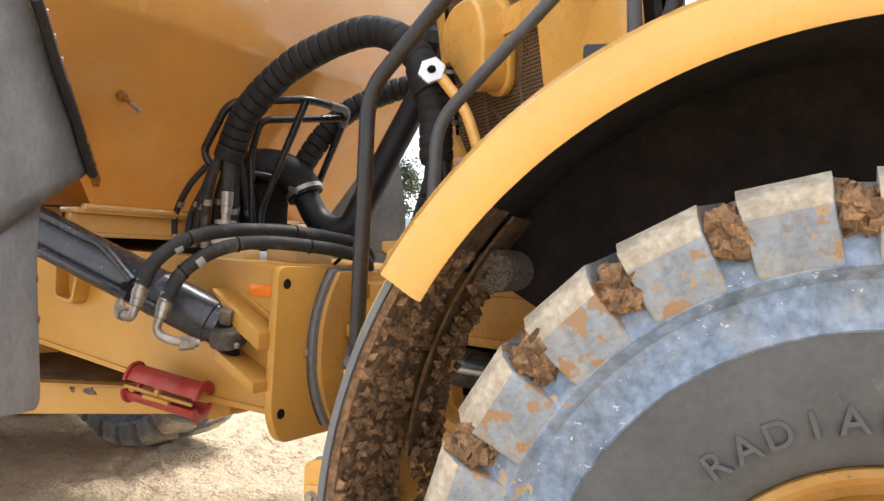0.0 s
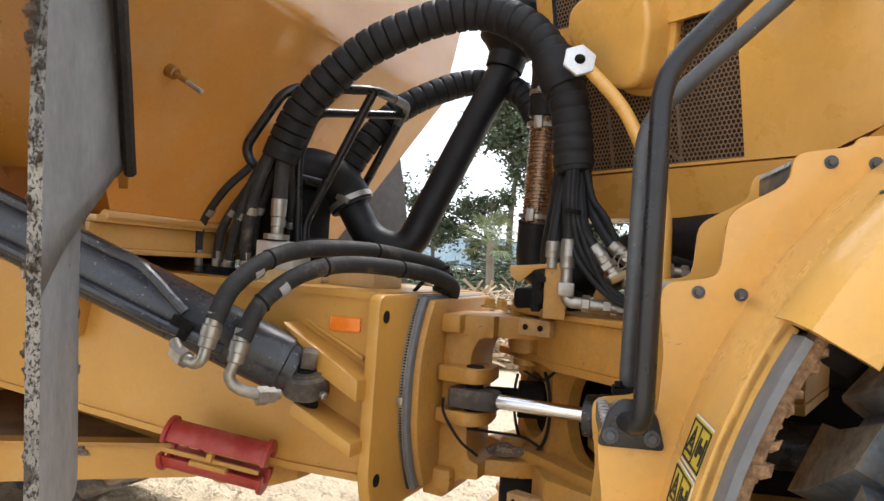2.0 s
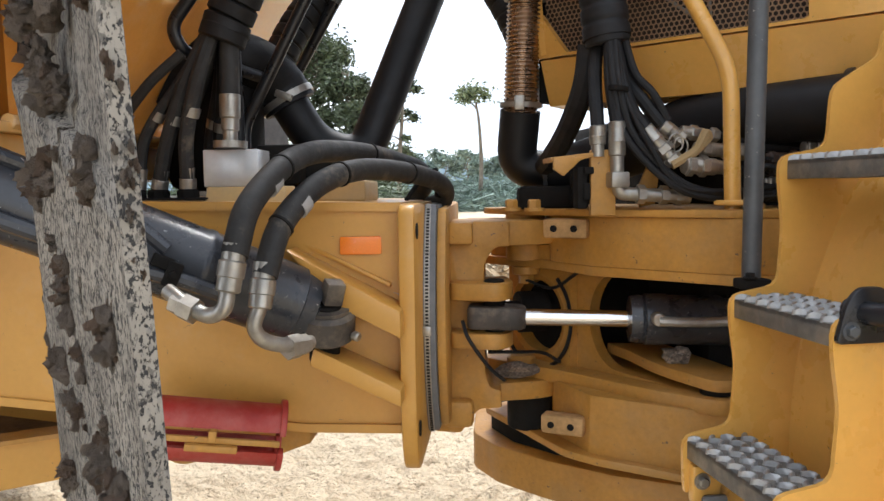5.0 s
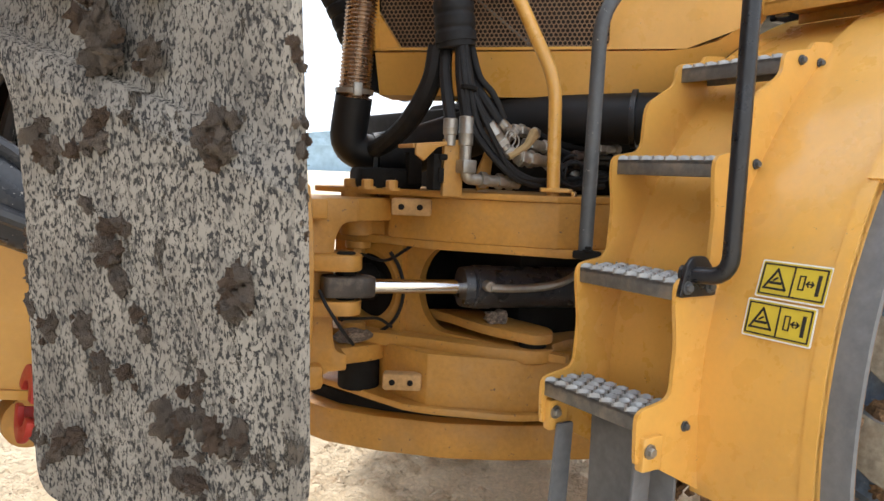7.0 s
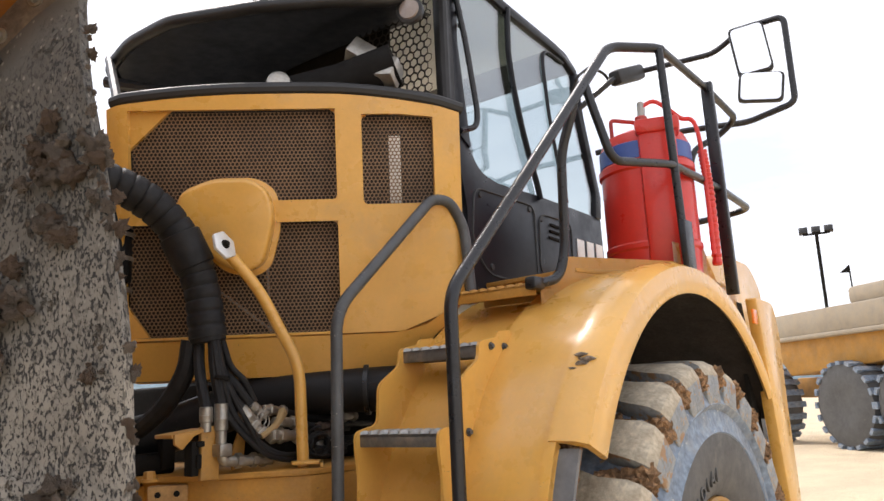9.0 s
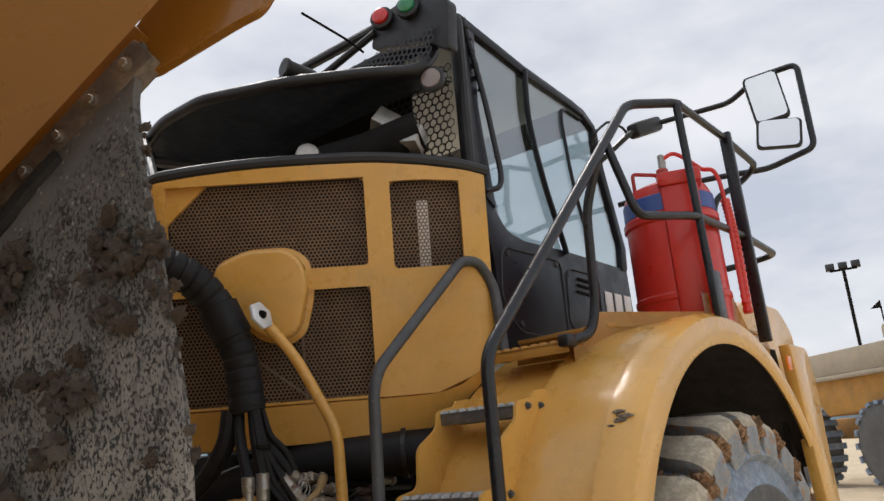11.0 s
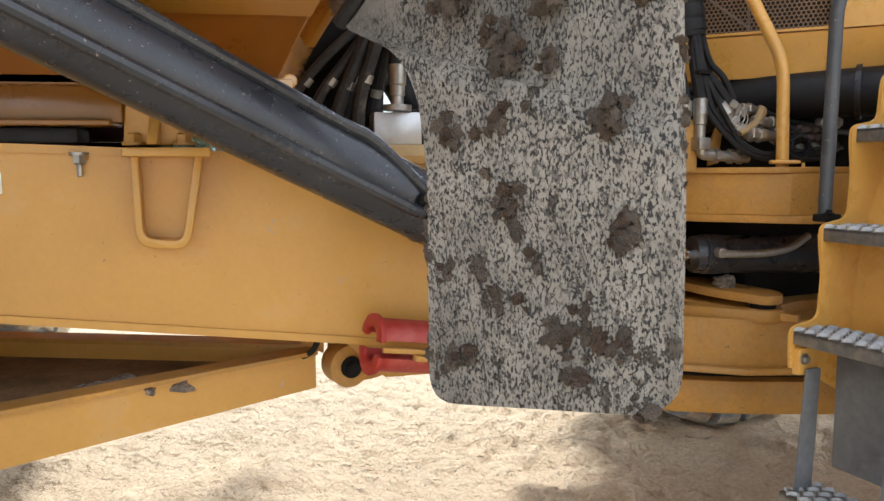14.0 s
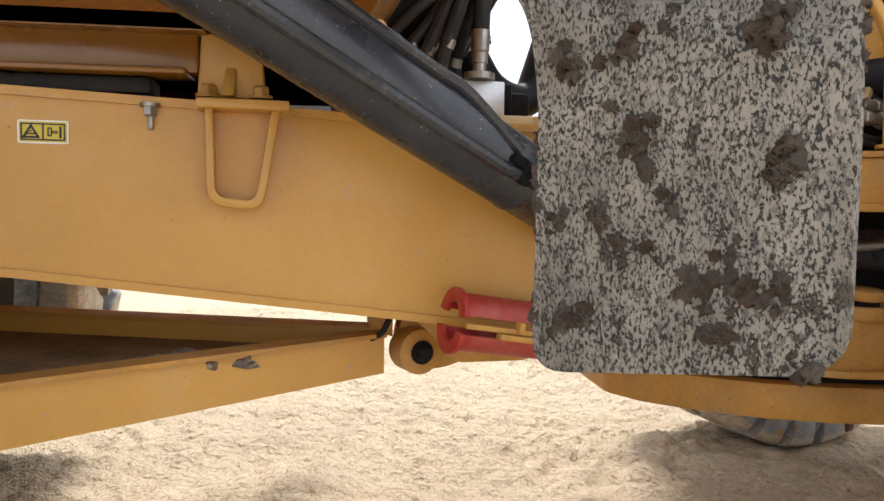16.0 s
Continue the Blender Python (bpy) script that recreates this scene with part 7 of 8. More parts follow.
def tri(pts, off=-0.012):
    prism(bm, [(x_, (z_ - 2.078) * HUP.length) for x_, z_ in pts], 0.026, HMX @ Matrix.Translation((0, 0, off * (1 if (HMX.to_3x3() @ Vector((0, 0, 1))).dot(HN) > 0 else -1))), 0)


tri([(0.78, 2.07), (0.875, 2.07), (0.875, 2.215)])
tri([(0.67, 3.01), (0.85, 3.01), (0.85, 2.84)])
for h0, h1, h2, h3 in HOLES:  # rounded corners of the openings
    for cs, cz, ds, dz in ((h0, h2, 1, 1), (h1, h2, -1, 1), (h0, h3, 1, -1), (h1, h3, -1, -1)):
        r_ = 0.02
        tri([(cs, cz), (cs + ds * r_, cz), (cs + ds * r_ * 0.35, cz + dz * r_ * 0.35), (cs, cz + dz * r_)], -0.0125)
shroud = part("radiator_shroud", bm, YELLOW, truck, "yellow radiator shroud with honeycomb grilles", TM, 25)
bm = B()  # sloping lip below
rr_ = []
for s_, zt, zb in ((-0.515, 2.215, 2.17), (-0.44, 2.15, 2.08), (-0.36, 2.1, 2.01), (-0.29, 2.08, 1.955), (-0.2, 2.07, 1.915), (0.0, 2.07, 1.9), (0.4, 2.07, 1.9), (0.88, 2.07, 1.905)):
    rr_.append([bm.verts.new(hood(s_, zt, bulge(s_))), bm.verts.new(hood(s_, zt - 0.012, bulge(s_) + 0.03)), bm.verts.new(hood(s_, zb, bulge(s_) - 0.005)), bm.verts.new(hood(s_, zb - 0.005, bulge(s_) - 0.16))])
for a_, b_ in zip(rr_, rr_[1:]):
    for i in range(3):
        bm.faces.new((a_[i], a_[i + 1], b_[i + 1], b_[i]))
bm.faces.new(rr_[-1])
bmesh.ops.recalc_face_normals(bm, faces=bm.faces)
bmesh.ops.solidify(bm, geom=bm.faces[:], thickness=0.012)
part("shroud_lip", bm, YELLOW, shroud, "", None, 25)
bm = B()  # far edge strip, pale
prism(bm, [(0.915, -0.18), (0.935, -0.18), (0.935, 0.4), (0.915, 0.4)], 0.05, HMX @ Matrix.Translation((0, 0, 0.0)), 0.003)
part("edge_strip", bm, ZINC_PLATE, shroud)


bm = B()  # dark side of the cooler box behind the edge
prism(bm, [(-0.45, -0.16), (-0.03, -0.16), (-0.03, 0.96), (-0.45, 0.96)], 0.03, axes(HO + HD * 0.9, HN, HUP), 0)
part("side_panel", bm, DARK, shroud)


def boss_at(s_, z_):
    def mk(b_):
        revolve(b_, [(-0.002, 0.03), (0.006, 0.027), (0.006, 0.02), (-0.012, 0.016), (-0.012, 0.001)], hood(s_, z_, bulge(s_)), HN, 20)
    return mk


each("boss", YELLOW, shroud, [boss_at(*q) for q in ((0.857, 2.049), (-0.461, 2.943), (0.87, 3.0), (-0.47, 2.26))])
bm = B()  # black edging on top
sweep(bm, [hood(-0.54 + 0.05 * i, hood_top(-0.54 + 0.05 * i) + 0.022, bulge(-0.54 + 0.05 * i) + 0.006) for i in range(30)], 0.03, 10)
part("top_edging", bm, PLASTIC, shroud)


def honeycomb(s0, s1, z0, z1, size, strut):
    """A sheet of hexagon cells over an opening of the shroud."""
    verts, faces = [], []
    ds, dz = size * math.sqrt(3), size * 1.5
    for i in range(int((z1 - z0) / dz) + 2):
        for j in range(int((s1 - s0) / ds) + 2):
            cs, cz = s0 + j * ds + (ds / 2 if i % 2 else 0), z0 + i * dz
            if not (s0 - size <= cs <= s1 + size and z0 - size <= cz <= z1 + size):
                continue
            base = len(verts)
            for r in (size, size - strut):
                for k in range(6):
                    a = radians(60 * k + 30)
                    verts.append(tuple(hood(min(s1, max(s0, cs + r * math.cos(a))), min(z1, max(z0, cz + r * math.sin(a))), -0.022)))
            for k in range(6):
                faces.append((base + k, base + (k + 1) % 6, base + 6 + (k + 1) % 6, base + 6 + k))
    me = bpy.data.meshes.new("grille_mesh")
    me.from_pydata(verts, [], faces)
    me.materials.append(GRILLE)
    ob_ = new("grille_mesh", me)
    ob_.parent = shroud
    return tagged(ob_, "dark brown honeycomb grille mesh", kind="stuff")


for h in HOLES:
    honeycomb(*h, 0.0098, 0.0026)
bm = B()  # cooling core behind the mesh
prism(bm, [(-0.5, -0.05), (0.9, -0.05), (0.9, 0.98), (-0.5, 0.98)], 0.03, axes(HO - HN * 0.1, HD, HUP), 0)
part("cooling_core", bm, RADIATOR, shroud)
bm = B()
for s_ in (0.62, 0.3):
    sweep(bm, [hood(s_, 2.08, -0.05), hood(s_ + 0.01, 2.53, -0.05)], 0.006, 6)
sweep(bm, [hood(0.3, 2.1, -0.04), hood(0.55, 2.3, -0.04)], 0.006, 6)
part("core_pipe", bm, TREAD, shroud)
bm = B()
prism(bm, [(-0.275, 0.53), (-0.225, 0.53), (-0.225, 0.84), (-0.275, 0.84)], 0.03, axes(HO - HN * 0.06, HD, HUP), 0.004)
part("core_tank", bm, WHITE, shroud)
bm = B()  # domed cover
cov = axes(HO + HN * 0.03, HD, HUP)
prism(bm, rounded([(0.255, 0.46), (0.27, 0.58), (0.34, 0.635), (0.5, 0.635), (0.63, 0.58), (0.64, 0.49), (0.6, 0.42), (0.46, 0.28), (0.36, 0.255), (0.3, 0.29)], 0.05, 5), 0.19, cov, 0.045, 4)
part("filter_cover", bm, YELLOW, shroud, "smooth domed yellow filter cover", None, 40)
bm = B()  # rim round the cover
prism(bm, rounded([(0.235, 0.45), (0.25, 0.6), (0.33, 0.655), (0.51, 0.655), (0.65, 0.6), (0.66, 0.48), (0.61, 0.4), (0.47, 0.26), (0.35, 0.235), (0.28, 0.28)], 0.05, 5), 0.03, axes(HO + HN * 0.0, HD, HUP), 0.006)
part("cover_rim", bm, YELLOW, shroud)
label_plate("warning_label", 0.06, 0.035, axes(hood(-0.467, 2.337, bulge(-0.467) + 0.004), -HD, HUP), shroud)

# -- visor, engine top and cab guard --
bm = B()
vis = [(0.55, -0.7, 3.53), (0.41, -0.5, 3.545), (0.2, -0.2, 3.545), (0.0, 0.2, 3.535), (-0.02, 0.5, 3.52), (0.05, 0.8, 3.51), (0.3, 1.06, 3.49)]
inner_ = [(0.8, -0.7, 3.56), (0.8, -0.5, 3.57), (0.8, -0.2, 3.58), (0.8, 0.2, 3.58), (0.8, 0.5, 3.56), (0.8, 0.8, 3.55), (0.8, 1.06, 3.52)]
a_ = [bm.verts.new(p) for p in vis]
b_ = [bm.verts.new(p) for p in inner_]
for i in range(6):
    bm.faces.new((a_[i], a_[i + 1], b_[i + 1], b_[i]))
bmesh.ops.solidify(bm, geom=bm.faces[:], thickness=0.02)
visor = part("visor", bm, GUARD_BLACK, truck, "black sheet visor over the engine top", TM)
bm = B()
tube(bm, [(0.67, -0.71, 3.82), (0.665, -0.71, 3.66)] + vis, 0.03, 0.07, 12)
part("visor_rim", bm, GUARD_BLACK, visor)
bm = B()  # stays down to the shroud, with a pale cover between
sweep(bm, [(0.02, 0.75, 3.53), hood(0.9, 3.05, -0.05)], 0.022, 8)
sweep(bm, [(0.02, 0.78, 3.42), (0.5, 0.15, 3.25)], 0.03, 8)
part("visor_stay", bm, GUARD_BLACK, visor)
bm = B()
prism(bm, [(0.1, 2.95), (0.95, 2.95), (0.95, 3.42), (0.1, 3.3)], 0.02, yz(0.42), 0.004)
part("inner_cover", bm, material("pale_beige_cover", (0.5, 0.43, 0.31), 0.6, var=0.2, vscale=6), visor)
bm = B()
revolve(bm, [(0.0, 0.0), (0.0, 0.046), (0.01, 0.05), (0.03, 0.042), (0.16, 0.04)], (0.2, -0.16, 3.64), (0.97, -0.2, -0.12), 24)
part("intake_cap", bm, PLASTIC, visor, "round black pipe end")
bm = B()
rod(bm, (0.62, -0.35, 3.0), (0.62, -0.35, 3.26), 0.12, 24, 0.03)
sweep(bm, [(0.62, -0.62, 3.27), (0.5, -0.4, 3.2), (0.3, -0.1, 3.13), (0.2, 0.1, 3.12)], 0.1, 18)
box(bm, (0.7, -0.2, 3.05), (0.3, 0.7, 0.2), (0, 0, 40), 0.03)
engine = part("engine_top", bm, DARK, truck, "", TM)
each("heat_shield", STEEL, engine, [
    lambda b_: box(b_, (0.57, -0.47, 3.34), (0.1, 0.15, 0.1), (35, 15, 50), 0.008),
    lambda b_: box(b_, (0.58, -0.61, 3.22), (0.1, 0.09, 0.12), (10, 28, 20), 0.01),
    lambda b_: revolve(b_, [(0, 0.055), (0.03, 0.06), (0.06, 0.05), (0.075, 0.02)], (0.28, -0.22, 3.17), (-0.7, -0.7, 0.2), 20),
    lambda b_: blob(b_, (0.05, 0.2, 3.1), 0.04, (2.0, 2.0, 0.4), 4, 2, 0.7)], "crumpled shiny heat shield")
# added near-black sheets: shade behind the engine top, closing off the sky
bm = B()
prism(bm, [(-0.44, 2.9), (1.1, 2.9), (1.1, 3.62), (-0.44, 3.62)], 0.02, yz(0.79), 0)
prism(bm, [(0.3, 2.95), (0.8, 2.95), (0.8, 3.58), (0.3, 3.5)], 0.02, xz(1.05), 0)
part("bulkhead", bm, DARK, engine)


def hex_guard(m, w, h, size, strut, outline):
    """A perforated sheet with hexagon openings, m's plane, cut to the outline's test."""
    verts, faces = [], []
    dv, dz = size * math.sqrt(3), size * 1.5
    for i in range(int(h / dz) + 1):
        for j in range(int(w / dv) + 1):
            cv, cz = j * dv + (dv / 2 if i % 2 else 0), i * dz
            if not outline(cv, cz):
                continue
            base = len(verts)
            for r in (size, size - strut):
                for k in range(6):
                    a = radians(60 * k + 30)
                    verts.append(tuple(m @ Vector((cv + r * math.cos(a), cz + r * math.sin(a), 0))))
            for k in range(6):
                faces.append((base + k, base + (k + 1) % 6, base + 6 + (k + 1) % 6, base + 6 + k))
    me = bpy.data.meshes.new("guard_mesh")
    me.from_pydata(verts, [], faces)
    me.materials.append(GUARD_BLACK)
    return me


bm = B()
tube(bm, [(0.88, -0.7, 3.0), (0.88, -0.71, 3.95), (0.7, -0.5, 3.98), (0.7, 0.6, 3.98)], 0.028, 0.05, 10)
box(bm, (0.9, -0.69, 3.45), (0.1, 0.04, 0.95), (0, 0, 0), 0.006)
guard = part("cab_guard", bm, GUARD_BLACK, truck, "black perforated guard behind the cab", TM)
me = hex_guard(axes((0.72, -0.72, 3.02), (0, 1, 0), (0.04, 0, 1)), 0.46, 0.62, 0.0245, 0.0055, lambda a, b: b < 0.62)
ob = new("guard_mesh", me)
ob.parent = guard
me = hex_guard(axes((0.58, -0.2, 3.72), (0.0, -0.95, -0.3), (0.0, -0.3, 0.95)), 0.55, 0.2, 0.018, 0.0055, lambda a, b: b < 0.02 + 0.35 * a)
ob = new("guard_mesh", me)
ob.parent = guard
bm = B()
prism(bm, rounded([(-0.36, 3.8), (-0.4, 3.96), (-0.7, 3.98), (-0.86, 3.86), (-0.84, 3.6), (-0.68, 3.72)], 0.03), 0.07, yz(0.64), 0.012)
part("lamp_plate", bm, GUARD_BLACK, guard)
bm = B()  # sloping stay behind the plate
sweep(bm, [(0.6, -0.02, 3.8), (0.6, -0.4, 3.88)], 0.02, 8)
part("guard_stay", bm, GUARD_BLACK, guard)
for v_, z_, mt in ((-0.46, 3.92, LAMP_RED), (-0.63, 3.905, LAMP_GREEN)):
    bm = B()
    revolve(bm, [(0, 0.06), (-0.03, 0.06), (-0.036, 0.048)], (0.6, v_, z_), (1, 0.35, -0.1), 24)
    hs = part("signal_lamp", bm, PLASTIC, guard)
    bm = B()
    revolve(bm, [(-0.03, 0.045), (-0.05, 0.042), (-0.06, 0.026), (-0.062, 0.0)], (0.6, v_, z_), (1, 0.35, -0.1), 24)
    part("lens", bm, mt, hs)
bm = B()
revolve(bm, [(0.03, 0.04), (0.0, 0.06), (-0.03, 0.062), (-0.035, 0.05)], (0.62, -0.725, 3.49), (1, 0.3, 0), 24)
wl_ = part("work_lamp", bm, PLASTIC, guard)
bm = B()
revolve(bm, [(-0.03, 0.05), (-0.042, 0.045), (-0.05, 0.0)], (0.62, -0.725, 3.49), (1, 0.3, 0), 24)
part("lens", bm, LAMP_CLEAR, wl_)
bm = B()
hose(bm, [(0.58, -0.33, 3.79), (0.5, -0.31, 3.83), (0.38, -0.28, 3.87), (0.24, -0.26, 3.9)], 0.007, 6)
part("antenna", bm, DARK, guard)

# -- cab --
CV = -0.68  # its side wall
bm = B()
prism(bm, rounded([(0.93, 3.06), (1.02, 2.65), (0.98, 2.2), (2.5, 2.2), (2.48, 2.83), (1.7, 2.84), (1.3, 2.83), (1.14, 2.86), (1.06, 2.97)], [0.02, 0.05, 0.02, 0.02, 0.02, 0, 0.05, 0.08, 0.05]), 0.03, xz(CV), 0.006)
prism(bm, rounded([(0.93, 3.04), (0.9, 3.96), (1.03, 3.93), (1.0, 3.5), (1.05, 3.1), (1.065, 2.96)], 0.01), 0.045, xz(CV), 0.008)
prism(bm, rounded([(0.9, 3.93), (0.9, 3.99), (1.5, 3.905), (2.0, 3.865), (2.18, 3.84), (2.32, 3.76), (2.28, 3.72), (2.15, 3.79), (1.99, 3.81), (1.5, 3.845)], 0.02), 0.05, xz(CV), 0.01)
prism(bm, rounded([(2.27, 3.75), (2.33, 3.75), (2.35, 3.48), (2.5, 2.97), (2.48, 2.82), (2.4, 2.82), (2.43, 2.98), (2.28, 3.48)], 0.02), 0.05, xz(CV), 0.01)
cab = part("cab", bm, CAB_BLACK, truck, "dark cab with large pale reflecting windows", TM)
bm = B()
sweep(bm, spline([(1.505, CV - 0.02, 3.87), (1.49, CV - 0.02, 3.56), (1.57, CV - 0.02, 3.216), (1.695, CV - 0.02, 2.9), (1.72, CV - 0.02, 2.82)], 6), 0.027, 10, 0.6)
part("door_pillar", bm, CAB_BLACK, cab)
bm = B()
sweep(bm, spline([(2.15, CV - 0.012, 3.77), (1.91, CV - 0.012, 3.755), (1.9, CV - 0.012, 3.5), (1.945, CV - 0.012, 3.22), (2.05, CV - 0.012, 2.86)], 6), 0.011, 8, 0.6)
part("window_seal", bm, CAB_BLACK, cab)
bm = B()
prism(bm, [(1.02, 3.92), (1.0, 3.5), (1.05, 3.1), (1.06, 2.96), (1.14, 2.86), (1.3, 2.83), (1.7, 2.84), (1.57, 3.216), (1.49, 3.56), (1.5, 3.86)], 0.008, xz(CV), 0)
ob = part("window", bm, GLASS, cab, "pale tinted side window")
ob.visible_shadow = False
bm = B()
prism(bm, [(1.52, 3.85), (1.99, 3.82), (2.15, 3.8), (2.28, 3.74), (2.3, 3.48), (2.44, 2.98), (2.42, 2.83), (1.73, 2.84), (1.59, 3.216), (1.51, 3.56)], 0.008, xz(CV), 0)
ob = part("window", bm, GLASS, cab, "pale tinted door window")
ob.visible_shadow = False
bm = B()
prism(bm, [(0.9, 3.99), (1.5, 3.9), (2.0, 3.86), (2.18, 3.83), (2.3, 3.76), (2.27, 3.74), (2.15, 3.8), (1.99, 3.825), (1.5, 3.865), (0.9, 3.95)], 1.36, xz(0.02), 0.006)
part("roof", bm, CAB_BLACK, cab)
bm = B()
prism(bm, [(1.0, 3.93), (1.5, 3.86), (2.0, 3.82), (2.0, 3.805), (1.5, 3.845), (1.0, 3.915)], 1.3, xz(0.0), 0.004)
part("headliner", bm, material("pale_grey_headliner", (0.6, 0.62, 0.62), 0.9), cab)
bm = B()
prism(bm, [(1.0, 2.22), (2.45, 2.22), (2.43, 2.78), (1.04, 2.78)], 1.3, xz(0.0), 0.02)
part("cab_base", bm, CAB_BLACK, cab)
bm = B()
prism(bm, [(0.95, 2.7), (0.95, 3.95), (1.02, 3.95), (1.02, 2.7)], 0.06, xz(0.7), 0.006)
prism(bm, [(2.27, 3.75), (2.33, 3.75), (2.5, 2.7), (2.42, 2.7)], 0.06, xz(0.7), 0.006)
part("far_pillar", bm, CAB_BLACK, cab)
bm = B()
box(bm, (1.75, -0.1, 2.86), (0.5, 0.5, 0.18), (0, 0, 0), 0.06)
box(bm, (1.5, -0.1, 3.14), (0.14, 0.46, 0.55), (0, -8, 0), 0.06)
part("seat", bm, material("grey_seat_cloth", (0.12, 0.13, 0.14), 0.9), cab)
bm = B()
box(bm, (1.22, -0.5, 2.95), (0.2, 0.14, 0.36), (0, 0, 0), 0.06)
part("side_console", bm, material("grey_console_plastic", (0.16, 0.19, 0.2), 0.6), cab)


def seam(loop):
    def mk(b_):
        pts_ = rounded(loop, 0.07)
        sweep(b_, [(a, CV - 0.016, b) for a, b in pts_ + pts_[:1]], 0.006, 6)
    return mk


each("panel_seam", PLASTIC, cab, [seam([(1.08, 2.77), (1.04, 2.5), (1.16, 2.35), (1.64, 2.33), (1.65, 2.77)]), seam([(1.7, 2.74), (1.67, 2.4), (2.05, 2.44), (2.07, 2.74)])])
each("vent_slot", DARK, cab, [lambda b_, i=i: box(b_, (1.91 - 0.012 * i, CV - 0.016, 2.69 - 0.038 * i), (0.19, 0.014, 0.016), (0, 2, 0), 0.003) for i in range(3)])
each("panel_screw", PLASTIC, cab, [lambda b_, q=q: revolve(b_, [(0, 0.017), (0.006, 0.014)], (q[0], CV - 0.015, q[1]), (0, -1, 0), 14) for q in ((1.13, 2.74), (1.6, 2.745), (1.2, 2.39), (1.72, 2.71), (1.6, 2.37), (2.03, 2.7))])
each("white_mark", WHITE, cab, [lambda b_, i=i: box(b_, (2.17 + 0.125 * i, CV - 0.017, 2.585), (0.09, 0.006, 0.14), (0, 2, 0), 0.002) for i in range(3)], "plain white painted mark")
each("grab_handle", RAIL_BLACK, cab, [
    lambda b_: tube(b_, [(0.93, CV - 0.03, 3.96), (1.03, CV - 0.05, 3.5), (1.085, CV - 0.06, 3.14), (1.07, CV - 0.06, 3.06), (0.96, CV - 0.04, 3.02)], 0.015, 0.04, 10),
    lambda b_: tube(b_, [(2.22, CV - 0.02, 3.6), (2.2, CV - 0.08, 3.68), (2.3, CV - 0.12, 3.76), (2.42, CV - 0.16, 3.74), (2.46, CV - 0.18, 3.68)], 0.009, 0.03, 8)])
each("grip_ring", RAIL_BLACK, cab, [lambda b_, k=k: rod(b_, (0.94 + 0.0165 * k, CV - 0.036, 3.92 - 0.065 * k), (0.943 + 0.0165 * k, CV - 0.036, 3.9 - 0.065 * k), 0.02, 10) for k in range(6)])

# -- mirrors --
bm = B()
tube(bm, [(2.3, -0.68, 3.5), (2.42, -0.9, 3.69), (2.73, -0.95, 3.82), (2.75, -1.42, 3.8), (2.74, -1.52, 3.84), (2.7, -1.62, 3.88), (2.66, -1.87, 3.86), (2.66, -1.87, 3.33), (2.66, -1.6, 3.28), (2.56, -1.25, 3.29), (2.45, -0.72, 3.25)], 0.018, 0.05, 10)
mirror = part("mirror_arm", bm, RAIL_BLACK, truck, "black mirror arm with two framed mirrors", TM)
bm = B()
box(bm, (2.58, -0.925, 3.755), (0.34, 0.09, 0.1), (0, -22, -9), 0.025)
part("arm_pivot", bm, PLASTIC, mirror)
for c, s_, r_ in (((2.65, -1.67, 3.71), (0.2, 0.32), 6), ((2.65, -1.7, 3.465), (0.25, 0.18), -9)):
    mm = axes(c, (0.25, -0.97, 0.0), (0, 0, 1)) @ Matrix.Rotation(radians(r_), 4, "Z")
    if (mm.to_3x3() @ Vector((0, 0, 1))).x > 0:
        mm = mm @ Matrix.Rotation(math.pi, 4, "Y")
    bm = B()
    o_ = rounded([(-s_[0] / 2, -s_[1] / 2), (s_[0] / 2, -s_[1] / 2), (s_[0] / 2, s_[1] / 2), (-s_[0] / 2, s_[1] / 2)], 0.035)
    prism(bm, o_, 0.05, mm, 0.012)
    hs = part("mirror_housing", bm, PLASTIC, mirror)
    bm = B()
    prism(bm, [(a * 0.88, b * 0.9) for a, b in o_], 0.004, mm @ Matrix.Translation((0, 0, 0.027)), 0)
    part("mirror_glass", bm, MIRROR, hs)

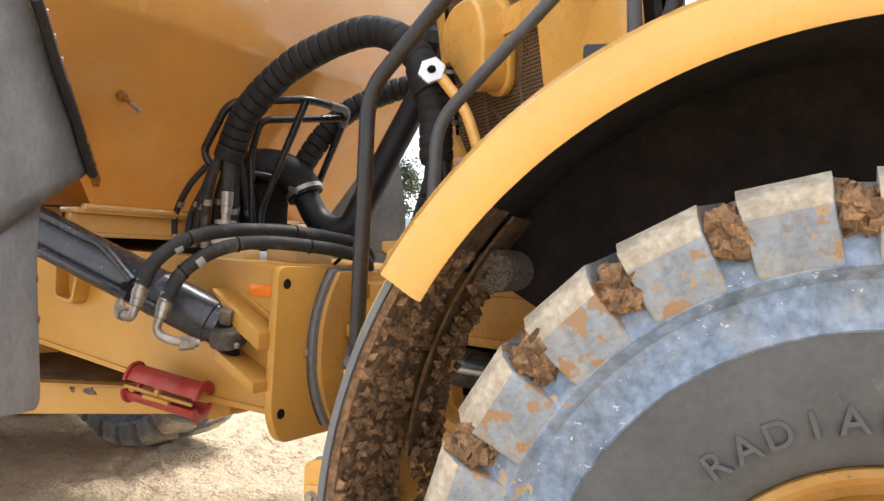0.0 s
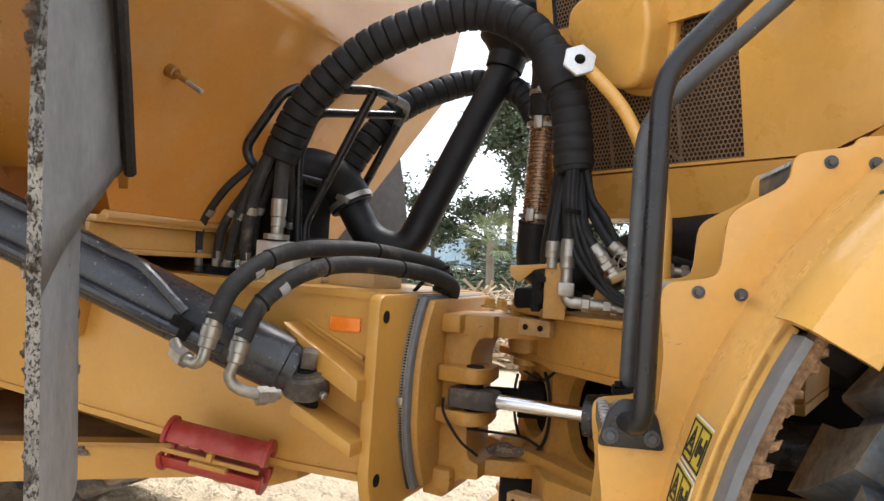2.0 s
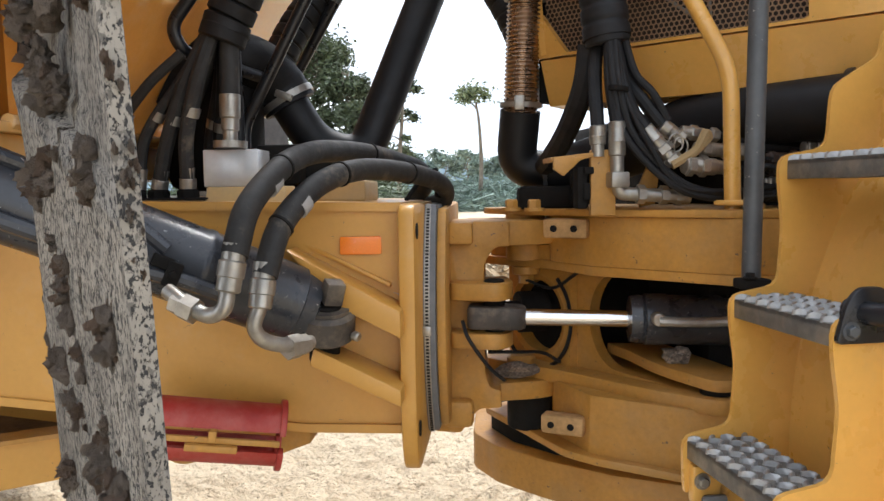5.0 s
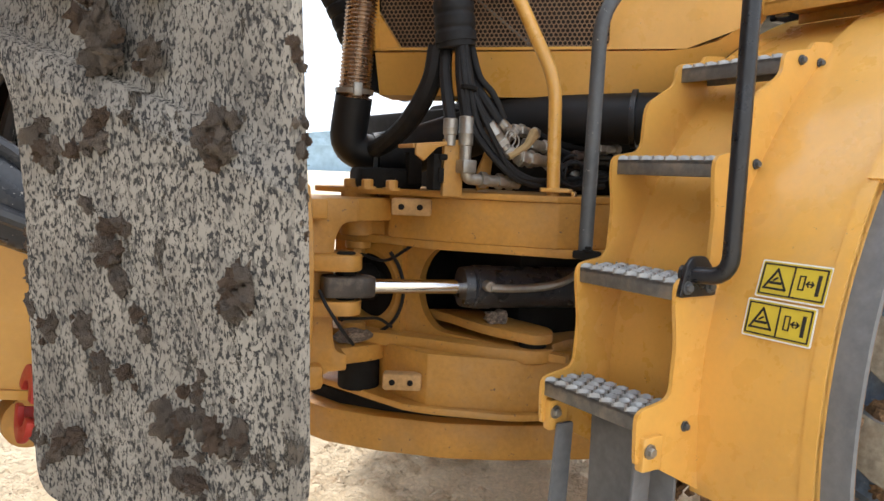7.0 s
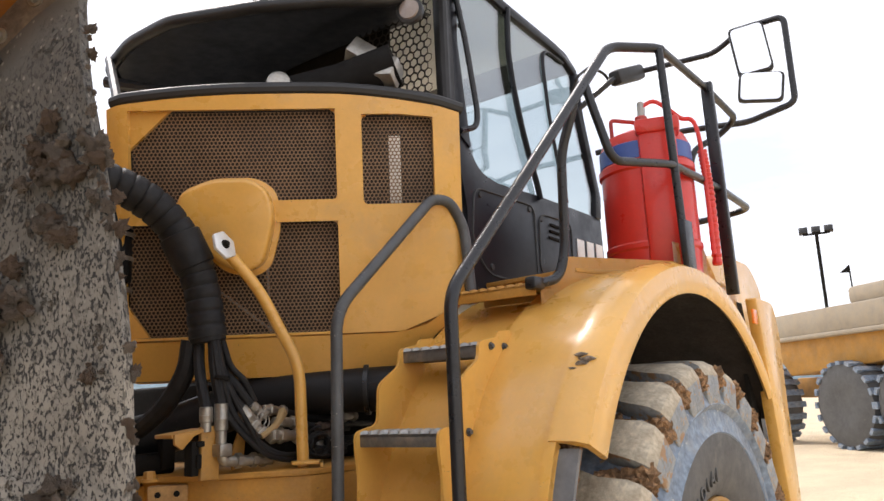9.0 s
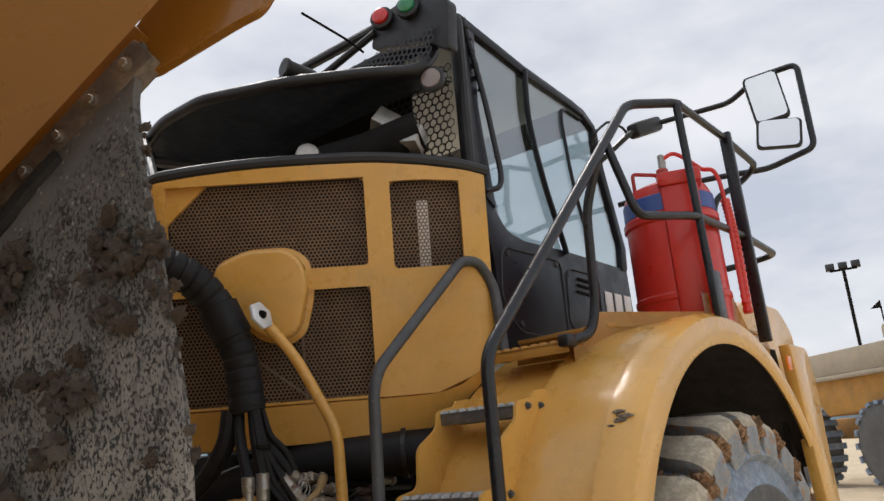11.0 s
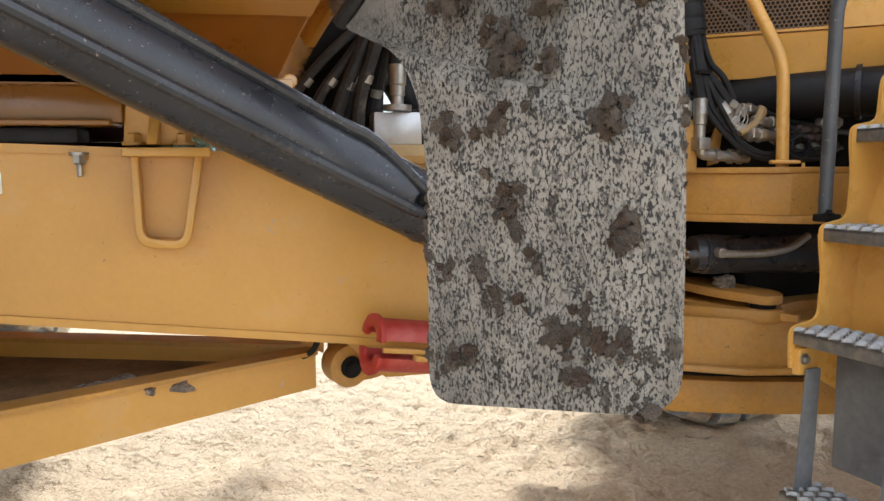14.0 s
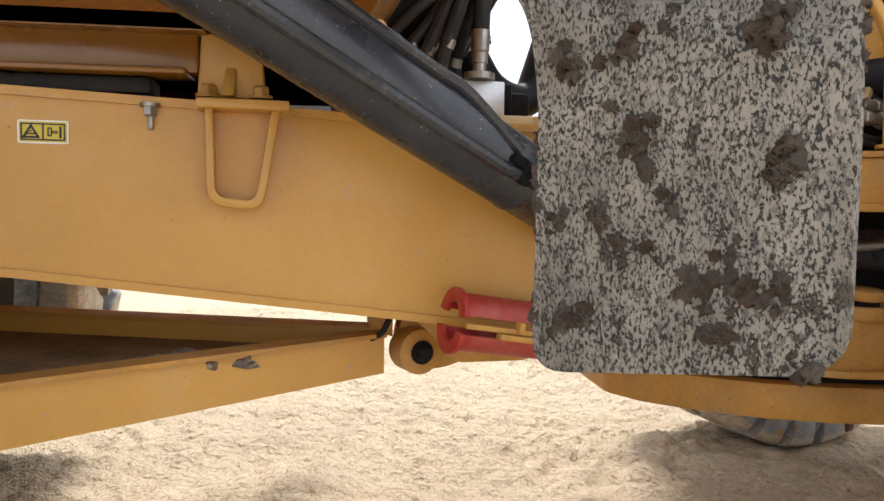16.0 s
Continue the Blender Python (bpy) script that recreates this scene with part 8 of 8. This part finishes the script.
# -- red tank on the deck --
def tank():
    tk = tagged(new("extinguishing_tank"), "upright red pressure tank with a blue band on the deck", "tank")
    tk.matrix_basis = TM @ pose(1.73, -1.31, 2.293, 0, 0, 0) @ Matrix.Scale(1.03, 4)
    b0 = B()
    revolve(b0, [(0, 0.18), (0.0, 0.212), (0.12, 0.217), (0.13, 0.225), (0.15, 0.225), (0.16, 0.217), (0.5, 0.217), (0.51, 0.228), (0.54, 0.228), (0.55, 0.217), (0.64, 0.215), (0.69, 0.195), (0.72, 0.13), (0.73, 0.02)], (0, 0, 0), (0, 0, 1), 40)
    part("vessel", b0, RED, tk)
    b0 = B()
    revolve(b0, [(0.553, 0.2175), (0.555, 0.22), (0.635, 0.2185), (0.637, 0.2155)], (0, 0, 0), (0, 0, 1), 60, False, 0, 360)
    part("blue_band", b0, BLUE, tk)
    b0 = B()
    box(b0, (-0.155, -0.125, 0.37), (0.1, 0.17, 0.68), (0, 0, 21), 0.02)
    box(b0, (-0.15, -0.13, 0.69), (0.14, 0.2, 0.07), (0, 0, 21), 0.016)
    part("back_channel", b0, RED, tk)
    b0 = B()
    tube(b0, [(-0.14, 0.1, 0.7), (-0.14, 0.1, 0.79), (-0.02, 0.02, 0.79), (-0.02, 0.02, 0.7)], 0.01, 0.02, 8)
    rod(b0, (0.0, 0.0, 0.75), (0.0, 0.0, 0.82), 0.03, 12)
    part("lifting_lug", b0, RED_DUSTY, tk)
    b0 = B()
    rod(b0, (0.0, 0.0, 0.8), (0.01, 0.0, 0.9), 0.016, 10)
    box(b0, (0.02, 0.0, 0.86), (0.05, 0.02, 0.05), (0, 20, 0), 0.004)
    part("valve", b0, STEEL, tk)
    b0 = B()
    hose(b0, [(0.02, 0.0, 0.88), (0.06, -0.06, 0.9), (0.09, -0.16, 0.8), (0.1, -0.24, 0.7), (0.1, -0.25, 0.1)], 0.011, 8)
    line = spline([(0.13, -0.24, 0.62), (0.14, -0.25, 0.4), (0.13, -0.25, 0.05)], 30)
    sweep(b0, line, lambda t: 0.022 + 0.003 * math.sin(t * 130), 10)
    part("hose", b0, RED, tk)


tank()

# ---- distance ----
def at(az, dist, z=0.0):
    """A place seen from the truck's side in the direction az (degrees from ahead to the far side)."""
    return Vector((0.4 + dist * math.cos(radians(az)), -2.7 + dist * math.sin(radians(az)), z))


def leaf_cloud(bm_, c, r, n, size, seed, flat=0.8):
    random.seed(seed)
    for i in range(n):
        d = Vector((random.gauss(0, 1), random.gauss(0, 1), random.gauss(0, 1))).normalized()
        p = Vector(c) + Vector((d.x * r, d.y * r, d.z * r * flat)) * abs(random.gauss(0.35, 0.42))
        a = Vector((random.gauss(0, 1), random.gauss(0, 1), random.gauss(0, 0.6))).normalized()
        b = a.cross(Vector((random.gauss(0, 1), random.gauss(0, 1), random.gauss(0, 1)))).normalized()
        s = size * random.uniform(0.6, 1.4)
        q = [bm_.verts.new(p + a * s), bm_.verts.new(p + b * s * 0.5), bm_.verts.new(p - a * s), bm_.verts.new(p - b * s * 0.5)]
        bm_.faces.new(q)


def tree(az, dist, height, crown, seed, clumps=22, leaves=90, thin=False, low=0.3, leaf=None, label="tall leafy tree with an uneven crown"):
    random.seed(seed)
    base = at(az, dist, -0.3)
    tr = tagged(new("tree"), label, "tree", "trees behind the truck")
    tr.location = base
    b0 = B()
    bend = [Vector((0, 0, 0)), Vector((random.uniform(-0.3, 0.3), random.uniform(-0.3, 0.3), height * 0.4)), Vector((random.uniform(-0.5, 0.5), random.uniform(-0.5, 0.5), height * 0.75)), Vector((random.uniform(-0.5, 0.5), random.uniform(-0.5, 0.5), height * 0.95))]
    sweep(b0, spline(bend, 6), lambda t: height * 0.018 * (1.15 - t), 8)
    part("trunk", b0, BARK, tr)
    lo = 0.72 if thin else low
    tips = []
    b0 = B()
    for i in range(clumps):
        t = random.uniform(lo, 0.98)
        p = spline(bend, 6)[int(t * 18)]
        ang = random.uniform(0, 2 * math.pi)
        reach = crown * (random.uniform(0.4, 1.0)) * (1.15 - abs(t - 0.65)) * (0.8 if not thin else 1)
        q = p + Vector((math.cos(ang) * reach, math.sin(ang) * reach, random.uniform(0.1, 0.5) * reach))
        sweep(b0, [p, p.lerp(q, 0.5) + Vector((0, 0, reach * 0.1)), q], lambda s: height * 0.006 * (1.2 - s), 5)
        tips.append(q)
    tagged(part("limb", b0, BARK, tr), kind="stuff")
    b0 = B()
    for i, q in enumerate(tips):
        leaf_cloud(b0, q, crown * random.uniform(0.26, 0.48), int(leaves * 3.6), 0.11 * dist / 40, seed * 100 + i, 0.8)
    part("crown", b0, leaf or LEAF, tr)
    return tr


tree(106.2, 46, 12.6, 3.1, 1, 44, 110, low=0.55)
tree(103.6, 44, 10.4, 2.6, 2, 40, 100, low=0.45)
tree(101.3, 42, 8.8, 1.5, 3, 44, 120, low=0.12, label="dense dark tree overgrown with climbers")
tree(100.2, 40, 6.4, 1.5, 4, 36, 120, low=0.12, label="dense dark tree overgrown with climbers")
tree(97.7, 50, 9.9, 1.3, 5, 12, 60, low=0.45)
tree(91.7, 60, 10.2, 2.4, 6, 8, 50, True, leaf=LEAF_PALE, label="slender tree with a bare trunk and an umbrella crown")
tree(107.8, 42, 6.2, 2.0, 7, 18, 90)
tree(112, 44, 8.0, 2.5, 8, 20, 90)
tree(118, 40, 6.5, 2.6, 9, 20, 90)
tree(125, 42, 7.0, 2.6, 10, 18, 90)
tree(99.0, 55, 5.0, 2.2, 12, 16, 90)
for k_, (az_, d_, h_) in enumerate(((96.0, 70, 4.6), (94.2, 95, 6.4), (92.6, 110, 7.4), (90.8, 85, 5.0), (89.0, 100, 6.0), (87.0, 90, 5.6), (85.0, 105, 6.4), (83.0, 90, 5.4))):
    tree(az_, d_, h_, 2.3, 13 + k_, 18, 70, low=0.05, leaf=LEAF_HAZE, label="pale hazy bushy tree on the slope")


def palm(az, dist, h):
    random.seed(20)
    pm_ = tagged(new("palm"), "low palm with pale fan leaves", "palm tree")
    pm_.location = at(az, dist, -0.3)
    b0 = B()
    sweep(b0, [(0, 0, 0), (0.1, 0, h * 0.5), (0, 0.1, h)], lambda t: 0.18 - 0.05 * t, 8)
    part("trunk", b0, BARK, pm_)
    for i in range(34):
        b0 = B()
        a = random.uniform(0, 2 * math.pi)
        el = random.uniform(-0.4, 1.35)
        d = Vector((math.cos(a) * math.cos(el), math.sin(a) * math.cos(el), math.sin(el)))
        c = Vector((0, 0, h)) + d * random.uniform(0.5, 0.9)
        side = d.cross(Vector((0, 0, 1))).normalized()
        upv = side.cross(d)
        sweep(b0, [(0, 0, h), c], 0.012, 5)
        for k in range(13):
            f = radians(-84 + 14 * k)
            w = (d * math.cos(f) + side * math.sin(f)).normalized()
            tip = c + w * random.uniform(0.5, 0.65) + Vector((0, 0, -0.16))
            t = w.cross(upv).normalized() * 0.028
            b0.faces.new([b0.verts.new(p) for p in (c, c + w * 0.3 + t, tip, c + w * 0.3 - t)])
        part("fan_leaf", b0, LEAF_PALE, pm_)


palm(107.2, 26, 2.9)


def brush(name, az0, az1, d0, d1, n, height, seed, mat, label, size=1.0):
    """Cut stalks and twigs heaped loosely."""
    random.seed(seed)
    b0 = B()
    for i in range(n):
        az = random.uniform(az0, az1)
        dist = random.uniform(d0, d1)
        hump = height * (0.4 + 0.6 * abs(noise.noise(Vector((az * 0.35, dist * 0.4, seed))))) * math.sin(math.pi * (dist - d0) / (d1 - d0)) ** 0.5
        p = at(az, dist, random.uniform(-0.03, hump))
        d = Vector((random.gauss(0, 1), random.gauss(0, 1), random.gauss(0, 0.35))).normalized() * random.uniform(0.2, 0.6) * size
        w = d.cross(Vector((random.gauss(0, 1), random.gauss(0, 1), random.gauss(0, 1)))).normalized() * random.uniform(0.008, 0.03) * size
        b0.faces.new([b0.verts.new(q) for q in (p - d - w, p + d - w, p + d + w, p - d + w)])
    tagged(part(name, b0, mat), label, "brush", kind="stuff")


brush("brush_heap", 97, 124, 13, 22, 20000, 1.75, 4, STRAW, "heap of dry pale cut brush and straw")
brush("straw_litter", 84, 98, 13, 22, 6000, 0.6, 9, STRAW, "low litter of dry straw on the sand")
brush("undergrowth", 97, 130, 28, 40, 12000, 3.6, 6, LEAF, "tangled green undergrowth before the trees", 1.3)
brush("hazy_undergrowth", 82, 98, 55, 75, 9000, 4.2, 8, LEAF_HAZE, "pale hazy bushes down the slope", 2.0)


def hills():
    b0 = B()
    for k, (dist, h, seed) in enumerate(((900, 34, 3), (1500, 72, 8), (2300, 128, 5))):
        prev = None
        for i in range(161):
            az = -40 + i * 1.5
            z = h * (0.75 + 0.35 * noise.noise(Vector((az * 0.06, seed, 0))) + 0.05 * noise.noise(Vector((az * 0.9, seed, 0))))
            p = at(az, dist)
            cur = (b0.verts.new((p.x, p.y, -5)), b0.verts.new((p.x, p.y, z)))
            if prev:
                b0.faces.new((prev[0], cur[0], cur[1], prev[1]))
            prev = cur
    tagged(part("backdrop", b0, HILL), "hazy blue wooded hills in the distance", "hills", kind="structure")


hills()


# ---- parked machines further off ----
def far_truck(az, dist, yaw, label):
    """A parked dump truck, seen from behind its tyres and body."""
    ft = tagged(new("parked_dump_truck"), label, "dump truck", "trucks parked further off")
    ft.matrix_basis = pose(*at(az, dist, 0.0), 0, 0, yaw) @ Matrix.Scale(1.16, 4)
    b0 = B()
    prism(b0, [(-2.4, 1.9), (2.2, 1.6), (3.0, 2.45), (-2.8, 2.45)], 2.5, xz(0), 0.05)
    part("body", b0, YELLOW_CAST, ft)
    b0 = B()
    box(b0, (0, 0, 2.48), (6.1, 3.0, 0.1), (0, 0, 0), 0.03)
    box(b0, (0, 0, 2.8), (6.0, 2.9, 0.56), (0, 0, 0), 0.05)
    box(b0, (-1.4, 0, 3.25), (2.2, 2.7, 0.4), (0, 0, 0), 0.1)
    part("load_rim", b0, material("grey_dusty_steel", (0.35, 0.31, 0.25), 0.8, dust=DUST, dust_amount=0.3), ft)
    b0 = B()
    box(b0, (0, 0, 1.3), (6.4, 0.9, 0.5), (0, 0, 0), 0.05)
    box(b0, (0.4, -1.0, 1.5), (0.4, 0.5, 0.9), (0, 0, 0), 0.05)
    box(b0, (-2.2, -0.9, 1.2), (0.5, 0.6, 0.5), (0, 0, 0), 0.05)
    part("chassis", b0, YELLOW_CAST, ft)
    for x in (-1.9, 0.0, 3.2):
        for y in (-1.25, 1.25):
            b0 = B()
            revolve(b0, [(-0.33, 0.4), (-0.36, 0.6), (-0.3, 0.88), (-0.1, 0.93), (0.1, 0.93), (0.3, 0.88), (0.36, 0.6), (0.33, 0.4)], (x, y, 0.92), (0, 1, 0), 30)
            wh = part("tyre", b0, SIDEWALL, ft)
            for i in range(20):
                a = 2 * math.pi * i / 20
                b0 = B()
                box(b0, (x + math.sin(a) * 0.91, y, 0.92 + math.cos(a) * 0.91), (0.14, 0.7, 0.08), (0, math.degrees(a), 0), 0)
                part("lug", b0, TYRE, wh)
            b0 = B()
            revolve(b0, [(-0.3, 0.4), (-0.2, 0.36), (-0.2, 0.1), (0.2, 0.1), (0.2, 0.36), (0.3, 0.4)], (x, y, 0.92), (0, 1, 0), 24)
            part("rim", b0, YELLOW_CAST, wh)
    return ft


far_truck(19.4, 22, 60, "dusty yellow dump truck parked further off")


def light_tower(az, dist, h):
    tw = tagged(new("light_tower"), "slim mast with three floodlights", "light tower")
    tw.matrix_basis = pose(*at(az, dist, 0), 0, 0, az + 90)
    b0 = B()
    rod(b0, (0, 0, 0), (0, 0, h), 0.12, 8)
    rod(b0, (-0.9, 0, h - 0.3), (0.9, 0, h - 0.3), 0.08, 8)
    part("mast", b0, DARK, tw)
    for x in (-0.85, 0.0, 0.85):
        b0 = B()
        box(b0, (x, -0.1, h), (0.6, 0.35, 0.5), (25, 0, 0), 0.05)
        part("floodlight", b0, PLASTIC, tw)


light_tower(23.25, 60.9, 12.5)


def flag_pole(az, dist, h, lean, cloth, size, label):
    fp = tagged(new("flag_pole"), label, "flag pole", "flags beyond the parked truck")
    fp.matrix_basis = pose(*at(az, dist, -0.1), 0, 0, az + 90)
    b0 = B()
    rod(b0, (-lean, 0, 0), (0, 0, h), 0.035, 8)
    part("pole", b0, DARK, fp)
    b0 = B()
    prism(b0, [(0.0, h), (-0.05, h - size), (0.35 * size + 0.3, h - size * 0.95)], 0.02, xz(0), 0)
    for v_ in b0.verts:
        v_.co.y += 0.06 * math.sin(v_.co.x * 7)
    part("cloth", b0, cloth, fp)


flag_pole(21.6, 38.9, 6.95, 0.1, DARK, 0.35, "thin pole with a small dark flag")
flag_pole(18.03, 38.8, 7.35, -1.0, RED_DUSTY, 0.75, "leaning pole with a faded red flag")
flag_pole(18.0, 40.5, 6.6, 0.0, PLASTIC, 0.45, "thin pole with a dark grey flag")
